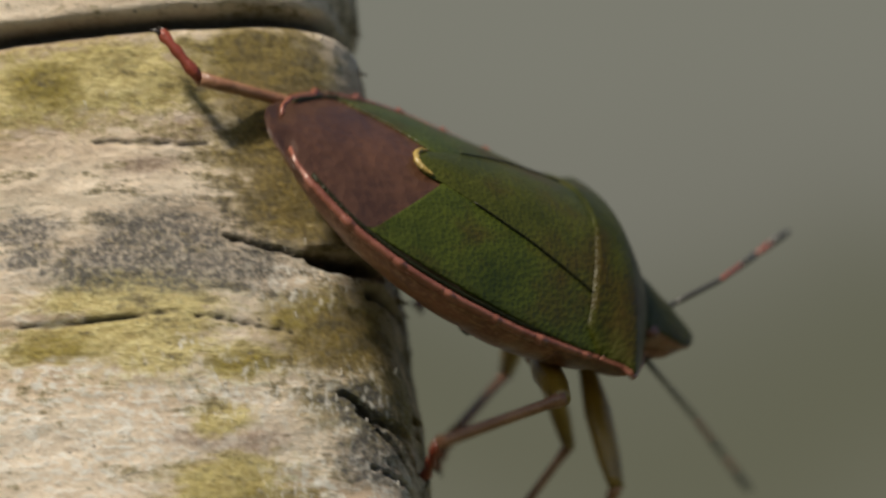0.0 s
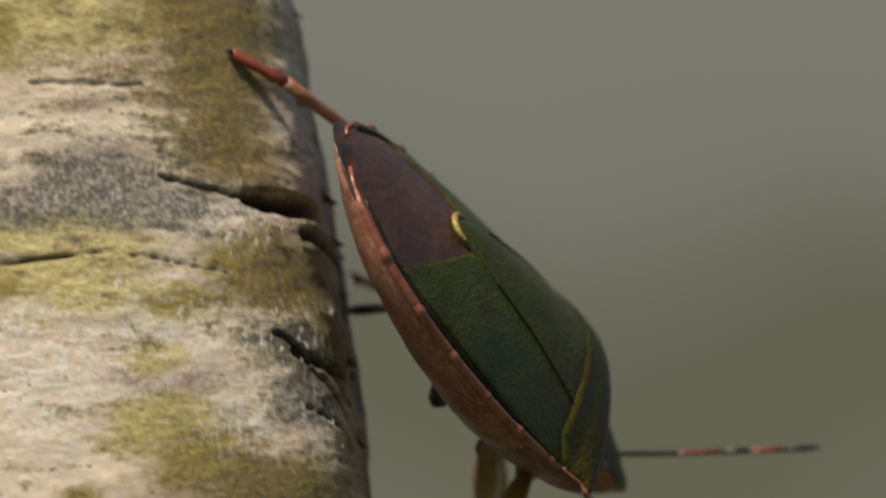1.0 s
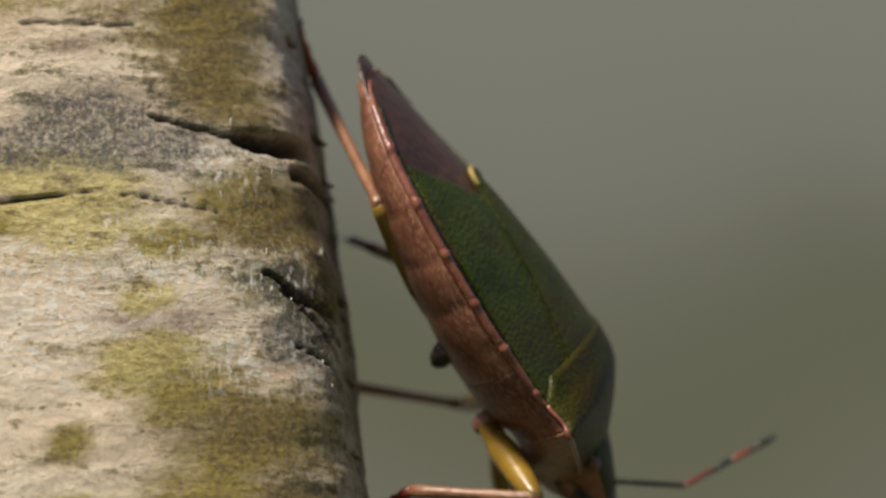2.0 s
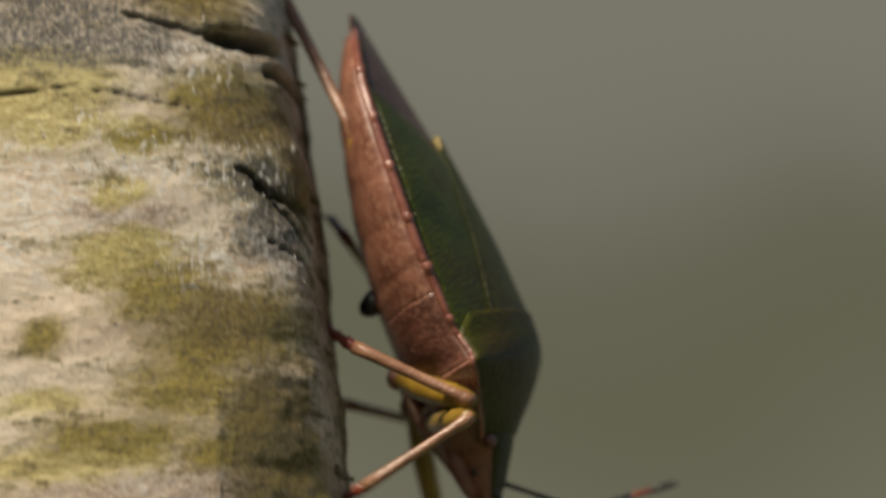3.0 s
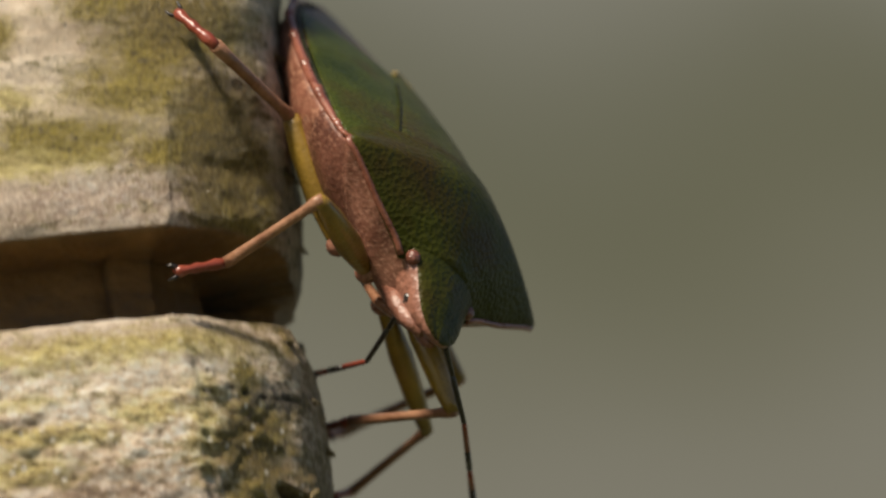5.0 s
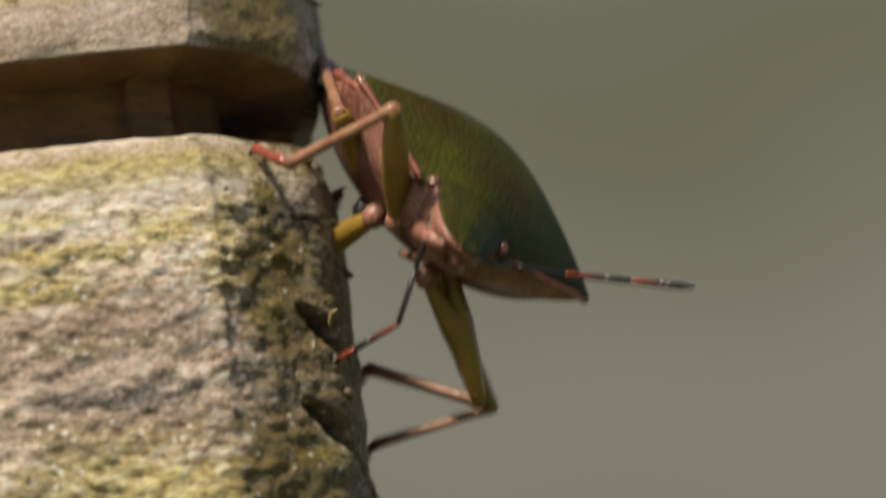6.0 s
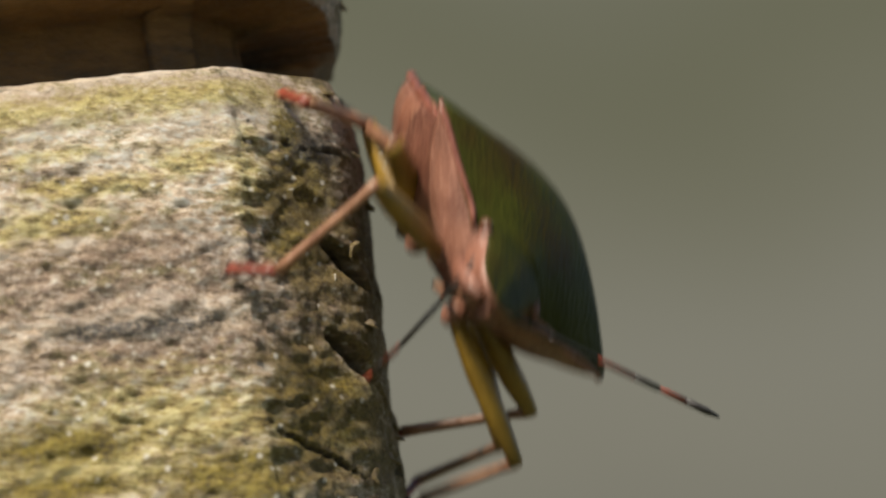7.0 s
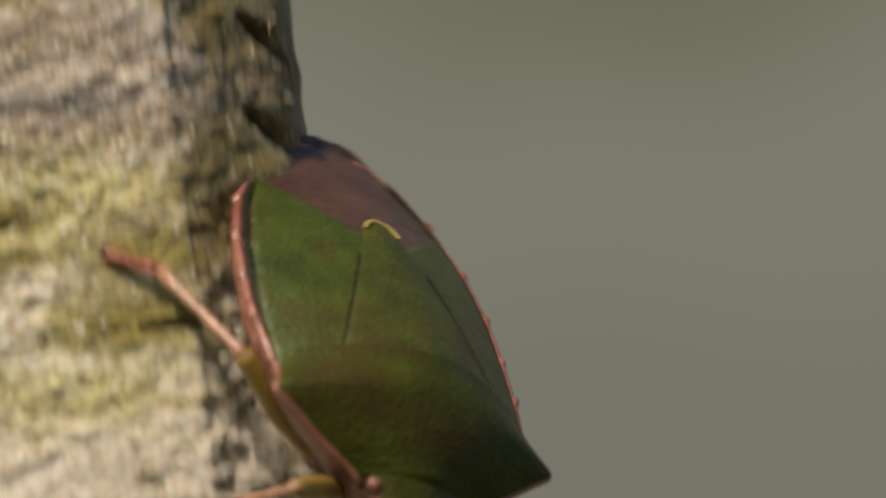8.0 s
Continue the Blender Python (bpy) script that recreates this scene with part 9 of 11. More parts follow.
    walk(middle_left[2], [
        (0, turned(-0.146, -1.969, -3.919, -58.4, 66.8, 33.8)),
        (0.1, turned(-0.267, -2.071, -3.725, -56.8, 59.7, 34.6)),
        (0.2, turned(-0.389, -2.170, -3.611, -54.8, 52.8, 36.2)),
        (0.3, turned(-0.522, -2.180, -3.561, -54.3, 49.6, 36.1)),
        (0.4, turned(-0.664, -2.116, -3.571, -54.1, 48.8, 36.0)),
        (0.5, turned(-0.846, -1.886, -3.552, -53.4, 47.7, 36.4)),
        (0.6, turned(-1.053, -0.543, -3.137, -44.1, 62.2, 46.3)),
        (0.65, turned(-3.538, 0.511, -5.037, -38.2, 53.5, 52.5)),
        (0.7, turned(-2.431, 0.369, -2.350, -34.8, 44.6, 56.5)),
        (0.8, turned(-3.078, 1.297, -2.169, -29.6, 36.3, 64.1)),
        (0.9, turned(-3.156, 1.653, -2.008, -26.7, 35.6, 68.7)),
        (1, turned(-3.069, 1.781, -1.934, -24.6, 37.6, 71.8)),
        (1.1, turned(-1.357, 0.724, -1.627, 129.3, 80.8, -144.9)),
        (1.15, turned(-1.568, 0.979, -4.749, 154.8, 36.3, -125.1)),
        (1.2, turned(0.123, -0.765, -4.987, 161.3, -8.8, -121.7)),
        (1.3, turned(0.035, -0.941, -5.030, 160.9, -8.8, -118.8)),
        (1.4, turned(-0.073, -0.876, -5.006, 160.5, -9.5, -116.4)),
        (1.5, turned(-0.220, -0.613, -4.915, 160.1, -9.9, -114.2)),
        (1.6, turned(-0.424, -0.209, -4.754, 159.7, -9.6, -112.2)),
        (1.7, turned(-0.703, 0.271, -4.528, 159.4, -8.4, -110.3)),
        (1.8, turned(-1.057, 0.757, -4.251, 159.0, -6.3, -108.7)),
        (1.9, turned(-1.476, 1.183, -3.953, 158.7, -4.1, -107.5)),
        (2, turned(-1.935, 1.504, -3.665, 158.6, -2.2, -106.6)),
        (2.1, turned(-2.390, 1.698, -3.409, 158.3, -0.7, -105.7)),
        (2.2, turned(-2.791, 1.761, -3.201, 158.1, 0.4, -105.2)),
        (2.3, turned(-3.089, 1.697, -3.047, 157.8, 1.1, -105.3)),
        (2.35, turned(-3.140, 0.764, -2.366, 147.7, 37.2, -129.1)),
        (2.4, turned(-2.943, 0.071, -1.536, 101.1, 60.8, 174.3)),
        (2.5, turned(-3.489, -1.395, -1.896, 36.3, 22.5, 96.5)),
        (2.6, turned(-2.804, -1.543, -2.093, 42.3, 26.3, 109.0)),
        (2.7, turned(-1.190, -0.582, -2.019, 108.0, 44.3, -160.6)),
        (2.8, turned(-0.767, 0.622, -2.943, 137.5, 11.5, -96.6)),
        (2.9, turned(-0.174, 0.750, -2.784, 138.5, 5.3, -87.5)),
        (3, turned(-0.347, 0.464, -2.312, 138.2, 1.7, -91.3)),
        (3.1, turned(-0.655, 0.476, -2.437, 138.5, 0.6, -87.9)),
        (3.2, turned(-0.875, 0.412, -2.712, 138.7, -2.6, -83.1)),
        (3.3, turned(-0.936, 0.165, -2.545, 139.0, 0.7, -81.1)),
        (3.35, turned(-0.799, -0.850, -2.243, 134.0, 66.3, -115.0)),
        (3.4, turned(-0.500, -1.597, -1.669, 13.7, 38.6, 109.2)),
        (3.5, turned(-0.263, -1.893, -1.777, 13.0, 20.5, 109.2)),
        (3.6, turned(1.037, -0.138, -1.355, 93.7, 67.3, -160.6)),
        (3.65, turned(1.067, 0.481, -2.474, 150.1, 42.0, -94.3)),
        (3.7, turned(0.936, 1.677, -2.985, 158.5, 3.3, -73.3)),
        (3.8, turned(0.649, 2.070, -3.044, 157.0, 4.5, -88.2)),
        (3.85, turned(0.906, 1.050, -3.146, 123.1, 31.3, -144.0)),
        (3.9, turned(1.084, 0.216, -2.785, 77.4, 26.4, 148.2)),
        (4, turned(0.288, 0.153, -3.063, 71.2, 15.2, 137.1)),
        (4.1, turned(-1.927, 1.080, -2.484, 91.0, 29.1, -168.6)),
        (4.15, turned(-3.733, 1.181, -2.424, 118.1, 32.4, -103.9)),
        (4.2, turned(-5.170, 1.498, -1.997, 132.2, 7.5, -51.2)),
        (4.3, turned(-5.518, 1.294, -1.903, 132.4, 6.6, -49.0)),
        (4.4, turned(-5.570, 1.330, -1.993, 132.8, 4.8, -44.7)),
        (4.5, turned(-5.196, 1.701, -2.208, 132.9, 12.9, -50.6)),
        (4.6, turned(-4.085, 2.424, -2.675, 128.8, 32.7, -67.1)),
        (4.7, turned(-2.414, 2.852, -3.106, 107.5, 54.1, -101.5)),
        (4.8, turned(-0.739, 2.672, -3.321, 60.3, 57.5, -160.7)),
        (4.9, turned(0.387, 2.161, -3.344, 35.7, 44.3, 165.0)),
        (5, turned(0.771, 1.882, -3.322, 30.6, 37.2, 155.8)),
        (5.1, turned(1.233, 1.866, -3.909, 27.1, 31.7, 149.4)),
        (5.2, turned(1.519, 1.779, -4.231, 26.5, 29.7, 148.2)),
        (5.3, turned(1.470, 1.555, -4.351, 27.1, 29.4, 149.3)),
        (5.4, turned(0.904, 1.008, -4.667, 27.3, 26.4, 155.6)),
        (5.5, turned(0.248, 0.334, -4.751, 27.0, 24.9, 161.1)),
        (5.6, turned(-2.060, 1.533, -3.379, 116.3, 55.6, -92.1)),
        (5.7, turned(-4.612, 1.390, -3.692, 148.2, 2.9, -26.9)),
        (5.8, turned(-3.157, 4.508, -2.768, 148.2, 12.0, -19.2)),
        (5.9, turned(-2.793, 2.489, -2.138, -108.0, 77.1, 62.9)),
        (6, turned(-2.114, 0.834, -3.335, -12.8, 17.0, 167.7)),
        (6.1, turned(-2.217, 0.827, -3.446, -11.8, 11.0, 174.3)),
        (6.2, turned(-2.341, 0.878, -3.516, -11.6, 8.8, 176.7)),
        (6.3, turned(-2.492, 0.763, -3.506, -11.8, 8.5, 177.7)),
        (6.4, turned(-2.624, 0.592, -3.433, -11.9, 9.0, 178.5)),
        (6.5, turned(-2.707, 0.531, -3.344, -12.0, 9.1, 179.4)),
        (6.6, turned(-2.502, 1.186, -3.547, -12.2, 8.4, 178.0)),
        (6.7, turned(-2.075, 2.361, -3.909, -12.9, 7.8, 173.8)),
        (6.8, turned(-1.800, 3.043, -3.964, -13.5, 10.3, 170.1)),
        (6.9, turned(-1.789, 2.776, -3.692, -14.1, 12.7, 168.0)),
        (7, turned(-1.746, 2.315, -3.257, -15.0, 15.8, 164.6)),
        (7.1, turned(-1.319, 2.330, -2.604, -22.9, 31.2, 146.4)),
        (7.15, turned(-2.015, 3.051, -2.656, -86.7, 75.9, 70.6)),
        (7.2, turned(-2.404, 3.835, -2.338, -164.7, 34.7, -18.3)),
        (7.3, turned(-1.762, 4.192, -3.177, -165.7, 15.4, -27.7)),
        (7.4, turned(-1.259, 4.100, -3.727, -163.8, 18.6, -29.4)),
        (7.5, turned(-0.760, 4.159, -4.182, -159.6, 26.0, -25.5)),
        (7.6, turned(-1.437, 2.519, -4.585, -162.8, 20.1, -27.2)),
        (7.7, turned(-2.001, 2.373, -4.608, -169.3, 44.7, -30.8)),
        (7.8, turned(-2.040, 2.334, -4.776, 169.7, 79.9, -48.6)),
        (7.9, turned(-2.102, 2.075, -4.919, 12.7, 77.1, 154.9)),
        (8, turned(-2.444, 1.894, -4.748, 5.7, 65.6, 147.4)),
    ])
    walk(hind_left[0], [
        (0, turned(0.000, 0.000, 0.000, 0.0, -3.9, 30.9)),
        (0.1, turned(0.000, 0.000, 0.000, -0.8, -5.7, 30.0)),
        (0.2, turned(0.000, 0.000, 0.000, -1.7, -7.2, 29.2)),
        (0.3, turned(0.000, 0.000, 0.000, -2.6, -7.9, 29.0)),
        (0.4, turned(0.000, 0.000, 0.000, -3.6, -7.6, 29.5)),
        (0.5, turned(0.000, 0.000, 0.000, -4.8, -7.6, 31.1)),
        (0.6, turned(0.000, 0.000, 0.000, -5.4, -7.3, 37.1)),
        (0.7, turned(0.000, 0.000, 0.000, -6.3, -6.0, 46.8)),
        (0.8, turned(0.000, 0.000, 0.000, -7.1, -7.7, 54.6)),
        (0.9, turned(0.000, 0.000, 0.000, -6.9, -13.9, 56.6)),
        (1, turned(0.000, 0.000, 0.000, -6.7, -19.4, 57.4)),
        (1.1, turned(0.000, 0.000, 0.000, -7.6, -17.9, 61.4)),
        (1.2, turned(0.000, 0.000, 0.000, -8.5, -16.0, 65.1)),
        (1.3, turned(0.000, 0.000, 0.000, -8.6, -16.4, 67.4)),
        (1.4, turned(0.000, 0.000, 0.000, -8.5, -17.8, 68.8)),
        (1.5, turned(0.000, 0.000, 0.000, -8.0, -20.1, 69.1)),
        (1.6, turned(0.000, 0.000, 0.000, -6.8, -22.9, 67.8)),
        (1.7, turned(0.000, 0.000, 0.000, -5.3, -23.9, 65.6)),
        (1.8, turned(0.000, 0.000, 0.000, -5.8, -17.8, 67.4)),
        (1.9, turned(0.000, 0.000, 0.000, -7.5, -11.8, 74.1)),
        (2, turned(0.000, 0.000, 0.000, -8.4, -8.3, 80.4)),
        (2.1, turned(0.000, 0.000, 0.000, -8.9, -6.1, 85.3)),
        (2.2, turned(0.000, 0.000, 0.000, -9.1, -4.4, 89.2)),
        (2.3, turned(0.000, 0.000, 0.000, -9.0, -3.0, 92.6)),
        (2.4, turned(0.000, 0.000, 0.000, -8.6, -2.5, 93.9)),
        (2.5, turned(0.000, 0.000, 0.000, -8.3, -1.9, 95.2)),
        (2.6, turned(0.000, 0.000, 0.000, -8.4, -0.9, 96.9)),
        (2.7, turned(0.000, 0.000, 0.000, -8.4, 0.9, 99.4)),
        (2.8, turned(0.000, 0.000, 0.000, -8.4, 3.0, 101.4)),
        (2.9, turned(0.000, 0.000, 0.000, -8.2, 5.0, 103.4)),
        (3, turned(0.000, 0.000, 0.000, -8.1, 6.7, 107.6)),
        (3.1, turned(0.000, 0.000, 0.000, -8.5, 7.9, 109.5)),
        (3.2, turned(0.000, 0.000, 0.000, -8.8, 9.5, 110.1)),
        (3.3, turned(0.000, 0.000, 0.000, -9.4, 9.9, 108.0)),
        (3.4, turned(0.000, 0.000, 0.000, -9.9, 10.3, 105.8)),
        (3.5, turned(0.000, 0.000, 0.000, -10.4, 11.0, 103.7)),
        (3.6, turned(0.000, 0.000, 0.000, -10.8, 3.6, 103.9)),
        (3.7, turned(0.000, 0.000, 0.000, -11.0, -3.9, 103.2)),
        (3.8, turned(0.000, 0.000, 0.000, -10.3, -10.8, 99.4)),
        (3.85, turned(0.000, 0.000, 0.000, -9.4, -15.2, 97.0)),
        (3.9, turned(0.000, 0.000, 0.000, -8.5, -19.6, 95.2)),
        (4, turned(0.000, 0.000, 0.000, -11.3, -22.9, 102.8)),
        (4.1, turned(0.000, 0.000, 0.000, -12.8, -23.2, 106.6)),
        (4.2, turned(0.000, 0.000, 0.000, -13.3, -23.5, 107.9)),
        (4.3, turned(0.000, 0.000, 0.000, -12.5, -23.7, 105.9)),
        (4.4, turned(0.000, 0.000, 0.000, -10.5, -23.6, 100.8)),
        (4.5, turned(0.000, 0.000, 0.000, -7.8, -23.1, 93.7)),
        (4.6, turned(0.000, 0.000, 0.000, -5.0, -20.9, 85.6)),
        (4.7, turned(0.000, 0.000, 0.000, -2.7, -16.3, 77.3)),
        (4.8, turned(0.000, 0.000, 0.000, -1.5, -9.1, 69.2)),
        (4.9, turned(0.000, 0.000, 0.000, -1.4, -0.7, 61.9)),
        (5, turned(0.000, 0.000, 0.000, -2.5, 7.0, 55.4)),
        (5.1, turned(0.000, 0.000, 0.000, -3.9, 13.4, 50.0)),
        (5.2, turned(0.000, 0.000, 0.000, -5.6, 18.2, 45.6)),
        (5.3, turned(0.000, 0.000, 0.000, -7.1, 22.0, 42.4)),
        (5.4, turned(0.000, 0.000, 0.000, -7.4, 29.1, 43.0)),
        (5.5, turned(0.000, 0.000, 0.000, -7.5, 36.5, 45.6)),
        (5.6, turned(0.000, 0.000, 0.000, -3.8, 40.4, 52.3)),
        (5.7, turned(0.000, 0.000, 0.000, 7.1, 45.4, 68.4)),
        (5.8, turned(0.000, 0.000, 0.000, 6.6, -2.0, 69.4)),
        (5.9, turned(0.000, 0.000, 0.000, 7.4, 10.1, 76.3)),
        (6, turned(0.000, 0.000, 0.000, 11.0, 27.1, 86.1)),
        (6.1, turned(0.000, 0.000, 0.000, 9.0, 27.5, 81.8)),
        (6.2, turned(0.000, 0.000, 0.000, 8.0, 27.8, 79.5)),
        (6.3, turned(0.000, 0.000, 0.000, 8.5, 27.7, 80.5)),
        (6.4, turned(0.000, 0.000, 0.000, 8.3, 26.6, 80.2)),
        (6.5, turned(0.000, 0.000, 0.000, 8.4, 25.5, 80.0)),
        (6.6, turned(0.000, 0.000, 0.000, 8.4, 25.6, 80.3)),
        (6.7, turned(0.000, 0.000, 0.000, 8.4, 24.9, 80.0)),
        (6.8, turned(0.000, 0.000, 0.000, 8.1, 23.0, 78.9)),
        (6.9, turned(0.000, 0.000, 0.000, 7.4, 20.0, 76.5)),
        (7, turned(0.000, 0.000, 0.000, 6.5, 15.7, 72.6)),
        (7.1, turned(0.000, 0.000, 0.000, 3.9, 10.6, 59.0)),
        (7.2, turned(0.000, 0.000, 0.000, 2.5, 5.6, 42.7)),
        (7.3, turned(0.000, 0.000, 0.000, 5.4, -4.3, 23.0)),
        (7.4, turned(0.000, 0.000, 0.000, 7.7, -8.6, 16.7)),
        (7.5, turned(0.000, 0.000, 0.000, 9.0, -7.8, 14.6)),
        (7.6, turned(0.000, 0.000, 0.000, 6.1, -4.5, 22.2)),
        (7.7, turned(0.000, 0.000, 0.000, 4.4, 3.2, 34.3)),
        (7.8, turned(0.000, 0.000, 0.000, 8.5, 19.9, 56.4)),
        (7.9, turned(0.000, 0.000, 0.000, 21.3, 35.5, 82.6)),
        (8, turned(0.000, 0.000, 0.000, 28.5, 33.7, 93.9)),
    ])
    walk(hind_left[1], [
        (0, turned(3.597, 2.149, 0.286, -0.0, 57.9, 126.4)),
        (0.1, turned(3.619, 2.092, 0.413, -0.1, 62.6, 125.0)),
        (0.2, turned(3.636, 2.035, 0.527, -0.8, 67.0, 123.2)),
        (0.3, turned(3.639, 2.017, 0.573, -0.4, 69.0, 122.3)),
        (0.4, turned(3.621, 2.054, 0.557, 0.6, 68.9, 122.4)),
        (0.5, turned(3.564, 2.151, 0.554, 1.3, 67.7, 122.0)),
        (0.6, turned(3.321, 2.514, 0.534, 5.4, 61.2, 126.5)),
        (0.7, turned(2.859, 3.045, 0.439, 11.9, 53.6, 134.5)),
        (0.8, turned(2.410, 3.394, 0.557, 14.0, 50.6, 137.4)),
        (0.9, turned(2.247, 3.403, 1.009, 9.3, 53.4, 131.6)),
        (1, turned(2.134, 3.337, 1.397, 3.9, 56.9, 125.2)),
        (1.1, turned(1.913, 3.508, 1.292, 9.9, 62.5, 132.4)),
        (1.2, turned(1.700, 3.663, 1.155, 19.4, 66.9, 143.2)),
        (1.3, turned(1.550, 3.720, 1.184, 26.1, 67.7, 150.8)),
        (1.4, turned(1.449, 3.728, 1.282, 31.1, 66.9, 156.5)),
        (1.5, turned(1.412, 3.684, 1.439, 34.8, 64.6, 161.0)),
        (1.6, turned(1.461, 3.584, 1.630, 38.7, 60.9, 166.0)),
        (1.7, turned(1.592, 3.497, 1.696, 46.9, 53.9, 176.4)),
        (1.8, turned(1.540, 3.688, 1.291, 59.9, 39.0, -164.8)),
        (1.9, turned(1.122, 3.956, 0.855, 66.3, 27.0, -152.4)),
        (2, turned(0.694, 4.097, 0.611, 68.4, 21.7, -146.5)),
        (2.1, turned(0.344, 4.162, 0.447, 69.5, 18.7, -142.8)),
        (2.2, turned(0.054, 4.188, 0.321, 70.2, 16.5, -139.8)),
        (2.3, turned(-0.190, 4.190, 0.221, 70.8, 14.6, -137.1)),
        (2.4, turned(-0.284, 4.186, 0.187, 70.7, 10.8, -135.0)),
        (2.5, turned(-0.382, 4.181, 0.138, 70.7, 7.2, -132.2)),
        (2.6, turned(-0.500, 4.170, 0.063, 71.4, 7.2, -128.3)),
        (2.7, turned(-0.684, 4.143, -0.066, 72.1, 6.8, -123.0)),
        (2.8, turned(-0.828, 4.111, -0.216, 73.0, 4.9, -116.1)),
        (2.9, turned(-0.971, 4.069, -0.371, 73.7, 2.9, -108.7)),
        (3, turned(-1.257, 3.976, -0.497, 73.7, 0.7, -104.7)),
        (3.1, turned(-1.387, 3.922, -0.580, 74.3, 1.6, -101.2)),
        (3.2, turned(-1.419, 3.891, -0.697, 75.1, 2.6, -97.6)),
        (3.3, turned(-1.278, 3.935, -0.723, 75.7, 2.4, -95.0)),
        (3.4, turned(-1.127, 3.975, -0.752, 76.4, 2.0, -92.1)),
        (3.5, turned(-0.976, 4.006, -0.799, 77.2, 1.2, -89.3)),
        (3.6, turned(-1.007, 4.069, -0.261, 76.9, 6.7, -92.9)),
        (3.7, turned(-0.955, 4.080, 0.287, 75.5, 10.8, -99.6)),
        (3.8, turned(-0.672, 4.070, 0.786, 73.9, 15.5, -106.1)),
        (3.85, turned(-0.494, 4.021, 1.105, 70.0, 23.4, -118.7)),
        (3.9, turned(-0.360, 3.940, 1.409, 64.1, 30.0, -132.3)),
        (4, turned(-0.856, 3.775, 1.631, 58.6, 34.8, -140.4)),
        (4.1, turned(-1.106, 3.698, 1.655, 56.3, 32.1, -145.0)),
        (4.2, turned(-1.188, 3.662, 1.678, 54.8, 29.6, -148.2)),
        (4.3, turned(-1.058, 3.699, 1.685, 54.3, 31.4, -149.7)),
        (4.4, turned(-0.721, 3.779, 1.686, 52.6, 35.2, -152.8)),
        (4.5, turned(-0.247, 3.857, 1.646, 49.9, 40.3, -157.6)),
        (4.6, turned(0.301, 3.911, 1.502, 45.7, 45.6, -163.8)),
        (4.7, turned(0.885, 3.932, 1.181, 40.5, 50.0, -171.0)),
        (4.8, turned(1.468, 3.878, 0.669, 34.0, 53.0, -179.5)),
        (4.9, turned(1.981, 3.704, 0.056, 25.8, 55.1, 170.4)),
        (5, turned(2.368, 3.430, -0.516, 16.7, 56.7, 159.4)),
        (5.1, turned(2.629, 3.128, -0.971, 9.1, 57.8, 150.5)),
        (5.2, turned(2.791, 2.851, -1.311, 6.0, 57.8, 146.9)),
        (5.3, turned(2.878, 2.626, -1.571, 9.0, 56.2, 150.7)),
        (5.4, turned(2.687, 2.501, -2.040, 20.0, 51.1, 168.6)),
        (5.5, turned(2.362, 2.415, -2.496, 28.4, 43.1, -175.0)),
        (5.6, turned(1.955, 2.532, -2.721, 30.1, 26.7, -171.5)),
        (5.7, turned(1.085, 2.742, -2.990, 30.3, 9.1, -168.6)),
        (5.8, turned(1.478, 3.929, 0.145, 15.5, 39.4, 163.3)),
        (5.9, turned(0.981, 4.017, -0.735, 29.6, 32.8, -172.8)),
        (6, turned(0.258, 3.732, -1.910, 36.6, 18.6, -155.1)),
        (6.1, turned(0.535, 3.688, -1.938, 33.1, 23.4, -163.7)),
        (6.2, turned(0.674, 3.652, -1.961, 26.8, 31.6, -176.4)),
        (6.3, turned(0.611, 3.668, -1.953, 22.7, 37.9, 177.1)),
        (6.4, turned(0.639, 3.701, -1.880, 18.7, 42.9, 171.3)),
        (6.5, turned(0.657, 3.733, -1.811, 15.2, 43.7, 166.7)),
        (6.6, turned(0.638, 3.733, -1.817, 12.2, 41.1, 162.9)),
        (6.7, turned(0.658, 3.752, -1.767, 10.0, 38.6, 160.2)),
        (6.8, turned(0.746, 3.792, -1.644, 9.7, 36.0, 160.7)),
        (6.9, turned(0.918, 3.838, -1.436, 11.4, 34.1, 164.1)),
        (7, turned(1.211, 3.858, -1.135, 13.1, 32.4, 167.6)),
        (7.1, turned(2.125, 3.538, -0.777, 11.2, 26.2, 163.0)),
        (7.2, turned(3.076, 2.830, -0.416, 8.9, 15.7, 158.0)),
        (7.3, turned(3.856, 1.636, 0.315, 6.5, 22.3, 153.9)),
        (7.4, turned(3.977, 1.194, 0.629, 4.4, 34.7, 151.1)),
        (7.5, turned(4.026, 1.048, 0.575, 0.1, 40.7, 144.8)),
        (7.6, turned(3.875, 1.586, 0.329, 20.3, 40.9, 174.8)),
        (7.7, turned(3.464, 2.363, -0.236, 21.9, 39.2, 175.7)),
        (7.8, turned(2.183, 3.289, -1.434, 16.5, 40.8, 165.2)),
        (7.9, turned(0.439, 3.387, -2.445, 9.6, 50.9, 156.2)),
        (8, turned(-0.237, 3.486, -2.330, 12.5, 56.8, 160.3)),
    ])
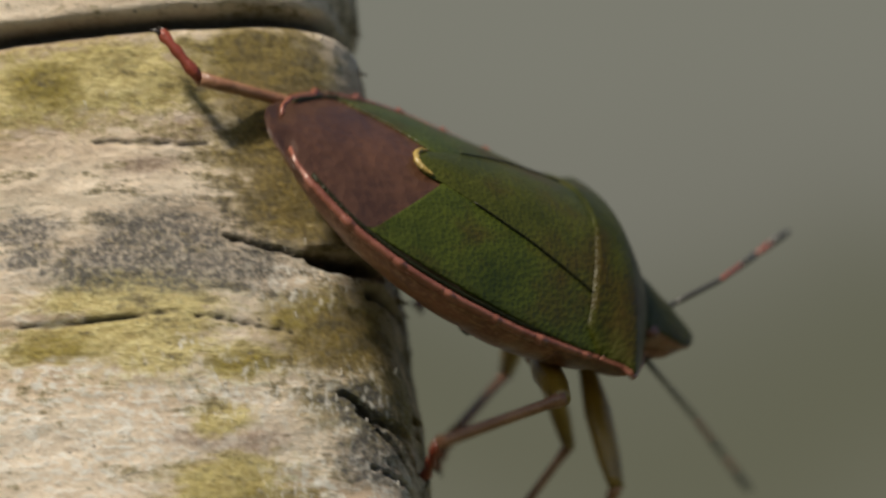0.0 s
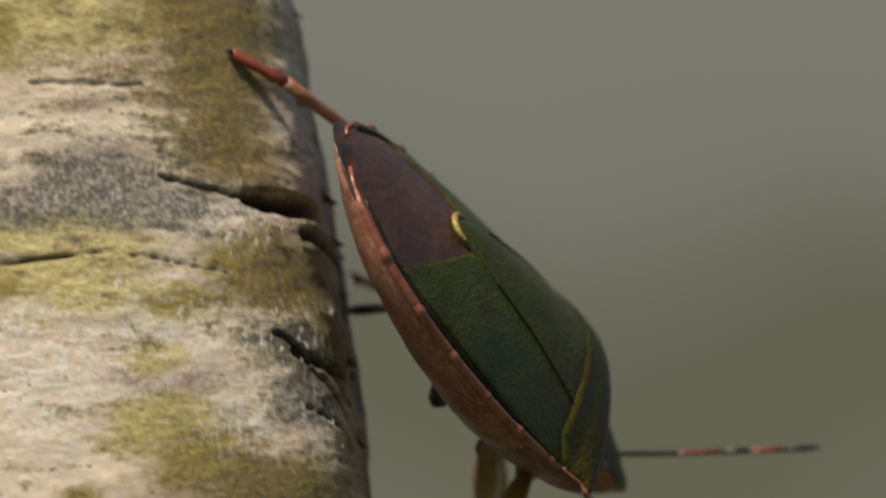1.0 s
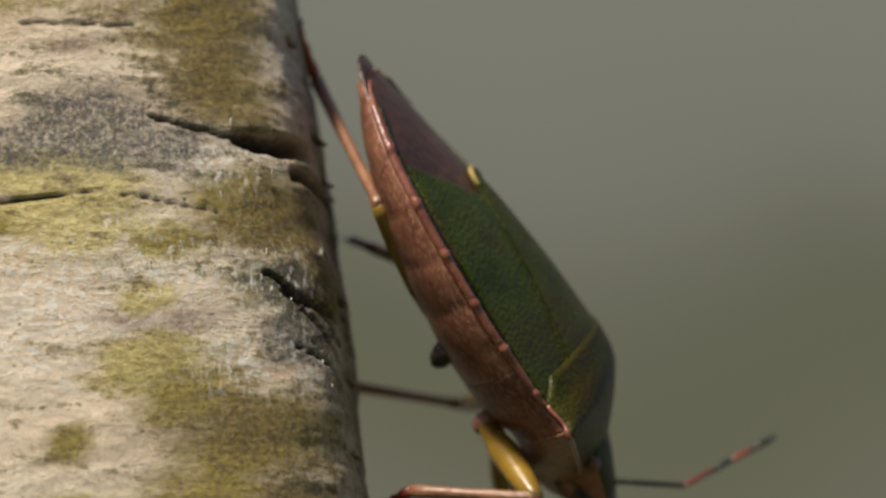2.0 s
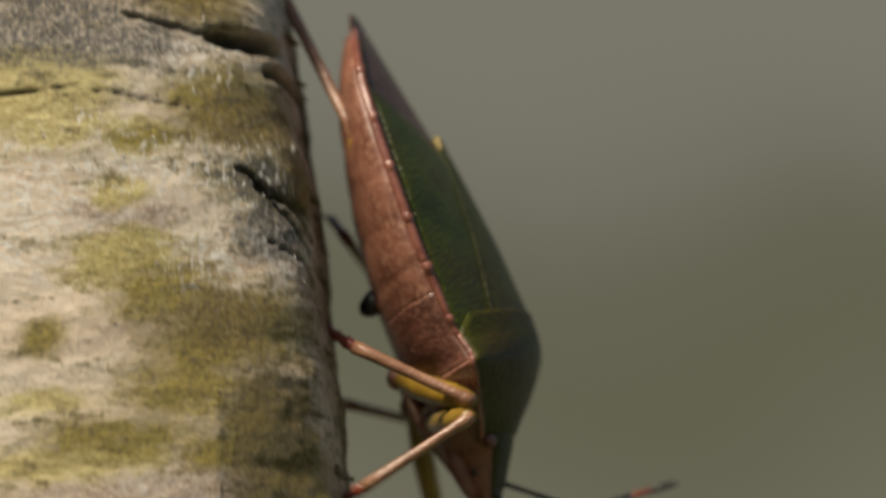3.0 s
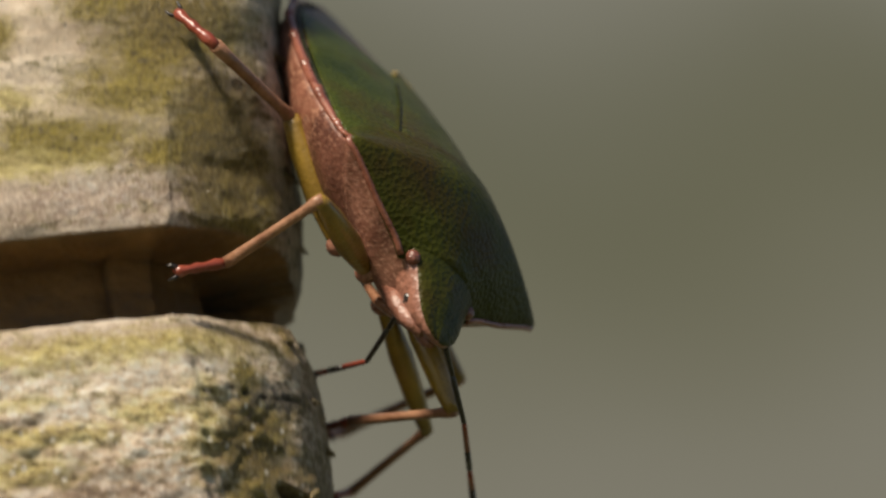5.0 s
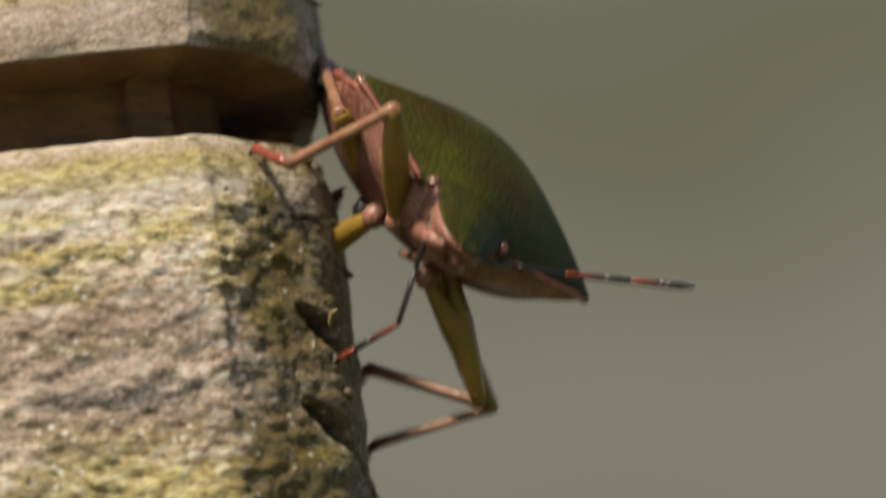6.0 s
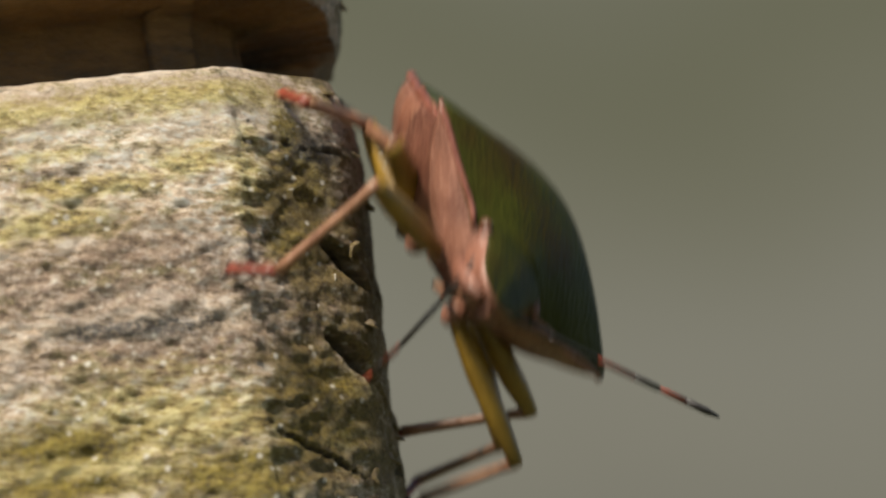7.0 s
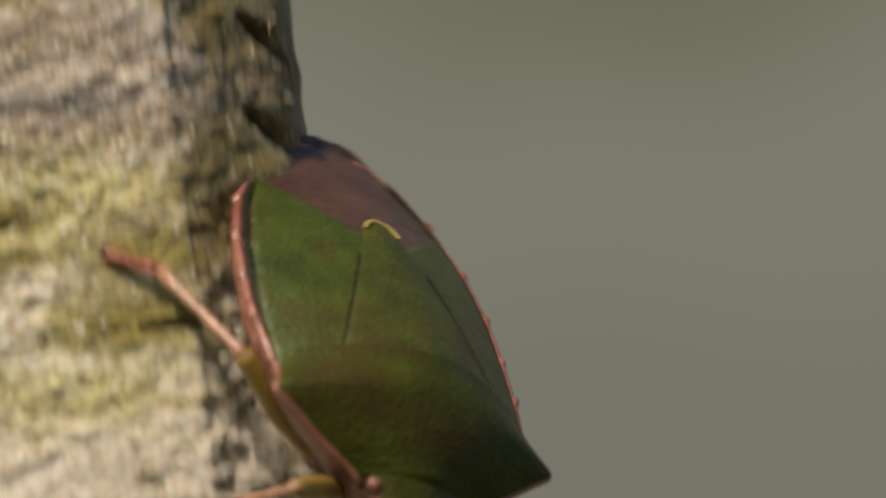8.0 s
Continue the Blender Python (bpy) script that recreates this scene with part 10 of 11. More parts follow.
    walk(hind_left[2], [
        (0, turned(2.150, 4.116, -3.613, -0.0, -9.2, -123.0)),
        (0.1, turned(2.404, 3.827, -3.672, 0.6, -9.7, -123.8)),
        (0.2, turned(2.655, 3.536, -3.709, 1.3, -10.4, -124.6)),
        (0.3, turned(2.757, 3.408, -3.721, 2.1, -10.8, -125.5)),
        (0.4, turned(2.736, 3.451, -3.735, 2.7, -10.7, -126.6)),
        (0.5, turned(2.642, 3.628, -3.703, 3.5, -10.3, -127.6)),
        (0.6, turned(2.003, 4.297, -3.498, 3.2, -9.6, -126.6)),
        (0.7, turned(0.944, 4.993, -3.263, 2.8, -10.2, -125.4)),
        (0.8, turned(0.264, 5.367, -3.001, 2.9, -10.0, -127.0)),
        (0.9, turned(0.423, 5.455, -2.682, 3.4, -7.0, -132.6)),
        (1, turned(0.685, 5.392, -2.454, 3.6, -4.9, -137.7)),
        (1.1, turned(0.483, 5.075, -2.790, 4.3, -8.6, -140.9)),
        (1.2, turned(0.250, 4.745, -3.075, 5.1, -11.9, -143.9)),
        (1.3, turned(0.028, 4.571, -3.072, 5.7, -11.6, -145.5)),
        (1.4, turned(-0.210, 4.448, -2.948, 6.2, -9.3, -146.9)),
        (1.5, turned(-0.451, 4.326, -2.717, 6.7, -5.1, -149.4)),
        (1.6, turned(-0.709, 4.125, -2.391, 6.7, 1.5, -154.8)),
        (1.7, turned(-1.115, 3.665, -2.019, 4.2, 10.8, -168.9)),
        (1.8, turned(-1.909, 2.755, -1.608, -22.6, 26.9, 141.8)),
        (1.9, turned(-2.509, 2.055, -1.234, -41.2, 28.9, 110.2)),
        (2, turned(-2.871, 1.741, -1.092, -43.9, 26.0, 104.2)),
        (2.1, turned(-3.128, 1.528, -1.028, -44.1, 22.9, 103.2)),
        (2.2, turned(-3.315, 1.339, -0.980, -43.5, 20.2, 104.0)),
        (2.3, turned(-3.452, 1.159, -0.934, -42.9, 18.3, 105.2)),
        (2.4, turned(-3.481, 0.993, -0.673, -42.7, 16.1, 104.5)),
        (2.5, turned(-3.449, 0.801, -0.436, -42.5, 13.7, 104.3)),
        (2.6, turned(-3.330, 0.589, -0.511, -41.8, 11.8, 106.4)),
        (2.7, turned(-3.174, 0.314, -0.609, -41.0, 10.5, 109.6)),
        (2.8, turned(-2.852, -0.001, -0.607, -39.9, 7.6, 116.4)),
        (2.9, turned(-2.442, -0.282, -0.610, -39.1, 7.1, 122.3)),
        (3, turned(-2.421, -0.473, -0.556, -38.4, 12.2, 125.1)),
        (3.1, turned(-2.285, -0.588, -0.708, -37.4, 16.7, 130.0)),
        (3.2, turned(-2.024, -0.665, -0.908, -36.3, 21.0, 133.9)),
        (3.3, turned(-1.675, -0.644, -0.921, -39.4, 20.2, 126.0)),
        (3.4, turned(-1.294, -0.618, -0.908, -42.2, 18.3, 118.3)),
        (3.5, turned(-0.918, -0.593, -0.892, -43.5, 18.0, 114.6)),
        (3.6, turned(-1.235, -0.494, -0.796, -42.9, 18.6, 119.9)),
        (3.7, turned(-1.714, -0.376, -0.569, -39.6, 22.6, 133.9)),
        (3.8, turned(-1.901, -0.188, -0.444, -32.8, 30.8, 153.3)),
        (3.85, turned(-2.522, 0.319, -0.721, -2.5, 39.9, -151.8)),
        (3.9, turned(-3.040, 0.993, -0.890, 21.8, 24.1, -101.3)),
        (4, turned(-3.764, 1.365, -0.996, 29.1, 12.0, -76.1)),
        (4.1, turned(-4.299, 1.466, -0.790, 31.8, 13.1, -65.8)),
        (4.2, turned(-4.587, 1.553, -0.594, 33.4, 16.0, -59.7)),
        (4.3, turned(-4.446, 1.715, -0.710, 34.2, 16.9, -57.2)),
        (4.4, turned(-4.063, 2.061, -0.966, 34.5, 17.8, -56.1)),
        (4.5, turned(-3.491, 2.521, -1.330, 34.5, 19.0, -55.8)),
        (4.6, turned(-2.790, 3.013, -1.785, 34.6, 20.1, -55.2)),
        (4.7, turned(-2.036, 3.469, -2.342, 35.3, 19.5, -53.2)),
        (4.8, turned(-1.299, 3.853, -3.006, 36.2, 15.0, -49.4)),
        (4.9, turned(-0.612, 4.144, -3.717, 36.7, 7.8, -45.6)),
        (5, turned(0.006, 4.319, -4.362, 36.7, 1.6, -43.5)),
        (5.1, turned(0.492, 4.338, -4.862, 36.5, -1.9, -42.5)),
        (5.2, turned(0.739, 4.188, -5.204, 36.4, -3.7, -41.8)),
        (5.3, turned(0.644, 3.879, -5.391, 36.3, -5.3, -40.9)),
        (5.4, turned(-0.142, 3.072, -5.623, 37.3, -4.9, -36.6)),
        (5.5, turned(-0.984, 2.122, -5.640, 38.4, -4.4, -32.2)),
        (5.6, turned(-2.107, 1.924, -4.791, 36.9, -2.3, -29.9)),
        (5.7, turned(-3.366, 1.843, -3.717, 35.5, 2.1, -27.8)),
        (5.8, turned(-1.929, 4.948, -2.774, 35.6, 11.0, -18.6)),
        (5.9, turned(-2.854, 3.531, -3.227, 36.1, 13.0, -16.7)),
        (6, turned(-3.696, 1.898, -3.382, 36.4, 14.1, -15.2)),
        (6.1, turned(-3.516, 2.503, -3.767, 37.0, 12.2, -12.8)),
        (6.2, turned(-3.239, 3.407, -4.368, 37.9, 11.6, -9.1)),
        (6.3, turned(-3.017, 3.852, -4.775, 41.1, 18.7, 1.5)),
        (6.4, turned(-2.693, 4.215, -5.009, 48.2, 25.1, 17.7)),
        (6.5, turned(-2.581, 4.497, -4.987, 50.9, 24.4, 23.7)),
        (6.6, turned(-2.675, 4.746, -4.842, 49.0, 21.4, 19.1)),
        (6.7, turned(-2.721, 4.967, -4.642, 47.3, 20.4, 14.1)),
        (6.8, turned(-2.767, 5.025, -4.345, 45.4, 20.1, 8.7)),
        (6.9, turned(-2.742, 4.885, -4.019, 42.9, 20.2, 1.2)),
        (7, turned(-2.585, 4.689, -3.597, 39.8, 19.7, -8.8)),
        (7.1, turned(-1.825, 4.739, -2.807, 37.3, 21.5, -22.2)),
        (7.2, turned(-1.033, 4.483, -1.659, 31.6, 46.8, -31.1)),
        (7.3, turned(0.036, 3.512, -1.432, -175.4, 80.5, 131.1)),
        (7.4, turned(0.664, 3.021, -1.989, -170.5, 46.1, 138.6)),
        (7.5, turned(1.177, 3.060, -2.423, -169.0, 41.9, 140.9)),
        (7.6, turned(0.414, 1.900, -2.685, -163.6, 56.3, 147.7)),
        (7.7, turned(-0.092, 2.636, -3.141, -140.6, 64.2, 173.4)),
        (7.8, turned(-1.188, 4.178, -4.435, -45.2, 48.2, -85.6)),
        (7.9, turned(-2.221, 4.560, -6.010, -30.3, 0.1, -55.4)),
        (8, turned(-2.610, 4.334, -6.179, -30.4, -7.1, -48.4)),
    ])
    walk(antenna_right[1], [
        (0, turned(0.000, 0.000, 0.000, 1.2, 23.1, 4.8)),
        (0.1, turned(0.000, 0.000, 0.000, 1.2, 27.0, 4.7)),
        (0.2, turned(0.000, 0.000, 0.000, -2.5, 26.0, -3.3)),
        (0.3, turned(0.000, 0.000, 0.000, -5.0, 25.1, -8.5)),
        (0.4, turned(0.000, 0.000, 0.000, -6.5, 17.2, -15.3)),
        (0.5, turned(0.000, 0.000, 0.000, -6.9, 8.7, -21.5)),
        (0.6, turned(0.000, 0.000, 0.000, -5.1, 10.7, -16.7)),
        (0.7, turned(0.000, 0.000, 0.000, -1.0, 13.8, -7.5)),
        (0.8, turned(0.000, 0.000, 0.000, 2.0, 13.1, -2.9)),
        (0.9, turned(0.000, 0.000, 0.000, 4.4, 5.3, -6.2)),
        (1, turned(0.000, 0.000, 0.000, 8.7, -6.1, -11.5)),
        (1.1, turned(0.000, 0.000, 0.000, 18.6, -32.4, -19.4)),
        (1.2, turned(0.000, 0.000, 0.000, 7.4, -38.2, -2.0)),
        (1.3, turned(0.000, 0.000, 0.000, 5.6, -40.5, 0.3)),
        (1.4, turned(0.000, 0.000, 0.000, 3.4, -42.4, 3.3)),
        (1.5, turned(0.000, 0.000, 0.000, 0.8, -43.9, 6.6)),
        (1.6, turned(0.000, 0.000, 0.000, -1.8, -44.9, 10.2)),
        (1.7, turned(0.000, 0.000, 0.000, -1.8, -46.3, 10.4)),
        (1.8, turned(0.000, 0.000, 0.000, 0.4, -47.4, 7.5)),
        (1.9, turned(0.000, 0.000, 0.000, 1.8, -47.1, 5.9)),
        (2, turned(0.000, 0.000, 0.000, 2.7, -45.6, 4.9)),
        (2.1, turned(0.000, 0.000, 0.000, 3.5, -43.5, 3.9)),
        (2.2, turned(0.000, 0.000, 0.000, 4.5, -40.9, 2.4)),
        (2.3, turned(0.000, 0.000, 0.000, 6.4, -38.4, -0.2)),
        (2.4, turned(0.000, 0.000, 0.000, 7.7, -36.3, -2.2)),
        (2.5, turned(0.000, 0.000, 0.000, 8.9, -35.3, -3.9)),
        (2.6, turned(0.000, 0.000, 0.000, 11.2, -35.3, -7.5)),
        (2.7, turned(0.000, 0.000, 0.000, 9.3, -31.4, -5.7)),
        (2.8, turned(0.000, 0.000, 0.000, 3.9, -20.9, 2.6)),
        (2.9, turned(0.000, 0.000, 0.000, -0.6, -16.0, 11.9)),
        (3, turned(0.000, 0.000, 0.000, 0.9, -20.1, 8.8)),
        (3.1, turned(0.000, 0.000, 0.000, -0.2, -20.9, 10.5)),
        (3.2, turned(0.000, 0.000, 0.000, -2.8, -21.2, 15.4)),
        (3.3, turned(0.000, 0.000, 0.000, -4.0, -23.1, 17.7)),
        (3.4, turned(0.000, 0.000, 0.000, -6.2, -24.0, 21.9)),
        (3.5, turned(0.000, 0.000, 0.000, -9.2, -23.9, 28.1)),
        (3.6, turned(0.000, 0.000, 0.000, -13.7, -17.6, 43.0)),
        (3.7, turned(0.000, 0.000, 0.000, -16.3, -5.4, 58.0)),
        (3.8, turned(0.000, 0.000, 0.000, -16.3, 15.2, 71.6)),
        (3.9, turned(0.000, 0.000, 0.000, -10.3, 41.9, 87.2)),
        (4, turned(0.000, 0.000, 0.000, -3.1, 51.3, 99.4)),
        (4.1, turned(0.000, 0.000, 0.000, -7.6, 48.5, 92.9)),
        (4.2, turned(0.000, 0.000, 0.000, -9.6, 44.9, 89.7)),
        (4.3, turned(0.000, 0.000, 0.000, -7.8, 44.7, 92.2)),
        (4.4, turned(0.000, 0.000, 0.000, -5.8, 44.8, 95.0)),
        (4.5, turned(0.000, 0.000, 0.000, -3.5, 45.2, 98.3)),
        (4.6, turned(0.000, 0.000, 0.000, -0.9, 45.9, 102.0)),
        (4.7, turned(0.000, 0.000, 0.000, 2.1, 46.7, 106.1)),
        (4.8, turned(0.000, 0.000, 0.000, 5.4, 47.7, 110.7)),
        (4.9, turned(0.000, 0.000, 0.000, 9.1, 48.9, 115.7)),
        (5, turned(0.000, 0.000, 0.000, 13.1, 50.6, 121.3)),
        (5.1, turned(0.000, 0.000, 0.000, 17.8, 53.3, 127.8)),
        (5.2, turned(0.000, 0.000, 0.000, 24.9, 57.4, 137.1)),
        (5.3, turned(0.000, 0.000, 0.000, 36.2, 61.2, 151.2)),
        (5.4, turned(0.000, 0.000, 0.000, 69.9, 64.2, -165.1)),
        (5.5, turned(0.000, 0.000, 0.000, 96.0, 64.4, -130.4)),
        (5.6, turned(0.000, 0.000, 0.000, 91.0, 74.6, -138.3)),
        (5.7, turned(0.000, 0.000, 0.000, 38.7, 77.4, 164.2)),
        (5.8, turned(0.000, 0.000, 0.000, 24.5, 65.6, 146.0)),
        (5.9, turned(0.000, 0.000, 0.000, -27.9, 71.2, 93.5)),
        (6, turned(0.000, 0.000, 0.000, -64.5, 61.7, 55.9)),
        (6.1, turned(0.000, 0.000, 0.000, -146.9, 75.4, -28.1)),
        (6.2, turned(0.000, 0.000, 0.000, 161.9, 49.0, -81.2)),
        (6.3, turned(0.000, 0.000, 0.000, 166.7, 54.3, -76.0)),
        (6.4, turned(0.000, 0.000, 0.000, -177.4, 67.6, -61.7)),
        (6.5, turned(0.000, 0.000, 0.000, -137.2, 78.5, -23.5)),
        (6.6, turned(0.000, 0.000, 0.000, -56.6, 72.0, 54.7)),
        (6.7, turned(0.000, 0.000, 0.000, -33.2, 54.0, 76.3)),
        (6.8, turned(0.000, 0.000, 0.000, -27.3, 47.1, 83.6)),
        (6.9, turned(0.000, 0.000, 0.000, -34.4, 57.7, 74.4)),
        (7, turned(0.000, 0.000, 0.000, -36.5, 72.8, 70.8)),
        (7.1, turned(0.000, 0.000, 0.000, 11.4, 71.5, 116.5)),
        (7.2, turned(0.000, 0.000, 0.000, 32.5, 46.5, 140.0)),
        (7.3, turned(0.000, 0.000, 0.000, 36.7, 25.3, 150.8)),
        (7.4, turned(0.000, 0.000, 0.000, 39.6, 27.2, 158.6)),
        (7.5, turned(0.000, 0.000, 0.000, 47.3, 40.5, 168.2)),
        (7.6, turned(0.000, 0.000, 0.000, 30.1, 29.5, 139.0)),
        (7.7, turned(0.000, 0.000, 0.000, 20.7, 44.2, 127.1)),
        (7.8, turned(0.000, 0.000, 0.000, 11.6, 71.2, 124.5)),
        (7.9, turned(0.000, 0.000, 0.000, 21.7, 79.7, 139.3)),
        (8, turned(0.000, 0.000, 0.000, 92.9, 60.4, -140.9)),
    ])
    walk(antenna_right[2], [
        (0, turned(2.568, 0.215, -1.096, -1.0, 26.3, 9.3)),
        (0.1, turned(2.487, 0.202, -1.270, -0.9, 29.9, 9.6)),
        (0.2, turned(2.513, -0.145, -1.226, 1.6, 37.0, 14.2)),
        (0.3, turned(2.508, -0.373, -1.188, 0.6, 40.5, 12.7)),
        (0.4, turned(2.581, -0.705, -0.826, -1.8, 39.8, 8.7)),
        (0.5, turned(2.575, -1.014, -0.426, -3.1, 38.7, 6.4)),
        (0.6, turned(2.634, -0.792, -0.520, 2.5, 41.1, 13.6)),
        (0.7, turned(2.695, -0.353, -0.671, 11.6, 43.8, 25.6)),
        (0.8, turned(2.724, -0.139, -0.632, 16.2, 44.1, 31.4)),
        (0.9, turned(2.772, -0.305, -0.255, 9.9, 38.8, 20.7)),
        (1, turned(2.728, -0.558, 0.300, 5.4, 28.5, 10.9)),
        (1.1, turned(2.229, -0.784, 1.502, 7.1, 3.2, 12.4)),
        (1.2, turned(2.200, -0.079, 1.731, 15.0, -35.0, 3.0)),
        (1.3, turned(2.130, 0.011, 1.819, 14.6, -37.4, 5.7)),
        (1.4, turned(2.066, 0.117, 1.887, 13.8, -39.5, 8.9)),
        (1.5, turned(2.005, 0.232, 1.941, 12.5, -41.2, 12.6)),
        (1.6, turned(1.954, 0.351, 1.975, 11.0, -42.4, 16.5)),
        (1.7, turned(1.901, 0.348, 2.026, 7.6, -42.1, 22.7)),
        (1.8, turned(1.879, 0.247, 2.062, 3.2, -40.6, 30.2)),
        (1.9, turned(1.898, 0.196, 2.049, -0.2, -38.8, 36.5)),
        (2, turned(1.951, 0.166, 2.001, -3.0, -36.2, 41.6)),
        (2.1, turned(2.027, 0.138, 1.926, -4.9, -32.7, 45.3)),
        (2.2, turned(2.114, 0.089, 1.833, -6.0, -27.8, 47.8)),
        (2.3, turned(2.194, -0.010, 1.739, -6.4, -21.1, 48.8)),
        (2.4, turned(2.255, -0.084, 1.659, -5.7, -14.9, 46.2)),
        (2.5, turned(2.282, -0.155, 1.615, -5.3, -7.5, 42.4)),
        (2.6, turned(2.266, -0.300, 1.618, -5.9, 5.6, 36.6)),
        (2.7, turned(2.377, -0.236, 1.462, -7.9, 18.4, 30.1)),
        (2.8, turned(2.612, 0.120, 1.002, -6.8, 12.2, 34.2)),
        (2.9, turned(2.634, 0.558, 0.768, -6.0, -1.1, 37.0)),
        (3, turned(2.599, 0.401, 0.961, -5.5, -10.7, 39.7)),
        (3.1, turned(2.573, 0.478, 0.995, -7.0, -7.5, 51.0)),
        (3.2, turned(2.517, 0.691, 1.014, -7.9, -4.5, 62.6)),
        (3.3, turned(2.455, 0.781, 1.098, -8.4, -6.8, 68.6)),
        (3.4, turned(2.374, 0.955, 1.139, -8.8, -8.6, 71.5)),
        (3.5, turned(2.259, 1.205, 1.133, -9.1, -9.1, 71.3)),
        (3.6, turned(1.953, 1.819, 0.847, -9.6, -5.4, 80.8)),
        (3.7, turned(1.476, 2.365, 0.263, -9.4, 1.0, 97.1)),
        (3.8, turned(0.853, 2.564, -0.734, -5.2, 11.9, 116.8)),
        (3.9, turned(0.105, 2.082, -1.869, 3.6, 24.0, 137.0)),
        (4, turned(-0.284, 1.727, -2.186, 10.2, 29.7, 151.2)),
        (4.1, turned(-0.094, 1.854, -2.096, 8.6, 30.2, 147.9)),
        (4.2, turned(0.011, 1.983, -1.977, 4.2, 31.4, 139.2)),
        (4.3, turned(-0.076, 1.989, -1.968, 4.8, 31.7, 140.0)),
        (4.4, turned(-0.175, 1.979, -1.973, 5.6, 32.2, 141.2)),
        (4.5, turned(-0.284, 1.952, -1.988, 6.6, 33.0, 142.8)),
        (4.6, turned(-0.403, 1.908, -2.010, 8.0, 34.1, 144.8)),
        (4.7, turned(-0.532, 1.845, -2.038, 9.7, 35.3, 147.2)),
        (4.8, turned(-0.666, 1.763, -2.071, 11.6, 36.6, 150.1)),
        (4.9, turned(-0.799, 1.658, -2.110, 13.9, 37.6, 153.5)),
        (5, turned(-0.922, 1.517, -2.165, 16.5, 38.1, 157.2)),
        (5.1, turned(-1.023, 1.320, -2.248, 19.1, 37.6, 160.8)),
        (5.2, turned(-1.104, 1.026, -2.360, 21.0, 35.8, 163.6)),
        (5.3, turned(-1.183, 0.650, -2.453, 22.3, 33.5, 165.4)),
        (5.4, turned(-1.177, -0.313, -2.521, 21.3, 31.7, 168.9)),
        (5.5, turned(-0.787, -0.924, -2.524, 23.5, 29.0, 178.0)),
        (5.6, turned(-0.557, -0.496, -2.699, 18.6, 29.2, 166.5)),
        (5.7, turned(-0.590, 0.167, -2.732, 15.5, 28.2, 157.6)),
        (5.8, turned(-0.956, 0.645, -2.551, 43.8, 40.2, -166.0)),
        (5.9, turned(-0.055, 0.901, -2.650, 40.4, 35.8, -170.3)),
        (6, turned(0.743, 1.097, -2.466, 33.7, 38.0, 178.6)),
        (6.1, turned(0.622, -0.332, -2.709, 36.2, 20.5, -174.3)),
        (6.2, turned(0.284, -1.818, -2.111, 39.8, 17.8, -166.4)),
        (6.3, turned(0.396, -1.586, -2.274, 41.5, 23.8, -160.4)),
        (6.4, turned(0.504, -0.939, -2.590, 43.1, 33.2, -155.0)),
        (6.5, turned(0.510, -0.222, -2.744, 42.5, 44.4, -153.8)),
        (6.6, turned(0.500, 0.708, -2.663, 28.6, 57.1, -170.3)),
        (6.7, turned(0.390, 1.601, -2.264, -11.7, 61.6, 143.2)),
        (6.8, turned(0.213, 1.896, -2.049, -25.5, 54.2, 126.0)),
        (6.9, turned(0.403, 1.440, -2.367, -10.3, 42.3, 146.2)),
        (7, turned(0.271, 0.780, -2.675, -4.7, 27.4, 157.0)),
        (7.1, turned(-0.397, 0.796, -2.655, -5.0, 19.7, 156.0)),
        (7.2, turned(-1.477, 1.238, -2.030, -9.2, 28.1, 145.6)),
        (7.3, turned(-2.211, 1.234, -1.196, -18.8, 44.0, 131.6)),
        (7.4, turned(-2.319, 0.909, -1.277, -27.2, 48.7, 120.9)),
        (7.5, turned(-2.085, 0.435, -1.817, -39.1, 46.5, 105.5)),
        (7.6, turned(-1.839, 1.599, -1.379, 29.0, 66.8, -172.4)),
        (7.7, turned(-1.212, 1.601, -1.951, 30.9, 51.3, -167.4)),
        (7.8, turned(-0.510, 0.744, -2.650, 16.9, 40.4, 175.3)),
        (7.9, turned(-0.376, 0.326, -2.755, 12.9, 41.6, 169.5)),
        (8, turned(-1.073, -0.874, -2.434, -9.3, 48.0, 141.9)),
    ])
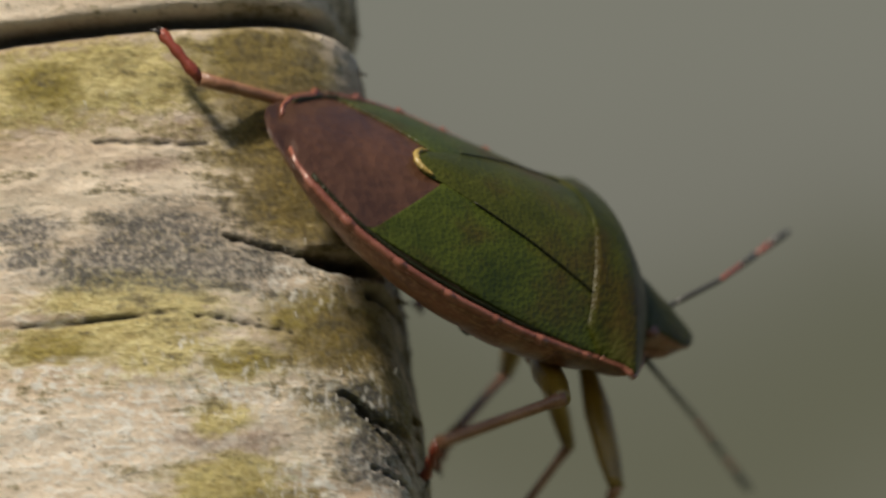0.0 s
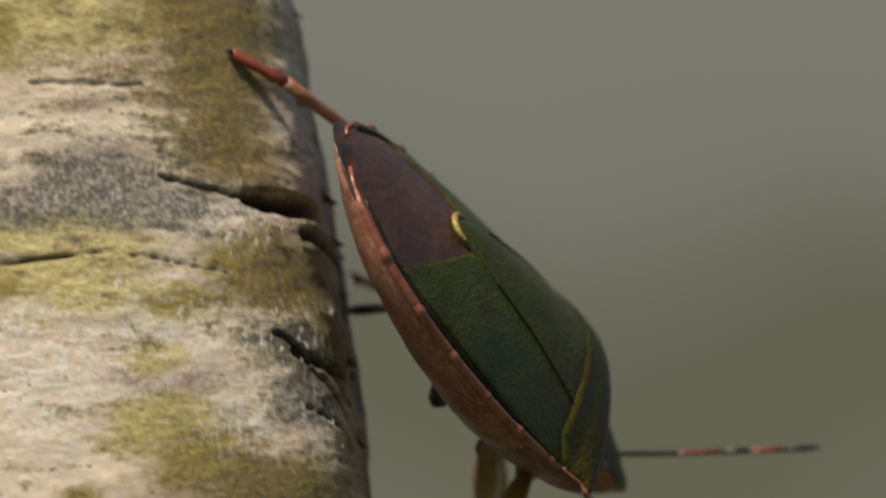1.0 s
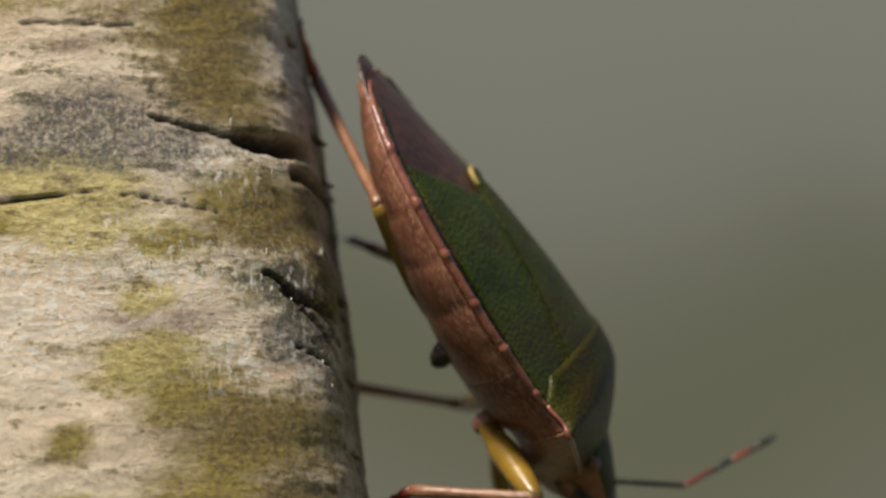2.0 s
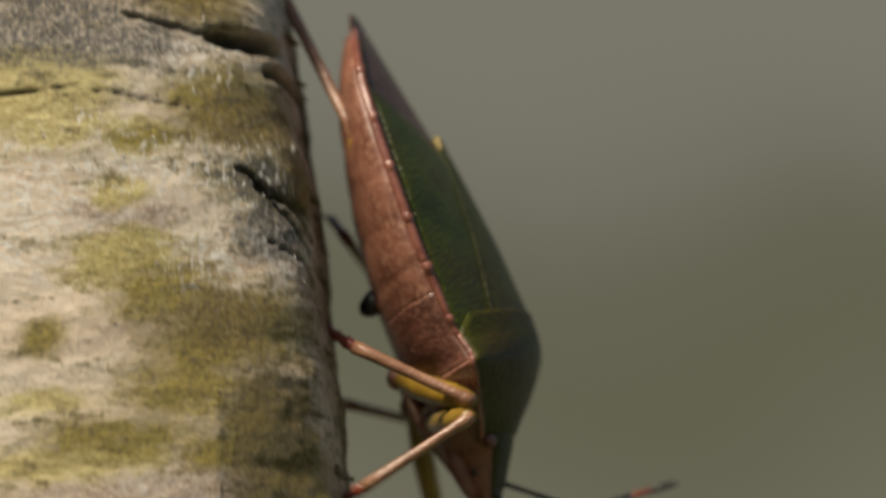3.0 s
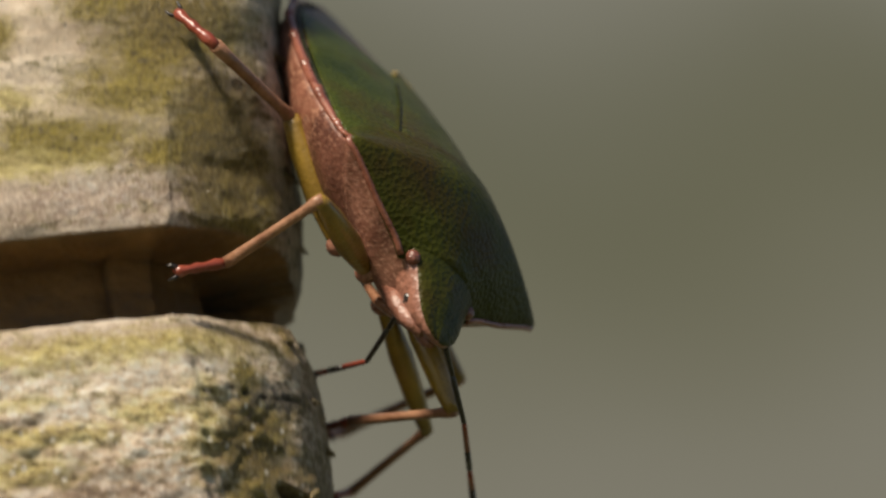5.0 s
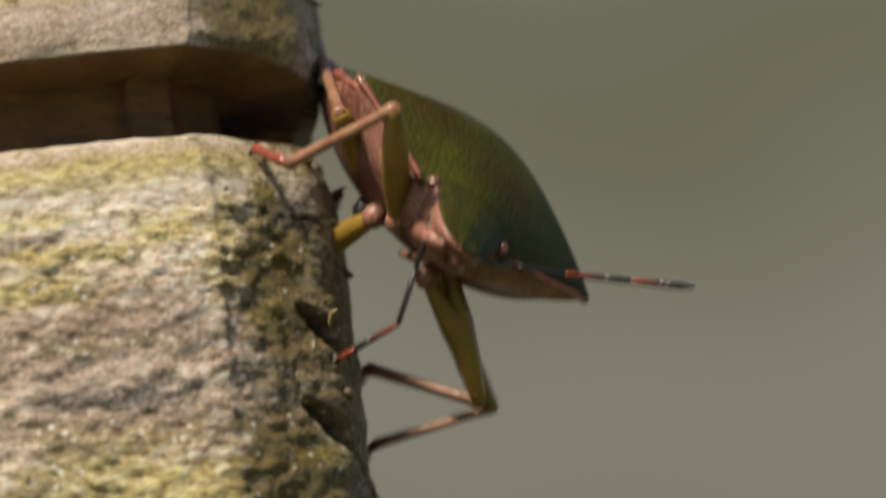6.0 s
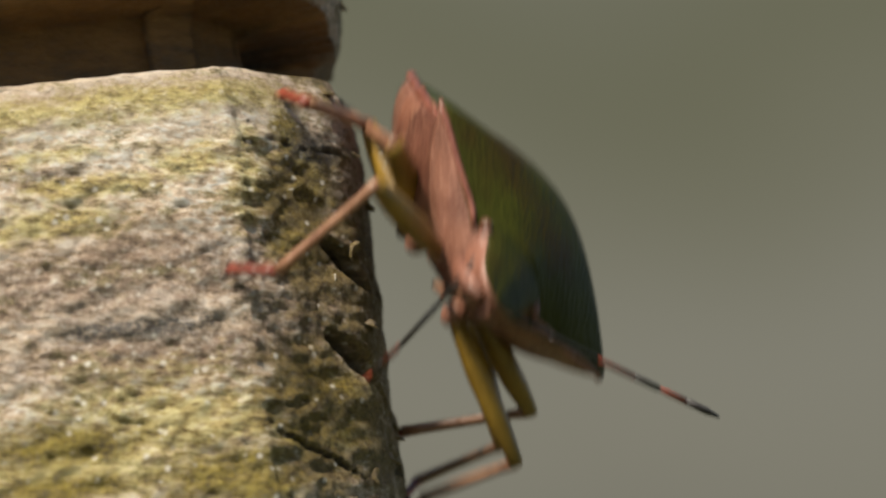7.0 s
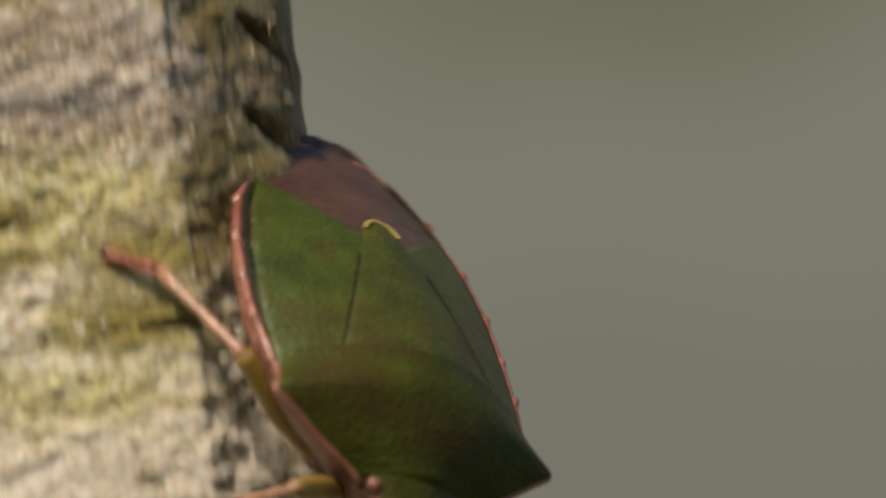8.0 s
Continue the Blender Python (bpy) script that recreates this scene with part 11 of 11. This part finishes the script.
    walk(antenna_left[1], [
        (0, turned(0.000, 0.000, 0.000, -0.9, -38.8, 29.2)),
        (0.1, turned(0.000, 0.000, 0.000, 1.5, -46.4, 24.0)),
        (0.2, turned(0.000, 0.000, 0.000, 3.3, -52.6, 20.2)),
        (0.3, turned(0.000, 0.000, 0.000, 13.1, -56.3, 7.7)),
        (0.4, turned(0.000, 0.000, 0.000, 29.5, -42.2, -13.6)),
        (0.5, turned(0.000, 0.000, 0.000, 41.1, -32.1, -35.8)),
        (0.6, turned(0.000, 0.000, 0.000, 38.8, -39.6, -30.2)),
        (0.7, turned(0.000, 0.000, 0.000, 29.1, -50.3, -16.0)),
        (0.8, turned(0.000, 0.000, 0.000, 20.2, -57.6, -4.6)),
        (0.9, turned(0.000, 0.000, 0.000, 17.7, -56.5, -1.7)),
        (1, turned(0.000, 0.000, 0.000, 17.5, -52.9, -1.3)),
        (1.1, turned(0.000, 0.000, 0.000, 12.6, -52.8, 4.6)),
        (1.2, turned(0.000, 0.000, 0.000, 6.9, -52.2, 11.3)),
        (1.3, turned(0.000, 0.000, 0.000, 3.9, -52.0, 15.2)),
        (1.4, turned(0.000, 0.000, 0.000, 0.2, -52.1, 19.9)),
        (1.5, turned(0.000, 0.000, 0.000, 10.3, -56.1, 8.3)),
        (1.6, turned(0.000, 0.000, 0.000, 14.7, -57.1, 3.5)),
        (1.7, turned(0.000, 0.000, 0.000, 17.1, -57.3, 1.2)),
        (1.8, turned(0.000, 0.000, 0.000, 18.2, -57.0, 0.3)),
        (1.9, turned(0.000, 0.000, 0.000, 18.7, -56.6, 0.0)),
        (2, turned(0.000, 0.000, 0.000, 19.4, -55.8, -0.3)),
        (2.1, turned(0.000, 0.000, 0.000, 20.7, -54.7, -1.6)),
        (2.2, turned(0.000, 0.000, 0.000, 23.2, -53.1, -4.3)),
        (2.3, turned(0.000, 0.000, 0.000, 27.2, -51.1, -8.7)),
        (2.4, turned(0.000, 0.000, 0.000, 32.4, -50.7, -14.3)),
        (2.5, turned(0.000, 0.000, 0.000, 27.5, -43.5, -9.1)),
        (2.6, turned(0.000, 0.000, 0.000, 49.1, -54.0, -32.9)),
        (2.7, turned(0.000, 0.000, 0.000, 40.9, -71.1, -21.0)),
        (2.8, turned(0.000, 0.000, 0.000, 45.6, -56.7, -27.3)),
        (2.9, turned(0.000, 0.000, 0.000, 28.9, -50.3, -10.2)),
        (3, turned(0.000, 0.000, 0.000, 21.5, -50.0, -2.5)),
        (3.1, turned(0.000, 0.000, 0.000, 9.0, -54.3, 10.6)),
        (3.2, turned(0.000, 0.000, 0.000, -15.4, -55.3, 35.9)),
        (3.3, turned(0.000, 0.000, 0.000, -30.3, -52.2, 50.8)),
        (3.4, turned(0.000, 0.000, 0.000, -39.3, -45.4, 58.0)),
        (3.5, turned(0.000, 0.000, 0.000, -44.4, -35.7, 58.8)),
        (3.6, turned(0.000, 0.000, 0.000, -47.1, -22.3, 55.3)),
        (3.7, turned(0.000, 0.000, 0.000, -50.7, -5.2, 56.5)),
        (3.8, turned(0.000, 0.000, 0.000, -52.9, 11.0, 64.9)),
        (3.9, turned(0.000, 0.000, 0.000, -52.2, 29.5, 77.2)),
        (4, turned(0.000, 0.000, 0.000, -47.1, 38.4, 91.3)),
        (4.1, turned(0.000, 0.000, 0.000, -42.0, 31.9, 98.5)),
        (4.2, turned(0.000, 0.000, 0.000, -35.0, 3.7, 105.6)),
        (4.3, turned(0.000, 0.000, 0.000, -37.2, 13.4, 100.2)),
        (4.4, turned(0.000, 0.000, 0.000, -38.0, 19.2, 99.8)),
        (4.5, turned(0.000, 0.000, 0.000, -38.7, 21.2, 98.1)),
        (4.6, turned(0.000, 0.000, 0.000, -40.0, 22.3, 94.9)),
        (4.7, turned(0.000, 0.000, 0.000, -41.6, 22.9, 91.1)),
        (4.8, turned(0.000, 0.000, 0.000, -43.4, 23.7, 87.1)),
        (4.9, turned(0.000, 0.000, 0.000, -45.3, 24.6, 83.4)),
        (5, turned(0.000, 0.000, 0.000, -46.9, 25.1, 80.2)),
        (5.1, turned(0.000, 0.000, 0.000, -48.1, 25.1, 77.8)),
        (5.2, turned(0.000, 0.000, 0.000, -48.6, 24.4, 76.4)),
        (5.3, turned(0.000, 0.000, 0.000, -48.5, 22.9, 76.2)),
        (5.4, turned(0.000, 0.000, 0.000, -44.8, 9.2, 81.3)),
        (5.5, turned(0.000, 0.000, 0.000, -42.7, -5.5, 99.6)),
        (5.6, turned(0.000, 0.000, 0.000, -73.0, -6.3, 164.8)),
        (5.7, turned(0.000, 0.000, 0.000, -71.2, 31.0, 148.5)),
        (5.8, turned(0.000, 0.000, 0.000, -79.2, 17.9, 129.3)),
        (5.9, turned(0.000, 0.000, 0.000, -77.5, -10.7, 123.8)),
        (6, turned(0.000, 0.000, 0.000, -72.4, -29.2, 115.3)),
        (6.1, turned(0.000, 0.000, 0.000, -76.8, -6.7, 120.8)),
        (6.2, turned(0.000, 0.000, 0.000, -78.9, 13.0, 124.2)),
        (6.3, turned(0.000, 0.000, 0.000, -77.7, 13.3, 128.9)),
        (6.4, turned(0.000, 0.000, 0.000, -75.9, 12.0, 134.4)),
        (6.5, turned(0.000, 0.000, 0.000, -75.2, 12.3, 137.1)),
        (6.6, turned(0.000, 0.000, 0.000, -80.7, 21.4, 122.4)),
        (6.7, turned(0.000, 0.000, 0.000, -87.5, 24.0, 105.0)),
        (6.8, turned(0.000, 0.000, 0.000, -93.4, 19.3, 90.8)),
        (6.9, turned(0.000, 0.000, 0.000, -101.7, -7.4, 83.6)),
        (7, turned(0.000, 0.000, 0.000, -112.3, -30.9, 99.3)),
        (7.1, turned(0.000, 0.000, 0.000, -116.0, -32.7, 99.2)),
        (7.2, turned(0.000, 0.000, 0.000, -118.2, -22.1, 97.4)),
        (7.3, turned(0.000, 0.000, 0.000, -120.3, -23.8, 94.9)),
        (7.4, turned(0.000, 0.000, 0.000, -126.9, -25.9, 108.0)),
        (7.5, turned(0.000, 0.000, 0.000, -129.6, -23.6, 108.1)),
        (7.6, turned(0.000, 0.000, 0.000, -127.2, -21.6, 110.1)),
        (7.7, turned(0.000, 0.000, 0.000, -127.7, -7.0, 115.4)),
        (7.8, turned(0.000, 0.000, 0.000, -128.8, 10.5, 115.1)),
        (7.9, turned(0.000, 0.000, 0.000, -129.5, 22.7, 115.0)),
        (8, turned(0.000, 0.000, 0.000, -121.0, 29.1, 136.7)),
    ])
    walk(antenna_left[2], [
        (0, turned(1.906, 1.064, 1.754, 0.4, -12.5, 47.7)),
        (0.1, turned(1.764, 0.784, 2.027, -0.0, -20.6, 46.2)),
        (0.2, turned(1.597, 0.587, 2.223, -0.3, -30.2, 45.1)),
        (0.3, turned(1.540, 0.208, 2.329, 2.7, -37.4, 37.6)),
        (0.4, turned(2.016, -0.488, 1.881, 29.0, -40.6, -7.0)),
        (0.5, turned(1.923, -1.388, 1.489, 45.4, -35.3, -30.9)),
        (0.6, turned(1.865, -1.086, 1.784, 41.9, -42.7, -24.7)),
        (0.7, turned(1.722, -0.492, 2.153, 30.3, -51.4, -7.9)),
        (0.8, turned(1.493, -0.120, 2.366, 20.2, -58.4, 5.1)),
        (0.9, turned(1.544, -0.044, 2.335, 17.4, -56.0, 7.7)),
        (1, turned(1.688, -0.039, 2.233, 16.2, -51.2, 6.7)),
        (1.1, turned(1.684, 0.137, 2.232, 12.4, -50.6, 12.2)),
        (1.2, turned(1.682, 0.335, 2.213, 8.3, -49.4, 18.2)),
        (1.3, turned(1.663, 0.452, 2.207, 6.2, -49.2, 22.1)),
        (1.4, turned(1.617, 0.586, 2.209, 3.6, -49.4, 26.9)),
        (1.5, turned(1.544, 0.225, 2.324, -5.7, -45.2, 41.1)),
        (1.6, turned(1.517, 0.095, 2.352, -11.4, -43.1, 50.8)),
        (1.7, turned(1.514, 0.031, 2.356, -16.2, -41.5, 59.1)),
        (1.8, turned(1.524, 0.007, 2.349, -20.0, -40.0, 66.0)),
        (1.9, turned(1.543, 0.000, 2.336, -22.8, -38.6, 71.5)),
        (2, turned(1.573, -0.011, 2.316, -24.6, -37.4, 75.4)),
        (2.1, turned(1.618, -0.045, 2.285, -25.3, -36.3, 77.6)),
        (2.2, turned(1.676, -0.126, 2.239, -25.1, -35.4, 78.0)),
        (2.3, turned(1.738, -0.266, 2.180, -23.4, -34.9, 76.1)),
        (2.4, turned(1.722, -0.439, 2.164, -10.6, -52.3, 61.4)),
        (2.5, turned(2.006, -0.321, 1.927, 22.3, -71.7, 26.6)),
        (2.6, turned(1.385, -0.894, 2.263, 26.8, -52.6, 23.4)),
        (2.7, turned(0.848, -0.326, 2.649, 35.2, -32.3, 13.2)),
        (2.8, turned(1.369, -0.706, 2.339, 16.8, -32.2, 47.5)),
        (2.9, turned(1.760, -0.315, 2.155, 0.7, -37.5, 73.0)),
        (3, turned(1.799, -0.078, 2.144, -12.3, -39.2, 92.1)),
        (3.1, turned(1.605, 0.301, 2.274, -15.8, -23.8, 100.4)),
        (3.2, turned(1.289, 0.935, 2.303, -18.0, -12.2, 108.0)),
        (3.3, turned(1.086, 1.332, 2.211, -19.7, -10.2, 112.3)),
        (3.4, turned(1.043, 1.664, 1.996, -21.0, -9.5, 115.5)),
        (3.5, turned(1.174, 1.945, 1.636, -22.2, -9.1, 118.6)),
        (3.6, turned(1.472, 2.133, 1.060, -21.3, 0.6, 100.9)),
        (3.7, turned(1.539, 2.326, 0.256, -22.9, 6.4, 86.4)),
        (3.8, turned(1.164, 2.490, -0.533, -20.6, 9.8, 101.1)),
        (3.9, turned(0.539, 2.375, -1.382, -17.3, 16.0, 111.5)),
        (4, turned(-0.049, 2.192, -1.741, -15.6, 17.5, 117.4)),
        (4.1, turned(-0.352, 2.351, -1.479, -14.3, 13.8, 121.6)),
        (4.2, turned(-0.750, 2.692, -0.184, -13.4, 24.5, 122.6)),
        (4.3, turned(-0.480, 2.681, -0.650, -12.9, 14.8, 126.5)),
        (4.4, turned(-0.450, 2.606, -0.921, -13.7, 10.9, 123.9)),
        (4.5, turned(-0.368, 2.584, -1.013, -14.2, 11.5, 120.9)),
        (4.6, turned(-0.221, 2.583, -1.059, -14.6, 13.9, 117.6)),
        (4.7, turned(-0.047, 2.578, -1.090, -15.2, 17.2, 114.2)),
        (4.8, turned(0.132, 2.561, -1.124, -16.0, 20.7, 110.8)),
        (4.9, turned(0.296, 2.529, -1.164, -16.8, 23.7, 107.6)),
        (5, turned(0.436, 2.499, -1.186, -17.5, 26.3, 105.3)),
        (5.1, turned(0.538, 2.479, -1.186, -17.7, 28.2, 104.3)),
        (5.2, turned(0.598, 2.479, -1.157, -17.0, 28.9, 105.4)),
        (5.3, turned(0.613, 2.505, -1.091, -15.1, 27.6, 109.9)),
        (5.4, turned(0.419, 2.732, -0.448, -15.5, -2.5, 108.2)),
        (5.5, turned(-0.464, 2.749, 0.267, -8.8, -28.9, 94.4)),
        (5.6, turned(-2.687, 0.727, 0.308, -20.2, 26.6, 62.9)),
        (5.7, turned(-2.044, 1.256, -1.444, 4.1, 74.3, 83.3)),
        (5.8, turned(-1.686, 2.064, -0.859, 23.4, 19.9, 124.2)),
        (5.9, turned(-1.534, 2.284, 0.522, 17.9, -15.9, 124.3)),
        (6, turned(-1.045, 2.209, 1.367, 24.8, -33.3, 111.6)),
        (6.1, turned(-1.423, 2.389, 0.327, 20.8, -5.5, 125.9)),
        (6.2, turned(-1.535, 2.255, -0.631, 23.2, 31.4, 138.4)),
        (6.3, turned(-1.709, 2.122, -0.647, 20.6, 33.1, 133.8)),
        (6.4, turned(-1.919, 1.954, -0.582, 19.8, 31.7, 132.6)),
        (6.5, turned(-2.003, 1.863, -0.597, 18.1, 29.5, 129.3)),
        (6.6, turned(-1.395, 2.200, -1.025, 15.0, 26.6, 123.0)),
        (6.7, turned(-0.660, 2.472, -1.138, 8.7, 26.3, 110.1)),
        (6.8, turned(-0.039, 2.642, -0.928, 8.2, 23.4, 107.6)),
        (6.9, turned(0.309, 2.759, 0.360, 11.9, -1.9, 115.3)),
        (7, turned(-0.390, 2.370, 1.438, 19.4, -30.4, 105.3)),
        (7.1, turned(-0.375, 2.327, 1.511, 11.4, -35.2, 114.6)),
        (7.2, turned(-0.335, 2.572, 1.053, 4.6, -24.2, 119.7)),
        (7.3, turned(-0.221, 2.552, 1.130, 2.2, 0.9, 112.4)),
        (7.4, turned(-0.777, 2.396, 1.223, -2.2, 19.2, 92.9)),
        (7.5, turned(-0.797, 2.438, 1.121, -6.3, 28.9, 84.4)),
        (7.6, turned(-0.892, 2.445, 1.032, 2.5, 39.5, 105.2)),
        (7.7, turned(-1.191, 2.511, 0.342, -2.5, 45.4, 97.6)),
        (7.8, turned(-1.169, 2.493, -0.509, -5.7, 46.3, 93.5)),
        (7.9, turned(-1.093, 2.339, -1.084, -0.2, 37.1, 102.4)),
        (8, turned(-1.779, 1.678, -1.364, -1.5, 23.2, 98.7)),
    ])


motions()
